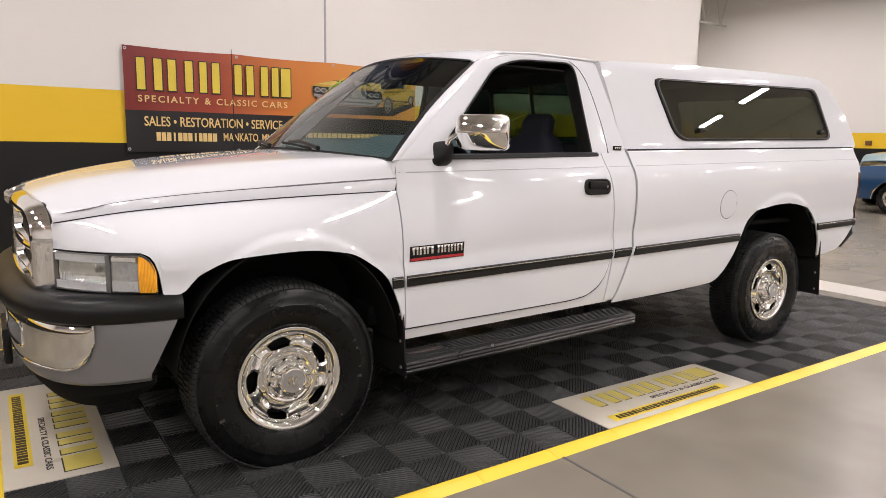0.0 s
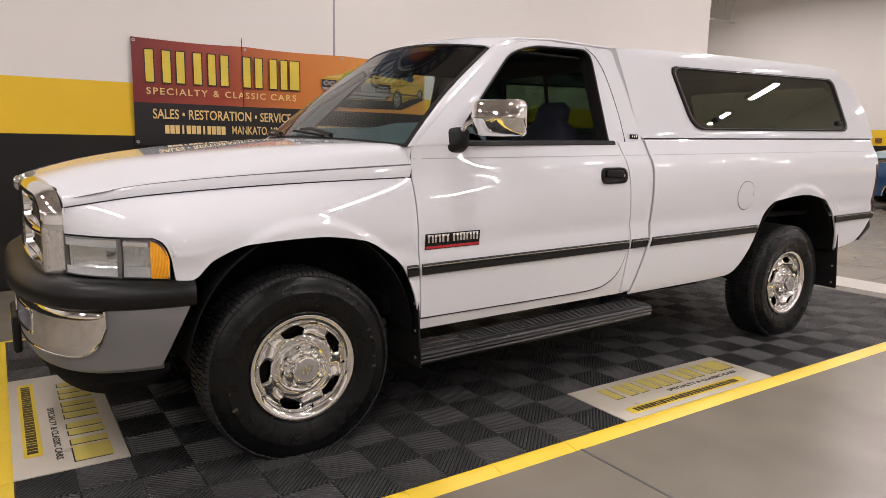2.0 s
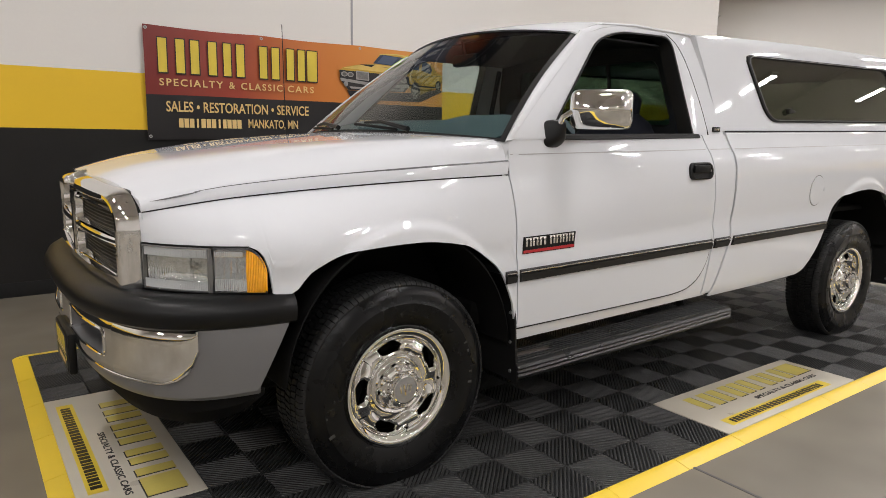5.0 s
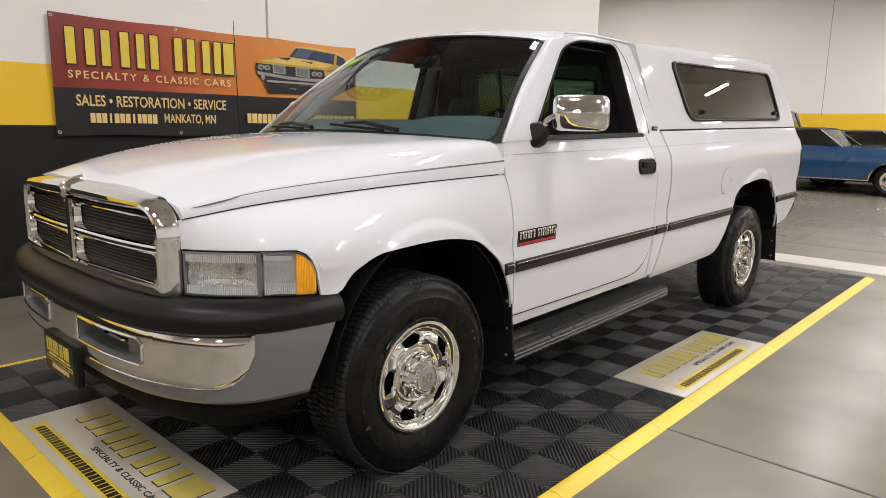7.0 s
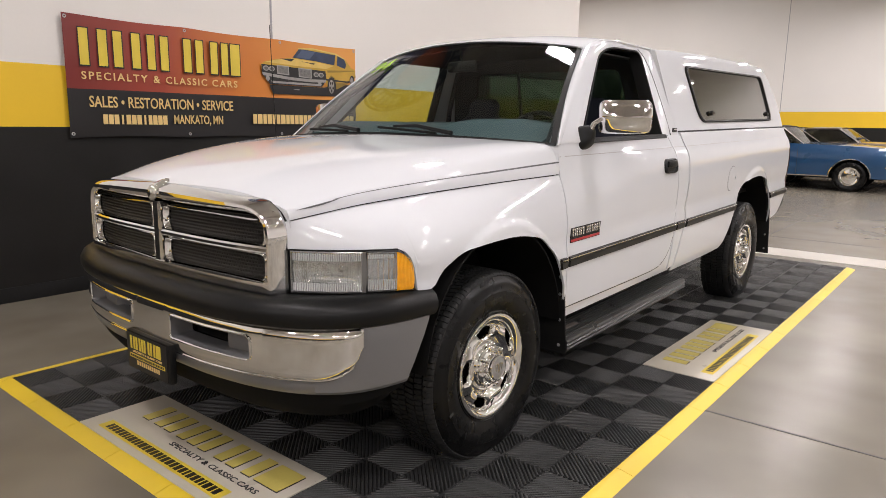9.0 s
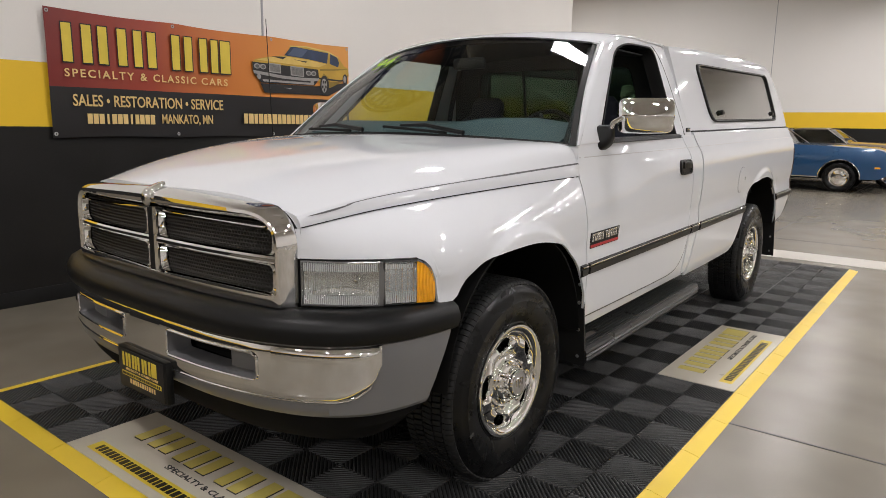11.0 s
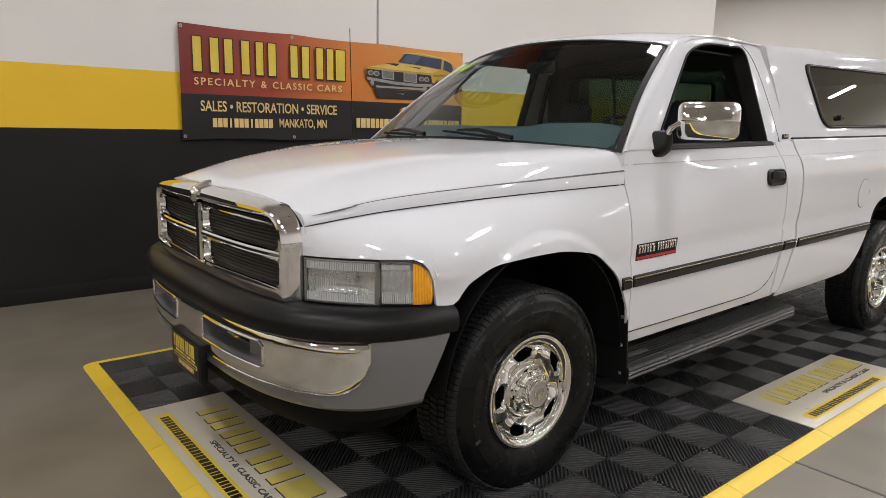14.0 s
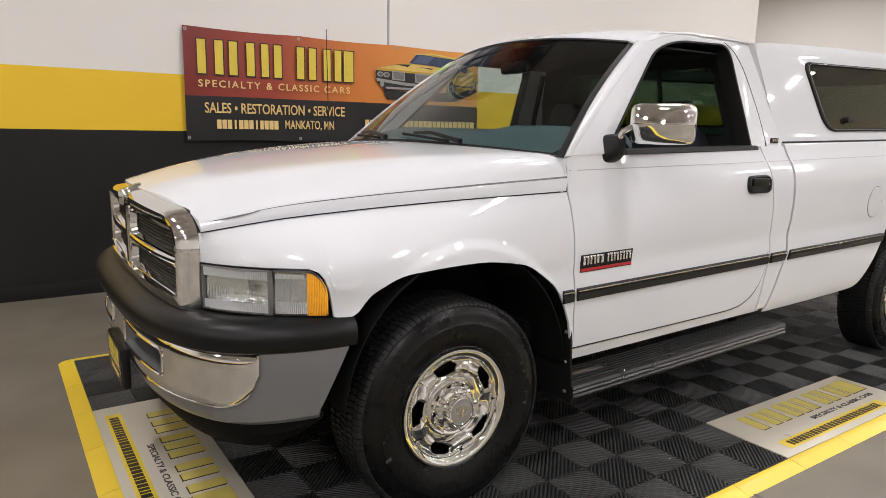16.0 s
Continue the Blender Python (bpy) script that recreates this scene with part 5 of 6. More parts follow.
# year figures on the glass
n = (ws(0.85, 0.7) - ws(0.85, 0.8)).normalized()
vv = (ws(0.9, 0.75) - ws(0.8, 0.75)).normalized()
p0 = ws(0.76, 0.87) + Vector((-0.010, 0, 0.006))
MT = Matrix.Translation(p0) @ Matrix((n, vv, n.cross(vv))).transposed().to_4x4()
write_part("year_figures", "94", 0.19, MT, LIME, truck, 0.12, "lime green painted year figures on the glass")


# ---- topper over the bed ----
def cside(z):
    """Half the topper's width at a height."""
    return 0.868 - 0.245 * (z - 1.262) - 0.6 * max(0.0, z - 1.73) ** 1.5


def cap_front(z):
    return 1.950 - 0.104 * ((z - 1.255) / 0.497) - 0.012 * max(0.0, (z - 1.6) / 0.15) ** 2


cap_rear = spl([1.30, 1.42, 1.52, 1.62, 1.70, 1.77, 1.81], [4.530, 4.497, 4.447, 4.370, 4.285, 4.190, 4.105])
cap_edge = spl([1.84, 2.05, 2.54, 3.0, 3.85, 4.13], [1.752, 1.766, 1.786, 1.800, 1.812, 1.806])


CW = [(2.405, 1.338), (4.165, 1.374), (4.035, 1.732), (2.262, 1.690)]
for s in (1, -1):
    inner = even(loop(CW, [0.10, 0.07, 0.07, 0.06], 8), 140)
    c = inner.mean(0)
    edge = [(cap_front(z), z) for z in np.linspace(1.745, 1.262, 12)] + [(x, 1.257 + rake(x)) for x in np.linspace(2.1, 4.3, 20)] + [(float(cap_rear(z)), z) for z in np.linspace(1.312, 1.800, 16)] + [(x, float(cap_edge(x))) for x in np.linspace(4.10, 1.9, 24)]
    outer = even(edge, 600)
    ang = np.arctan2(outer[:, 1] - c[1], outer[:, 0] - c[0])
    o_ = np.argsort(ang)
    aa, oo = np.r_[ang[o_] - 2 * math.pi, ang[o_], ang[o_] + 2 * math.pi], np.r_[outer[o_], outer[o_], outer[o_]]
    ia = np.arctan2(inner[:, 1] - c[1], inner[:, 0] - c[0])
    match = np.stack([np.interp(ia, aa, oo[:, k]) for k in (0, 1)], 1)
    to3 = lambda P, o=0.0: [(x, -(cside(z - 0.016 * (x - 1.9)) + o), z) for x, z in P]
    g = Geo()
    g.ribbon([to3(match)] + [to3(inner + (match - inner) * k, 0.002 * math.sin(math.pi * k)) for k in (0.8, 0.6, 0.4, 0.2)] + [to3(inner), to3(inner, -0.02), to3(match, -0.02)])
    part("topper_side", g.side(s), CAPWHITE, truck, "white fibreglass topper side", 40)
    P = [[(1.936 - 0.2072 * (z - 1.255), -(gside(z) - 0.006), z), ((1.936 - 0.2072 * (z - 1.255) + cap_front(z)) / 2 + 0.006, -(gside(z) + cside(z)) / 2 + 0.012 - 0.011 * (z - 1.262) / 0.488, z), (cap_front(z) + 0.006, -cside(z) + 0.001, z)] for z in np.linspace(1.262, 1.750, 12)]
    part("topper_lip", Geo().shell(P, (0.003, 0.004, 0)).side(s), CAPWHITE, truck)
    shr = lambda k: c + (inner - c) * np.array([1 - (1 - k) * 0.45, k])
    g = Geo()
    g.ribbon([to3(shr(1.01), 0.001), to3(shr(1.0), 0.011), to3(shr(0.965), 0.013), to3(shr(0.94), 0.006), to3(shr(0.92), 0.0)])
    wf = part("topper_window", g.side(s), BLACKRB, truck, "black framed tinted topper side window")
    g = Geo().ribbon([to3(shr(0.968), 0.0132), to3(shr(0.958), 0.0155), to3(shr(0.948), 0.0115)])
    part("bright_bead", g.side(s), mat("grey_window_bead", (0.22, 0.22, 0.22), 0.3, 0.5), wf, "grey bead round the window")
    part("pane", Geo().prism(to3(shr(0.935)[::2], 0.0), (0, 0.004, 0)).side(s), GLASSCAP, wf, "tinted window pane")
    for x in (2.66, 4.06):
        z = 1.398 + 0.016 * (x - 2.4)
        k = Geo().box((x, -(cside(z) + 0.012), z), (0.075, 0.012, 0.016), 0.004).lathe([(0.0, 0.02), (0.016, 0.018), (0.018, 0.0)], 12, (x - 0.03, -(cside(z) + 0.006), z))
        part("latch", k.side(s), BLACKPL, wf, "black window latch")
    part("topper_seal", Geo().tube([(x, -half(x, 1.243 + rake(x)) + 0.022, 1.254 + rake(x)) for x in np.linspace(1.965, 4.44, 20)], 0.005, 6).side(s), BLACKRB, truck, "black seal under the topper")
rows = []
for v in np.linspace(-1, 1, 37):
    a = abs(v)
    row = []
    for u in np.linspace(0, 1, 26):
        x = 1.842 + (4.118 - 1.842) * u - 0.02 * (1 - a * a) * (1 - u)
        ze = float(cap_edge(x))
        rise = 0.040 * (1 - a**2.6) * (0.55 + 0.45 * math.sin(math.pi * min(1.0, 0.12 + u * 0.8)))
        end = max(0.0, (u - 0.95) / 0.05)
        row.append((x, v * cside(ze - 0.016 * (x - 1.9)), ze + rise * (1 - 0.3 * end * end)))
    rows.append(row)
part("topper_roof", Geo().shell(rows, (0, 0, -0.015)), CAPWHITE, truck, "white fibreglass topper roof", 40)
hatch_at = lambda y, z: (float(cap_rear(z)) - 0.002 + 0.03 * (1 - (y / cside(z - 0.039)) ** 2), y, z)
inner = even(loop([(-0.68, 1.37), (0.68, 1.37), (0.60, 1.70), (-0.60, 1.70)], 0.06), 96)
outer = even(loop([(-0.862, 1.312), (0.862, 1.312), (0.722, 1.812), (-0.722, 1.812)], 0.02), 400)
c = inner.mean(0)
ang = np.arctan2((outer[:, 1] - c[1]) * 3, outer[:, 0] - c[0])
o_ = np.argsort(ang)
aa, oo = np.r_[ang[o_] - 2 * math.pi, ang[o_], ang[o_] + 2 * math.pi], np.r_[outer[o_], outer[o_], outer[o_]]
ia = np.arctan2((inner[:, 1] - c[1]) * 3, inner[:, 0] - c[0])
match = np.stack([np.interp(ia, aa, oo[:, k]) for k in (0, 1)], 1)
back_in = lambda P: [(x - 0.02, y, z) for x, y, z in P]
L = [[hatch_at(y, z) for y, z in inner + (match - inner) * k] for k in (1.0, 0.75, 0.5, 0.25, 0.0)]
hatch = part("topper_hatch", Geo().ribbon(L + [back_in(L[-1]), back_in(L[0])]), CAPWHITE, truck, "white topper rear hatch", 40)
part("hatch_glass", Geo().prism([(x - 0.008, y, z) for x, y, z in L[-1]], (-0.004, 0, 0)), GLASSCAP, hatch, "tinted hatch window")
inner = even(loop([(-0.58, 1.34), (0.58, 1.34), (0.50, 1.66), (-0.50, 1.66)], 0.05), 60)
outer = even(loop([(-0.862, 1.262), (0.862, 1.262), (0.75, 1.735), (-0.75, 1.735)], 0.03), 60)
g = Geo().ring([(cap_front(z) + 0.012, y, z) for y, z in outer], [(cap_front(z) + 0.012, y, z) for y, z in inner], (0.02, 0, 0))
part("topper_front", g, CAPWHITE, truck, "white topper front wall with its window hole")
part("topper_front_glass", Geo().prism([(cap_front(z) + 0.02, y, z) for y, z in inner], (0.004, 0, 0)), glass("topper_front_glass", (0.88, 0.92, 0.89)), truck, "tinted topper front window")

# ---- bed, tail, rear bumper ----
g = Geo()
g.box((3.18, 0, 0.80), (2.42, 1.60, 0.03), 0.005)
g.box((1.99, 0, 1.02), (0.03, 1.60, 0.44), 0.005)
part("bed_floor", g, DARK, truck)
P = [[(4.40 + 0.018 * math.sin(math.pi * t) - 0.02 * (z - 0.9), y, z) for t, z in zip(np.linspace(0, 1, 10), np.linspace(0.74, 1.30, 10))] for y in np.linspace(-0.76, 0.76, 8)]
part("tailgate", Geo().shell(P, (-0.03, 0, 0)), WHITE, truck, "white tailgate")
for s in (1, -1):
    P = [[(4.388, -half(4.388, z) - 0.001, z), (4.410, -half(4.41, z) - 0.004, z), (4.430, -half(4.41, z) + 0.004, z), (4.448, -0.90, z), (4.448, -0.80, z)] for z in np.linspace(0.80, 1.14, 8)]
    part("tail_light", Geo().shell(P, (-0.006, 0.004, 0)).side(s), TAILRED, truck, "dark red tail light")
g = Geo()
for s in (1, -1):
    g.tube([(4.30, -s * 0.93, 0.60), (4.42, -s * 0.94, 0.68), (4.47, -s * 0.90, 0.76)], 0.018, 8)
g.box((4.49, 0, 0.66), (0.10, 1.66, 0.14), 0.03)
part("rear_bumper", g, BLACKPL, truck, "black rear step bumper")

# ---- mirrors, handles, badges ----
for s in (1, -1):
    c = Vector((0.840, -1.042, 1.346))
    turn = pose(0, 0, 0, 0, 0, -58)
    g = Geo()
    rows = []
    for sc, e in ((0.0, 0.0), (0.25, 0.0), (0.5, 0.0), (0.7, 0.0), (0.82, 0.0015), (0.90, 0.005), (0.96, 0.011), (0.99, 0.020), (1.0, 0.032), (1.0, 0.055), (0.985, 0.068), (0.95, 0.072)):
        q = max(sc, 1e-3)
        L = even(loop([(-0.119 * q, -0.077 * q), (0.119 * q, -0.077 * q), (0.119 * q, 0.077 * q), (-0.119 * q, 0.077 * q)], 0.036 * q, 8), 64)
        rows.append([tuple(c + turn @ Vector((a, -0.056 + e + (0.012 * (a / 0.119) ** 2 + (0.016 if b > 0 else 0.034) * abs(b / 0.077) ** 1.15) * (1.0 if e < 0.03 else 0.6), b))) for a, b in L])
    g.ribbon(rows)
    mirror = part("door_mirror", g.side(s), CHROME, truck, "large chrome towing mirror on a black foot")
    g = Geo().prism([tuple(c + turn @ Vector((a, 0.022, b))) for a, b in even(loop([(-0.108, -0.068), (0.108, -0.068), (0.108, 0.068), (-0.108, 0.068)], 0.035), 40)], turn @ Vector((0, 0.003, 0)))
    part("mirror_glass", g.side(s), mat("mirror_silver", (0.85, 0.86, 0.86), 0.02, 1.0, vary=0.0), mirror, "mirror glass")
    rows = []
    for t in np.linspace(0, 1, 14):
        k = math.sqrt(1 - 0.92 * t**4)
        w, h = (0.060 - 0.010 * t) * k, (0.058 - 0.008 * t) * k
        cc = Vector((0.712 + 0.02 * t, -0.885 - 0.060 * t, 1.246 + 0.016 * t))
        rows.append([tuple(cc + Vector((a, 0, b))) for a, b in even(loop([(-w * 0.9, -h), (w * 0.9, -h), (w * 0.9, h), (-w * 0.4, h)], [0.042 * k, 0.036 * k, 0.022 * k, 0.026 * k], 8), 32)])
    g = Geo().ribbon(rows)
    b = len(g.v)
    g.f.append(tuple(range(b - 32, b)))
    part("mirror_foot", g.side(s), BLACKPL, mirror, "black plastic mirror foot")
    part("mirror_arm", Geo().tube([(0.725, -0.925, 1.275), (0.735, -0.94, 1.315), (0.755, -0.965, 1.335), (0.80, -1.0, 1.342)], 0.011, 10).side(s), CHROME, mirror, "chrome mirror arm")
    # handle
    hx, hz = 1.648, 1.089
    o = even(loop([(hx - 0.094, hz - 0.040), (hx + 0.094, hz - 0.038), (hx + 0.090, hz + 0.043), (hx - 0.094, hz + 0.041)], 0.038, 8), 48)
    cc = o.mean(0)
    yy = lambda P, d: [(x, -(half(x, z) + d), z) for x, z in P]
    g = Geo().ribbon([yy(o, -0.002), yy(cc + (o - cc) * 0.985, 0.010), yy(cc + (o - cc) * 0.86, 0.013), yy(cc + (o - cc) * 0.79, 0.0035), yy(cc + (o - cc) * 0.02, 0.0025)])
    handle = part("door_handle", g.side(s), BLACKPL, truck, "black pull handle in the door")
    part("pull", Geo().box((hx - 0.005, -(half(hx, hz) + 0.010), hz + 0.012), (0.125, 0.014, 0.036), 0.005).side(s), BLACKPL, handle)
    part("lock", Geo().lathe([(0.0, 0.003), (0.007, 0.003), (0.008, 0.0)], 12, (hx + 0.064, -(half(hx, hz) + 0.008), hz + 0.002)).side(s), STEEL, handle, "steel key lock")
    # badge plate on the door, in plain bars
    bx0, bz0 = 0.530, 0.789
    ang = math.degrees(math.atan(0.02))
    P = [[(x, -(half(x, z) + 0.003), z) for z in (bz0 + dz + 0.017 * (x - bx0) for dz in (0.0, 0.02, 0.045, 0.067))] for x in np.linspace(bx0, bx0 + 0.284, 6)]
    badge = part("badge", Geo().shell(P, (0, 0.006, 0)).side(s), BLACKPL, truck, "black and red badge with silver bars")
    P = [[(x, -(half(x, z) + 0.0045), z) for z in (bz0 + dz + 0.017 * (x - bx0) for dz in (0.003, 0.014))] for x in np.linspace(bx0 + 0.002, bx0 + 0.282, 6)]
    part("red_band", Geo().shell(P, (0, 0.003, 0)).side(s), RED, badge, "red band")
    for k, w in enumerate((0.033, 0.033, 0.039, -0.012, 0.032, 0.032, 0.032, 0.032)):
        x = bx0 + 0.008 + sum(abs(q) + 0.003 for q in (0.033, 0.033, 0.039, -0.012, 0.032, 0.032, 0.032, 0.032)[:k])
        if w > 0:
            z0 = bz0 + 0.028 + 0.017 * (x - bx0)
            g = Geo()
            g.box((x + w * 0.2, -(half(x, z0) + 0.006), z0 + 0.018), (w * 0.3, 0.005, 0.034), 0.001).box((x + w * 0.8, -(half(x, z0) + 0.006), z0 + 0.018), (w * 0.3, 0.005, 0.034), 0.001).box((x + w * 0.5, -(half(x, z0) + 0.006), z0 + 0.031), (w, 0.004, 0.008), 0.001)
            part("silver_bar", g.side(s), CHROME, badge, "silver bar")
    g = Geo().box((1.862, -(gside(1.288) + 0.007), 1.288), (0.062, 0.006, 0.024), 0.002)
    small = part("small_badge", g.side(s), BLACKPL, truck, "small black badge with silver bars")
    for k in range(3):
        part("silver_bar", Geo().box((1.846 + 0.016 * k, -(gside(1.288) + 0.011), 1.288), (0.010, 0.003, 0.012), 0.001).side(s), CHROME, small, "silver bar")
# fuel filler door on the near side
th = np.linspace(0, 2 * math.pi, 40, endpoint=False)
cyl = lambda r, d: [(2.80 + r * 0.083 * math.cos(a), -(half(2.80 + r * 0.083 * math.cos(a), 0.958 + r * 0.085 * math.sin(a)) + d), 0.958 + r * 0.085 * math.sin(a)) for a in th]
g = Geo().ribbon([cyl(1.0, 0.0008), cyl(0.985, 0.003), cyl(0.7, 0.0035), cyl(0.35, 0.0035), cyl(0.02, 0.0035)])
part("fuel_door", g, WHITE, truck, "round white fuel filler door")
part("fuel_door_gap", Geo().ribbon([cyl(1.035, 0.0006), cyl(0.998, 0.0008)]), GASKET, truck)
part("fuel_door_pull", Geo().box((2.872, -(half(2.87, 0.965) + 0.004), 0.965), (0.010, 0.006, 0.022), 0.002), WHITE, truck)

# ---- wheels ----


def settle(x, y, z):
    """Fill the tyre out to its full height and flatten it where it carries the load."""
    r = math.hypot(x, z)
    if r > 0.226:
        k = (0.226 + (r - 0.226) * 1.156) / r
        x, z = x * k, z * k
    low = max(0.0, (-z - 0.22) / 0.13)
    y *= 1 + 0.07 * min(1.0, low) ** 2 * (abs(y) > 0.05)
    return x, y, max(z, -0.3515 - 0.02 * max(0.0, -z - 0.3515))


def wheel_parts():
    n = 96
    tyre = Geo().lathe([(0.204, 0.080), (0.210, 0.092), (0.218, 0.098), (0.222, 0.101), (0.226, 0.099), (0.245, 0.110), (0.280, 0.118), (0.296, 0.1185), (0.298, 0.1165), (0.318, 0.113), (0.338, 0.104), (0.340, 0.101), (0.350, 0.094), (0.354, 0.082), (0.355, 0.0), (0.354, -0.082), (0.340, -0.102), (0.29, -0.117), (0.23, -0.10), (0.204, -0.08)], n)
    tread = Geo()
    rows = ((-0.080, 0.033, 104, 0.12), (-0.042, 0.034, 110, -0.25), (0.0, 0.038, 110, 0.25), (0.042, 0.034, 110, -0.25))
    for d, w, k, skew in rows:
        for i in range(k):
            a0, a1 = 2 * math.pi * (i + 0.07) / k, 2 * math.pi * (i + 0.93) / k
            sk = skew * (a1 - a0)
            P = [[((r) * math.cos(a + e), -dd, (r) * math.sin(a + e)) for dd, e in ((d - w / 2, 0), (d + w / 2, sk))] for r, a in ((0.352, a0), (0.3635, a0 + 0.004), (0.3635, a1 - 0.004), (0.352, a1))]
            tread.grid(P)
            q = len(tread.v)
            tread.f += [(q - 8, q - 6, q - 4, q - 2), (q - 1, q - 3, q - 5, q - 7)]
    k = 108
    for i in range(k):
        wide = 0.09 if i % 2 else 0.04
        a0, a1 = 2 * math.pi * (i + wide) / k, 2 * math.pi * (i + 1 - wide) / k
        sec = ((0.352, 0.064), (0.3635, 0.066), (0.3620, 0.084), (0.356, 0.0955), (0.350, 0.0995), (0.346, 0.0975))
        rows2 = [[(r * math.cos(a), -d, r * math.sin(a)) for r, d in sec] for a in (a0, a1)]
        tread.grid(rows2)
        q = len(tread.v)
        tread.f += [tuple(range(q - 12, q - 6)), tuple(range(q - 1, q - 7, -1))]
    rim = Geo().lathe([(0.19, -0.08), (0.19, 0.045), (0.196, 0.070), (0.204, 0.084), (0.2135, 0.093), (0.2155, 0.099), (0.2135, 0.1035), (0.208, 0.1045), (0.199, 0.1015), (0.190, 0.0965), (0.185, 0.090), (0.182, 0.080), (0.181, 0.073)], n)
    disc = lambda r: 0.073 + 0.020 * math.sin(math.pi * min(1, max(0, (0.181 - r) / 0.075))) - 0.010 * max(0.0, (0.13 - r) / 0.03)
    face_ = Geo()
    for j in range(5):
        c0 = math.pi / 2 + j * 2 * math.pi / 5 + 0.25
        hw = math.pi / 5
        outer = even([(-hw, 0.104), (0, 0.104), (hw, 0.104), (hw, 0.14), (hw, 0.181), (0, 0.181), (-hw, 0.181), (-hw, 0.14)], 200)
        slot = even(loop([(-0.24, 0.136), (0.08, 0.135), (0.27, 0.148), (0.28, 0.169), (-0.10, 0.173), (-0.29, 0.154)], [0.02, 0.02, 0.02, 0.02, 0.02, 0.02], 6), 64)
        sc = np.array([1.0, 6.0])
        cm = slot.mean(0)
        ang = np.arctan2((outer[:, 1] - cm[1]) * 6, outer[:, 0] - cm[0])
        o_ = np.argsort(ang)
        aa, oo = np.r_[ang[o_] - 2 * math.pi, ang[o_], ang[o_] + 2 * math.pi], np.r_[outer[o_], outer[o_], outer[o_]]
        ia = np.arctan2((slot[:, 1] - cm[1]) * 6, slot[:, 0] - cm[0])
        match = np.stack([np.interp(ia, aa, oo[:, k2]) for k2 in (0, 1)], 1)
        to = lambda P, dd: [(r * math.cos(c0 + a), -(disc(r) + dd), r * math.sin(c0 + a)) for a, r in P]
        mixl = lambda t: slot + (match - slot) * t
        face_.ribbon([to(match, 0), to(mixl(0.75), 0.0), to(mixl(0.5), 0.004), to(mixl(0.25), 0.006), to(mixl(0.08), 0.0), to(slot, -0.010), to(slot, -0.035)])
    hub = Geo().lathe([(0.106, 0.060), (0.104, 0.074), (0.100, 0.086), (0.094, 0.092), (0.088, 0.090), (0.085, 0.084), (0.081, 0.084), (0.078, 0.092), (0.070, 0.098), (0.064, 0.100), (0.058, 0.102), (0.0555, 0.110), (0.055, 0.128), (0.052, 0.134), (0.047, 0.135), (0.045, 0.1325)], 64)
    boss = Geo().lathe([(0.0455, 0.1322), (0.040, 0.1326), (0.0, 0.1326)], 40)
    nuts = []
    for j in range(8):
        a = j * math.pi / 4 + 0.2
        nuts.append(Geo().lathe([(0.0, 0.121), (0.005, 0.120), (0.009, 0.116), (0.010, 0.108), (0.011, 0.094)], 12, (0.073 * math.cos(a), 0, 0.073 * math.sin(a))))
    mark = Geo()
    for a, b in (((-0.018, 0.012), (-0.006, 0.016)), ((0.018, 0.012), (0.006, 0.016)), ((-0.018, 0.012), (-0.014, -0.008)), ((0.018, 0.012), (0.014, -0.008)), ((-0.006, 0.016), (0.0, -0.016)), ((0.006, 0.016), (0.0, -0.016))):
        mark.tube([(a[0] * 1.25, -0.1335, a[1] * 1.25), (b[0] * 1.25, -0.1335, b[1] * 1.25)], 0.0032, 6)
    letters = []
    scuff = mat("faded_white_rubber", (0.05, 0.05, 0.047), 0.6, vary=0.5, scale=40)
    for a, w, h in ((0.42, 0.016, 0.007), (0.30, 0.009, 0.011), (0.02, 0.013, 0.006), (-0.12, 0.018, 0.010), (math.pi + 0.38, 0.022, 0.012), (math.pi + 0.15, 0.006, 0.008)):
        q = Geo().box((0, 0, 0), (w, 0.0015, h), 0.0006)
        letters.append(Geo().add(q, Matrix.Rotation(-a, 4, "Y") @ Matrix.Translation((0.301, -0.1186, 0))))
    drum = Geo().lathe([(0.0, 0.03), (0.15, 0.03), (0.165, 0.02), (0.165, -0.06), (0.0, -0.06)], 40)
    for g in (tyre, tread):
        g.v = [settle(*q) for q in g.v]
    return [("wheel", rim, CHROME, "chrome steel wheel with black tyre"), ("tyre", tyre, TYRE, "black tyre"), ("tread", tread, TREAD, "worn block tread"), ("wheel_face", face_, CHROME, "chrome wheel face with five slots"), ("hub_cap", hub, CHROME, "chrome hub cap"), ("cap_face", boss, SATIN, "satin metal medallion"), ("cap_mark", mark, DULLCHROME, ""), ("brake_drum", drum, DARK, "")] + [("lug_nut_cover", q, CHROME, "") for q in nuts] + [("sidewall_mark", q, scuff, "") for q in letters]


WHEEL = [(nm, g.mesh(nm, 35), m, lb) for nm, g, m, lb in wheel_parts()]
for x in (0.0, 3.42):
    for s in (1, -1):
        rootw = None
        spin = pose(0, 0, 0, 0, (17 if x else 0) + (0 if s > 0 else 40), 0)
        for k, (nm, me, m, lb) in enumerate(WHEEL):
            ob = part(nm, me, m, truck if k == 0 else rootw, lb)
            if k == 0:
                rootw = ob
                ob.matrix_basis = pose(x, -0.822 * s, 0.352, 0, 0, 0 if s > 0 else 180)
            elif nm not in ("tyre", "tread"):
                ob.matrix_basis = spin

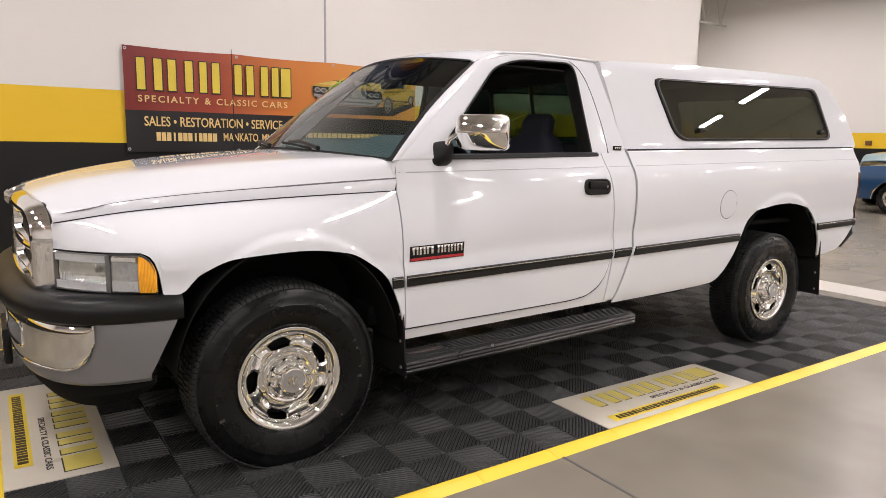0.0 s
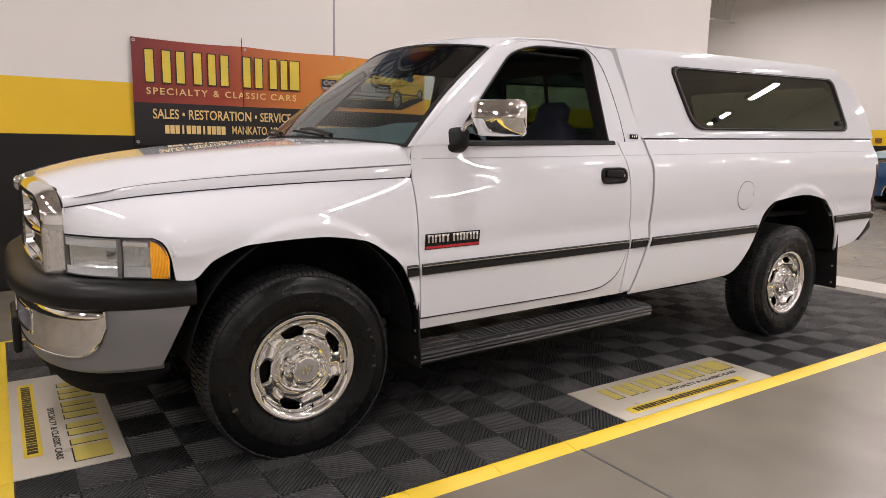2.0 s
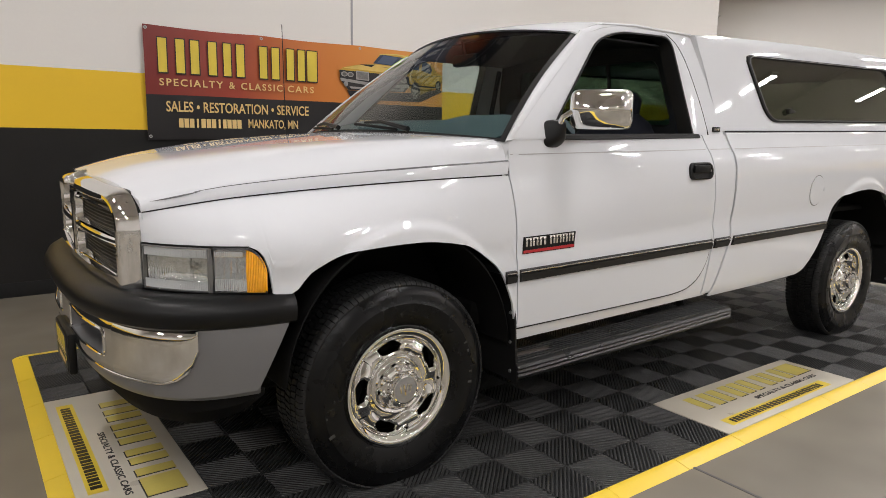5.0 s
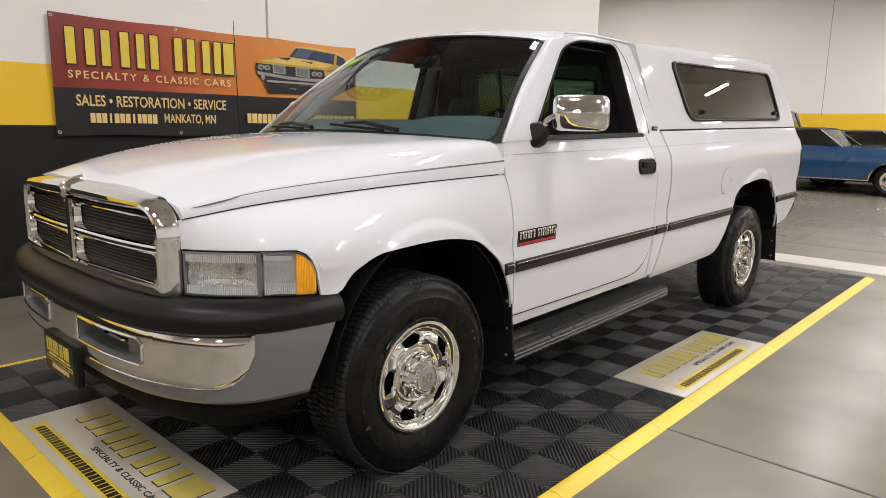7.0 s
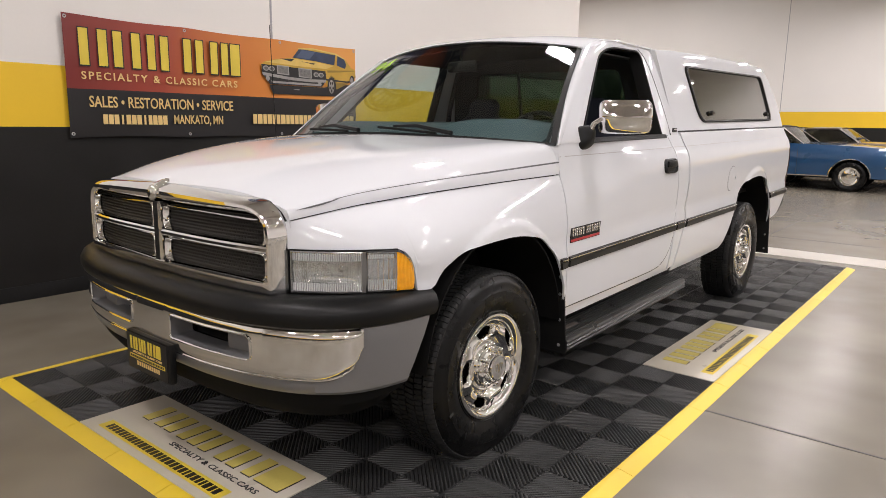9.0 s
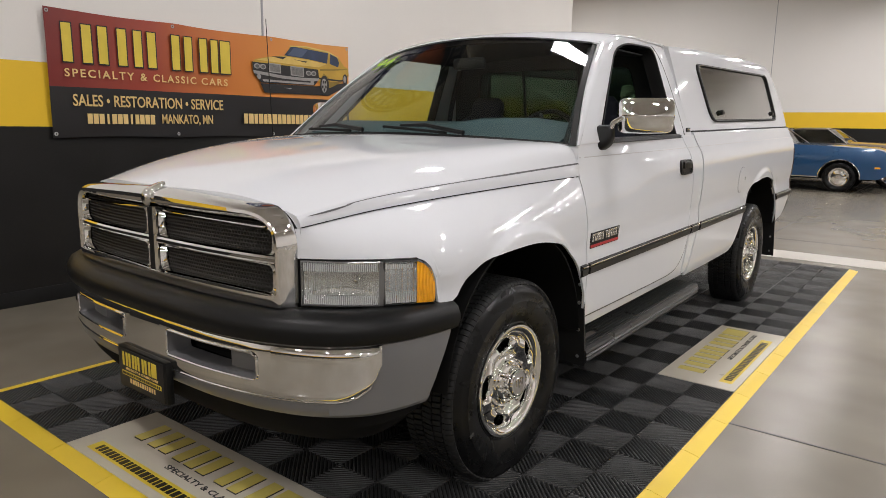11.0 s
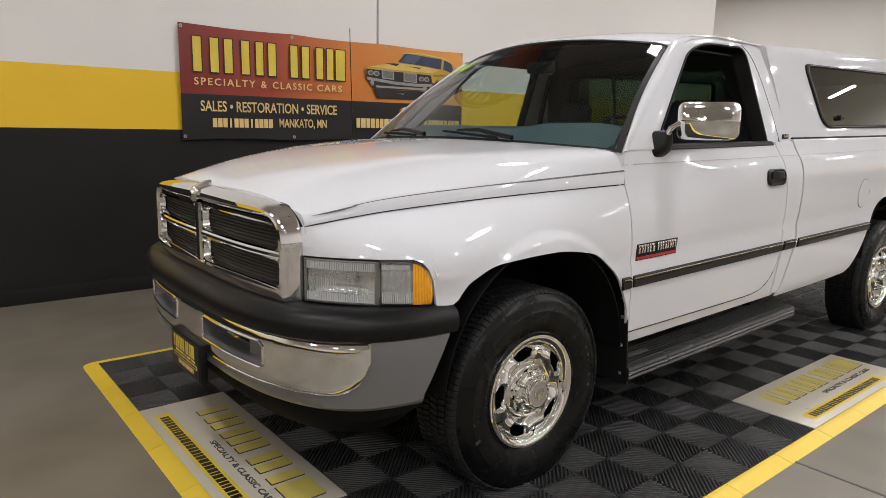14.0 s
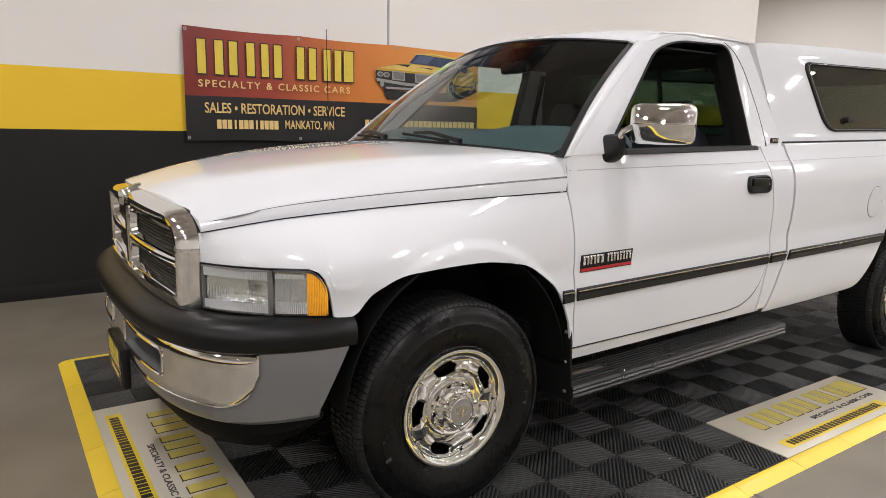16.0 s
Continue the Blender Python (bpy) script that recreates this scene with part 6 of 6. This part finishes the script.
# ---- cabin ----
P = [[(x, y, z) for x, z in ((0.40, 1.195), (0.52, 1.235), (0.66, 1.285), (0.80, 1.315), (0.90, 1.312), (0.955, 1.27), (0.965, 1.10), (0.93, 0.85))] for y in np.linspace(-0.80, 0.80, 12)]
P = [[(x, y, z + (0.020 if (-0.62 < y < -0.10 and 0.6 < x < 0.93) else 0.0)) for x, y, z in r] for r in P]
part("dashboard", Geo().shell(P, (0, 0, -0.03)), DASH, truck, "blue-grey vinyl dashboard", 45)
for s in (1, -1):
    g = Geo().box((1.25, -s * 0.835, 0.95), (1.1, 0.04, 0.55), 0.02)
    part("door_card", g, LINER, truck)
    rows = []
    for t, (x, z, w, h) in enumerate(((1.50, 0.92, 0.27, 0.07), (1.60, 1.05, 0.27, 0.08), (1.66, 1.22, 0.27, 0.075), (1.70, 1.31, 0.20, 0.06), (1.72, 1.365, 0.115, 0.05), (1.735, 1.44, 0.115, 0.045), (1.74, 1.475, 0.08, 0.02))):
        rows.append([(x + b, -s * 0.40 + a, z) for a, b in even(loop([(-w, -h), (w, -h), (w, h), (-w, h)], 0.05), 32)])
    part("seat_back", Geo().ribbon(rows), CLOTH, truck, "navy cloth seat back with headrest")
    part("seat_cushion", Geo().box((1.36, -s * 0.40, 0.86), (0.52, 0.58, 0.18), 0.06), CLOTH, truck, "navy cloth seat cushion")
g = Geo()
m = Matrix.Translation((1.06, -0.40, 1.21)) @ Matrix.Rotation(radians(-62), 4, "Y")
ring_ = [tuple(m @ Vector((0.185 * math.cos(a), 0.185 * math.sin(a), 0))) for a in np.linspace(0, 2 * math.pi, 33)]
g.tube(ring_, 0.014, 8, False)
for a in (0.3, 2.84, -math.pi / 2):
    g.tube([m @ Vector((0, 0, -0.02)), m @ Vector((0.18 * math.cos(a), 0.18 * math.sin(a), 0))], 0.014, 6)
g.box(m @ Vector((0, 0, -0.02)), (0.12, 0.12, 0.05), 0.02)
part("steering_wheel", g, BLACKPL, truck, "dark steering wheel")
g = Geo().box((0.985, 0.02, 1.625), (0.03, 0.21, 0.062), 0.02).tube([(0.985, 0.02, 1.64), (0.96, 0.02, 1.72)], 0.008, 8)
part("cabin_mirror", g, BLACKPL, truck, "black rear-view mirror")
P = [[(x, y, 1.680 + 0.055 * (1 - (y / 0.72) ** 2)) for x in np.linspace(1.10, 1.83, 5)] for y in np.linspace(-0.68, 0.68, 11)]
part("headliner", Geo().shell(P, (0, 0, 0.008)), LINER, truck, "dark cabin headliner")
for s in (1, -1):
    g = Geo().tube([(0.53, -s * 0.83, 1.215), (0.80, -s * 0.76, 1.47), (1.07, -s * 0.655, 1.665)], 0.022, 8)
    part("pillar_trim", g, LINER, truck)
    g = Geo().tube([(1.76, -s * 0.66, 1.66), (1.77, -s * 0.74, 1.40), (1.74, -s * 0.76, 1.05)], 0.018, 6)
    part("seat_belt", g, CLOTH, truck, "dark seat belt")


# ---- banner on the wall ----
banner = thing("banner", "printed vinyl wall banner, red to orange above and black below", "banner", (0, 0, 0))
BX0, BX1, BZ0, BZ1, BYY = 0.062, 2.972, 1.163, 2.068, YW - 0.028


def wave(x, z):
    return 0.006 * math.sin(3.1 * x + 2.0 * z) + 0.004 * math.sin(9.0 * x - 5.0 * z) * (z - BZ0)


def sag(x, z):
    t = (x - BX0) / (BX1 - BX0)
    f = abs(math.sin(3 * math.pi * t))
    return z + (0.012 * f if z < 1.6 else -0.010 * f) * abs(z - 1.6) / 0.45


def sheet(za, zb, nz):
    return [[(x, BYY + wave(x, z), sag(x, z)) for z in np.linspace(za, zb, nz)] for x in np.linspace(BX0, BX1, 60)]


part("sunset_field", Geo().shell(sheet(1.528, BZ1, 14), (0, 0.003, 0)), BANRED, banner, "red to orange printed field")
part("black_field", Geo().shell(sheet(BZ0, 1.528, 10), (0, 0.003, 0)), PRINTBLACK, banner, "black printed field")


def flat(name, polys, material, depth, parent=banner, label="", lift=0.0):
    for p in polys:
        ob = part(name, Geo().prism([(x, BYY - 0.0135 - lift, z) for x, z in p], (0, -depth, 0)), material, parent, label)
    return ob


def rect(x0, x1, z0, z1):
    return [(x0, z0), (x1, z0), (x1, z1), (x0, z1)]


strokes = []
for a, b in ((0.165, 0.37), (0.42, 0.63), (0.80, 1.07), (1.115, 1.32)):
    strokes += [rect(a, a + 0.066, 1.705, 1.972), rect(b - 0.066, b, 1.705, 1.972)]
strokes += [rect(0.69, 0.752, 1.705, 1.972), rect(1.36, 1.425, 1.705, 1.972), rect(1.45, 1.545, 1.705, 1.972)]
flat("name_outline", [[(x + (0.009 if i in (1, 2) else -0.007), z + (0.008 if i > 1 else -0.010)) for i, (x, z) in enumerate(p)] for p in strokes], PRINTBLACK, 0.001, label="dark outline of the gold blocks")
flat("name_block", strokes, GOLD, 0.0022, label="gold printed block")
for body, xa, wide in (("SPECIALTY", 0.166, 0.512), ("&", 0.727, 0.055), ("CLASSIC", 0.833, 0.375), ("CARS", 1.258, 0.253)):
    write_part("tagline_word", body, wide, pose(xa, BYY - 0.0148, 1.600, 90, 0, 0), PALEGOLD, banner, 0.058, "small pale gold writing", 1.3)
write_part("services_line", "SALES \u2022 RESTORATION \u2022 SERVICE", 1.247, pose(0.209, BYY - 0.0148, 1.394, 90, 0, 0), PALEGOLD, banner, 0.086, "pale gold writing on black")
write_part("town_line", "MANKATO, MN", 0.462, pose(0.887, BYY - 0.0148, 1.262, 90, 0, 0), PALEGOLD, banner, 0.088, "pale gold writing on black")
rng = random.Random(8)
B2 = pose(0, BYY - 0.0138, 0, 90, 0, 0)
bar_parts("number_line", 0.303, 1.268, [0.036, 0.036, 0.036, -0.006, 0.016, -0.006, 0.036, 0.036, 0.036, -0.006, 0.016, -0.006, 0.030, 0.036, 0.036, 0.036], 0.0075, 0.074, B2, 0.0012, PALEGOLD, banner)
bar_parts("address_line", 1.667, 1.284, word_bars(rng, 1.30, 0.036, 0.052, 0.010), 0.010, 0.088, B2, 0.0012, PALEGOLD, banner)
for x in (0.082, 1.03, 2.0, 2.95):
    for z in (BZ0 + 0.03, BZ1 - 0.025):
        m = pose(x, BYY + wave(x, z) - 0.001, sag(x, z), 0, 0, 0)
        part("grommet", Geo().add(Geo().lathe([(0.006, 0.0), (0.006, 0.003), (0.010, 0.004), (0.014, 0.001)], 14), m), STEEL, banner, "metal grommet")


def pic(pts):
    return [(1.765 + 1.2 * (x - 158) / 497, 1.568 + 0.455 * (350 - y) / 292) for x, y in pts]


def disc2(x, y, rx, ry, n=18):
    return pic([(x + rx * math.cos(a), y + ry * math.sin(a)) for a in np.linspace(0, 2 * math.pi, n, endpoint=False)])


CARGOLD = mat("printed_gold_car", (0.50, 0.31, 0.035), 0.4, vary=0.2, scale=6)
CARBLUE = mat("printed_blue_glass", (0.022, 0.038, 0.085), 0.4, vary=0.4, scale=9)
CARGREY = mat("printed_grey", (0.30, 0.29, 0.28), 0.4, vary=0.2, scale=20)
CARPALE = mat("printed_pale_gold", (0.66, 0.47, 0.12), 0.4, vary=0.2, scale=9)
CARSHADE = mat("printed_olive", (0.26, 0.17, 0.02), 0.4, vary=0.2, scale=9)
pc = flat("printed_car", [pic([(160, 185), (178, 166), (235, 146), (312, 130), (345, 66), (420, 58), (540, 74), (592, 102), (626, 155), (650, 168), (655, 215), (604, 262), (548, 300), (500, 300), (482, 262), (300, 262), (166, 235)])], CARGOLD, 0.0005, label="flat printed picture of a gold car")
flat("printed_shadow", [pic([(196, 300), (470, 296), (640, 262), (655, 275), (540, 350), (214, 352)])], PRINTBLACK, 0.0003, pc)
flat("printed_hood", [pic([(180, 168), (236, 149), (312, 133), (430, 140), (528, 154), (486, 178), (330, 176)])], CARPALE, 0.0008, pc)
flat("printed_flank", [pic([(492, 252), (512, 214), (536, 232), (548, 262), (604, 258), (652, 205), (652, 218), (604, 264), (548, 300), (500, 298)]), pic([(492, 186), (640, 172), (650, 176), (560, 192), (494, 200)])], CARSHADE, 0.0008, pc)
flat("printed_face", [pic([(162, 182), (482, 192), (488, 250), (462, 292), (200, 296), (164, 238)])], PRINTBLACK, 0.0010, pc)
flat("printed_bumper", [pic([(164, 228), (236, 238), (300, 246), (340, 248), (408, 250), (486, 246), (482, 264), (410, 268), (300, 264), (168, 246)]), pic([(206, 276), (462, 276), (455, 290), (212, 288)])], CARGREY, 0.0013, pc)
flat("printed_glass", [pic([(312, 128), (347, 70), (538, 85), (532, 150), (430, 136)]), pic([(550, 82), (588, 106), (600, 140), (592, 166), (546, 150)])], CARBLUE, 0.0013, pc)
flat("printed_glare", [pic([(360, 76), (430, 80), (398, 128), (330, 124)])], mat("printed_blue_glare", (0.06, 0.09, 0.16), 0.4), 0.0016, pc)
flat("printed_grille", [pic([(234, 180), (292, 182), (294, 236), (236, 232)]), pic([(340, 185), (408, 188), (408, 246), (341, 241)]), pic([(308, 318), (345, 316), (340, 323)])], CARGREY, 0.0016, pc)
flat("printed_grille_core", [pic([(239, 186), (287, 188), (289, 230), (241, 226)]), pic([(345, 191), (403, 194), (403, 240), (346, 235)])], mat("printed_mid_grey", (0.17, 0.165, 0.16), 0.4, vary=0.5, scale=60), 0.0019, pc)
flat("printed_scoop", [pic([(250, 141), (322, 135), (305, 152)]), pic([(355, 146), (426, 150), (420, 158)]), pic([(484, 240), (600, 246), (640, 240), (640, 248), (600, 256), (486, 250)])], PRINTBLACK, 0.0016, pc)
flat("printed_roof_line", [pic([(338, 68), (420, 58), (540, 74), (596, 104), (592, 108), (538, 82), (420, 66), (346, 74)])], CARPALE, 0.0016, pc)
flat("printed_lamp", [disc2(x, y, 14, 15) for x, y in ((183, 204), (210, 205), (432, 219), (458, 219))] + [disc2(x, y, 9, 16) for x, y in ((190, 262), (450, 268))], CARGREY, 0.0019, pc)
flat("printed_lamp_glass", [disc2(x, y, 9, 10) for x, y in ((184, 205), (211, 206), (433, 220), (459, 220))], mat("printed_lamp_core", (0.10, 0.10, 0.10), 0.4), 0.0022, pc)
flat("printed_wheel", [disc2(516, 288, 24, 62), disc2(632, 240, 14, 34)], PRINTBLACK, 0.0022, pc)
flat("printed_rim", [disc2(514, 288, 15, 44), disc2(630, 240, 8, 22)], CARGREY, 0.0025, pc)
for k in range(5):
    an = k * 2 * math.pi / 5 + 0.3
    flat("printed_spoke_gap", [disc2(514 + 9 * math.cos(an), 288 + 27 * math.sin(an), 4, 11, 8)], PRINTBLACK, 0.0028, pc)


# ---- round sign high on the wall, over the banner ----
def round_sign(x, z, r):
    root = thing("round_wall_sign", "large round navy wall sign with pale bars round its rim", "sign", (x, YW - 0.002, z))
    navy = mat("navy_sign_print", (0.012, 0.022, 0.075), 0.45, vary=0.1)
    pale = mat("pale_sign_print", (0.45, 0.47, 0.50), 0.45, vary=0.05)
    rust = mat("rust_sign_print", (0.30, 0.075, 0.03), 0.45, vary=0.25, scale=5)
    part("disc", Geo().lathe([(0.0, 0.030), (r * 0.98, 0.030), (r, 0.024), (r, 0.0), (0.0, 0.0)], 96), navy, root, "navy printed disc")
    part("rim_ring", Geo().lathe([(r * 0.95, 0.030), (r * 0.95, 0.033), (r * 0.97, 0.033), (r * 0.97, 0.030)], 96), pale, root, "thin pale ring")
    part("inner_ring", Geo().lathe([(r * 0.60, 0.030), (r * 0.60, 0.033), (r * 0.63, 0.033), (r * 0.63, 0.030)], 72), pale, root, "thin pale ring")
    part("middle_field", Geo().lathe([(0.0, 0.034), (r * 0.46, 0.034), (r * 0.47, 0.030)], 64), rust, root, "rust printed middle")
    for k in range(30):
        if k % 6 != 5:
            a = 2 * math.pi * k / 30
            g = Geo().add(Geo().box((0, -0.032, r * 0.79), (r * 0.10, 0.004, r * 0.18)), Matrix.Rotation(a, 4, "Y"))
            part("sign_bar", g, pale, root, "pale bar")


round_sign(2.15, 4.35, 1.35)
# small box on the far wall
tagged(part("outlet_box", Geo().box((X1 - 0.03, 6.05, 1.52), (0.06, 0.16, 0.13), 0.008), mat("brown_box_cover", (0.16, 0.07, 0.03), 0.5), None), "small brown electrical box on the yellow wall stripe", "electrical box")


# ---- other parked cars ----
def parked_car(name, label, at, turn, paint, roofm, wb=2.95, fo=0.92, ro=1.05, W=0.93, hood=(0.80, 0.93, 1.00), deck=(1.00, 0.92), base=(0.92, 1.55), roofx=(1.42, 2.55), roofz=1.38, rearx=3.1, R=0.325, tall=0.0):
    """A saloon whose front axle stands over the point at; it faces local -x."""
    root = thing(name, label, "car")
    root.matrix_basis = pose(*at, 0, 0, turn)
    x0, x1 = -fo, wb + ro
    top = spl([x0, x0 + 0.25, base[0], base[1] + 0.6, x1 - 0.5, x1], [hood[0], hood[1], hood[2], deck[0] + 0.02, deck[0], deck[1]])

    def lo(x):
        z = 0.30
        for c in (0.0, wb):
            d = abs(x - c)
            if d < 0.40:
                z = max(z, 0.30 + 0.40 * math.sqrt(max(0, 1 - (d / 0.40) ** 2)))
        if x < x0 + 0.2:
            z = max(z, 0.30 + 0.12 * (x0 + 0.2 - x) / 0.2)
        return z

    def wide(x, z):
        e = min(1.0, (x - x0) / 0.25, (x1 - x) / 0.35)
        return (W - 0.10 * (1 - max(0, e)) ** 2) * (1 - 0.05 * ((z - 0.62) / 0.4) ** 2) - 0.02 * (z > 0.78) * (z - 0.78) / 0.2

    xs = stations(x0, x1, 60, (-0.40, -0.395, 0.395, 0.40, wb - 0.40, wb + 0.40))
    for s in (1, -1):
        P = [[(x, -wide(x, lo(x) + (float(top(x)) - lo(x)) * t), lo(x) + (float(top(x)) - lo(x)) * t) for t in np.linspace(0, 1, 12)] for x in xs]
        part("body_side", Geo().shell(P, (0, 0.03, 0)).side(s), paint, root, "painted body side")
        for c in (0.0, wb):
            A = [(c + 0.40 * math.cos(a), -(wide(c, 0.5) + 0.004), 0.30 + 0.40 * math.sin(a)) for a in np.linspace(0, math.pi, 20)]
            part("arch_trim", Geo().tube(A, 0.012, 6).side(s), CHROME, root, "chrome wheel arch trim")
            wl = part("wheel", Geo().lathe([(0.20, 0.02), (0.205, 0.08), (0.26, 0.10), (0.305, 0.09), (R, 0.06), (R, -0.10), (0.2, -0.10)], 32).side(1), TYRE, root, "black tyre with bright hubcap")
            wl.matrix_basis = pose(c, -s * (W - 0.13), R + 0.0, 0, 0, 0 if s > 0 else 180)
            part("hubcap", Geo().lathe([(0.0, 0.075), (0.05, 0.085), (0.10, 0.075), (0.15, 0.07), (0.18, 0.085), (0.20, 0.085), (0.205, 0.06)], 32), CHROME, wl, "bright hubcap")
            part("wheel_well", Geo().shell([[(c + 0.41 * math.cos(a), -s * y, 0.30 + 0.41 * math.sin(a)) for y in (W - 0.02, W - 0.32)] for a in np.linspace(0, math.pi, 16)], (0, 0, 0.01)), DARK, root)
        part("sill_trim", Geo().tube([(x, -(wide(x, 0.31) + 0.004), 0.32) for x in np.linspace(0.41, wb - 0.41, 8)], 0.016, 6).side(s), CHROME, root, "chrome sill trim")
        # side glass and roof pillars
        gl = [(base[0] + 0.10, float(top(base[0] + 0.1))), (rearx, float(top(rearx))), (roofx[1], roofz - 0.04), (roofx[0] + 0.04, roofz - 0.04)]
        yy = lambda x, z: -(W - 0.07 - 0.55 * max(0.0, z - deck[0]) * 0.7)
        part("side_glass", Geo().prism([(x, yy(x, z) , z) for x, z in loop(gl, 0.05)], (0, 0.004, 0)).side(s), GLASSCAP, root, "tinted side glass")
        ap = Geo().tube([(base[0] + 0.02, yy(0, hood[2]) - 0.004, float(top(base[0]))), (roofx[0], yy(0, roofz - 0.03) - 0.004, roofz - 0.03)], 0.022, 8)
        part("roof_pillar", ap.side(s), CHROME, root, "bright windscreen pillar")
        ap = Geo().tube([(rearx + 0.02, yy(0, deck[0]), float(top(rearx))), (roofx[1] + 0.05, yy(0, roofz - 0.03), roofz - 0.03)], 0.05, 8)
        part("roof_pillar", ap.side(s), CHROME, root, "bright roof pillar")
        part("door_gap", Geo().box((base[0] + 0.12, -(wide(base[0], 0.65) + 0.0), 0.65), (0.006, 0.012, 0.60)).side(s), GASKET, root)
        part("side_marker", Geo().box((x0 + 0.22, -(wide(x0 + 0.22, 0.55) + 0.004), 0.55), (0.10, 0.012, 0.035), 0.004).side(s), AMBER, root, "orange side marker")
        part("side_mirror", Geo().box((base[0] + 0.30, -(W + 0.03), deck[0] + 0.06), (0.09, 0.12, 0.07), 0.02).side(s), BLACKPL, root, "dark door mirror")
    P = [[(x, v * (wide(x, float(top(x)))), float(top(x)) + 0.035 * (1 - v * v)) for v in np.linspace(-1, 1, 15)] for x in np.linspace(x0 + 0.02, base[0] + 0.1, 16)]
    part("hood", Geo().shell(P, (0, 0, -0.02)), paint, root)
    P = [[(x, v * (wide(x, float(top(x)))), float(top(x)) + 0.03 * (1 - v * v)) for v in np.linspace(-1, 1, 15)] for x in np.linspace(rearx - 0.1, x1 - 0.02, 12)]
    part("trunk", Geo().shell(P, (0, 0, -0.02)), paint, root)
    wr = W - 0.07 - 0.385 * (roofz - deck[0]) - 0.0
    P = [[(x, v * wr, roofz + 0.03 * (1 - v * v) - 0.05 * max(0, abs(2 * (x - roofx[0]) / (roofx[1] - roofx[0]) - 1) - 0.8)) for v in np.linspace(-1, 1, 13)] for x in np.linspace(roofx[0] - 0.02, roofx[1] + 0.06, 10)]
    part("roof", Geo().shell(P, (0, 0, -0.03)), roofm, root, "dark roof")
    for a, b, nm in ((base[0], roofx[0], "windscreen"), (rearx + 0.03, roofx[1] + 0.05, "rear_glass")):
        P = [[((a + (b - a) * t) - 0.05 * (1 - v * v) * (1 if nm == "windscreen" else -1), v * ((W - 0.09) * (1 - t) + (wr - 0.01) * t), float(top(a)) + (roofz - 0.02 - float(top(a))) * t) for v in np.linspace(-1, 1, 11)] for t in np.linspace(0, 1, 5)]
        part(nm, Geo().grid(P), GLASSS, root, "glass")
    part("cabin", Geo().box((wb * 0.58, 0, 0.82), (1.3, 1.3, 0.3), 0.1).box((wb * 0.42, 0, 1.0), (0.14, 1.2, 0.28), 0.05).box((wb * 0.75, 0, 1.0), (0.14, 1.2, 0.28), 0.05), LINER, root, "dark cabin seats")
    part("floor_pan", Geo().box((wb / 2, 0, 0.34), (wb + 1.2, 1.2, 0.16), 0.03), DARK, root)
    for x in (x0 - 0.02, x1 + 0.02):
        part("bumper", Geo().box((x, 0, 0.50), (0.10, 1.80, 0.14), 0.04), CHROME, root, "chrome bumper")
    P = [[(x0 + 0.005, v * (W - 0.12), z) for v in np.linspace(-1, 1, 9)] for z in np.linspace(0.45, hood[0] - 0.01, 4)]
    part("nose", Geo().shell(P, (0.03, 0, 0)), DULLCHROME, root, "grey grille")
    P = [[(x1 - 0.005, v * (W - 0.12), z) for v in np.linspace(-1, 1, 9)] for z in np.linspace(0.40, deck[1] - 0.01, 4)]
    part("tail", Geo().shell(P, (-0.03, 0, 0)), paint, root)
    return root


parked_car("blue_sedan", "blue older sedan with dark vinyl roof and chrome trim", (15.55, 0.05, FLOOR), 90, BLUEPAINT, VINYL, wb=2.95, ro=0.95)
parked_car("bronze_coupe", "bronze coupe with pale windows parked by the far wall", (17.35, -0.75, FLOOR), 90, TANPAINT, TANPAINT, wb=2.5, fo=0.85, ro=0.75, hood=(0.78, 0.92, 1.02), roofz=1.36, rearx=2.6, roofx=(1.38, 2.1))
parked_car("old_pickup", "pale blue vintage pickup with rounded fenders by the far wall", (17.45, 3.88, FLOOR), 0, PALEBLUE, PALEBLUE, wb=2.1, fo=0.75, ro=0.4, W=0.90, hood=(1.05, 1.22, 1.30), deck=(1.25, 1.1), base=(0.75, 1.1), roofx=(1.0, 1.7), roofz=1.86, rearx=1.85)

lay_tiles()
lay_edges()
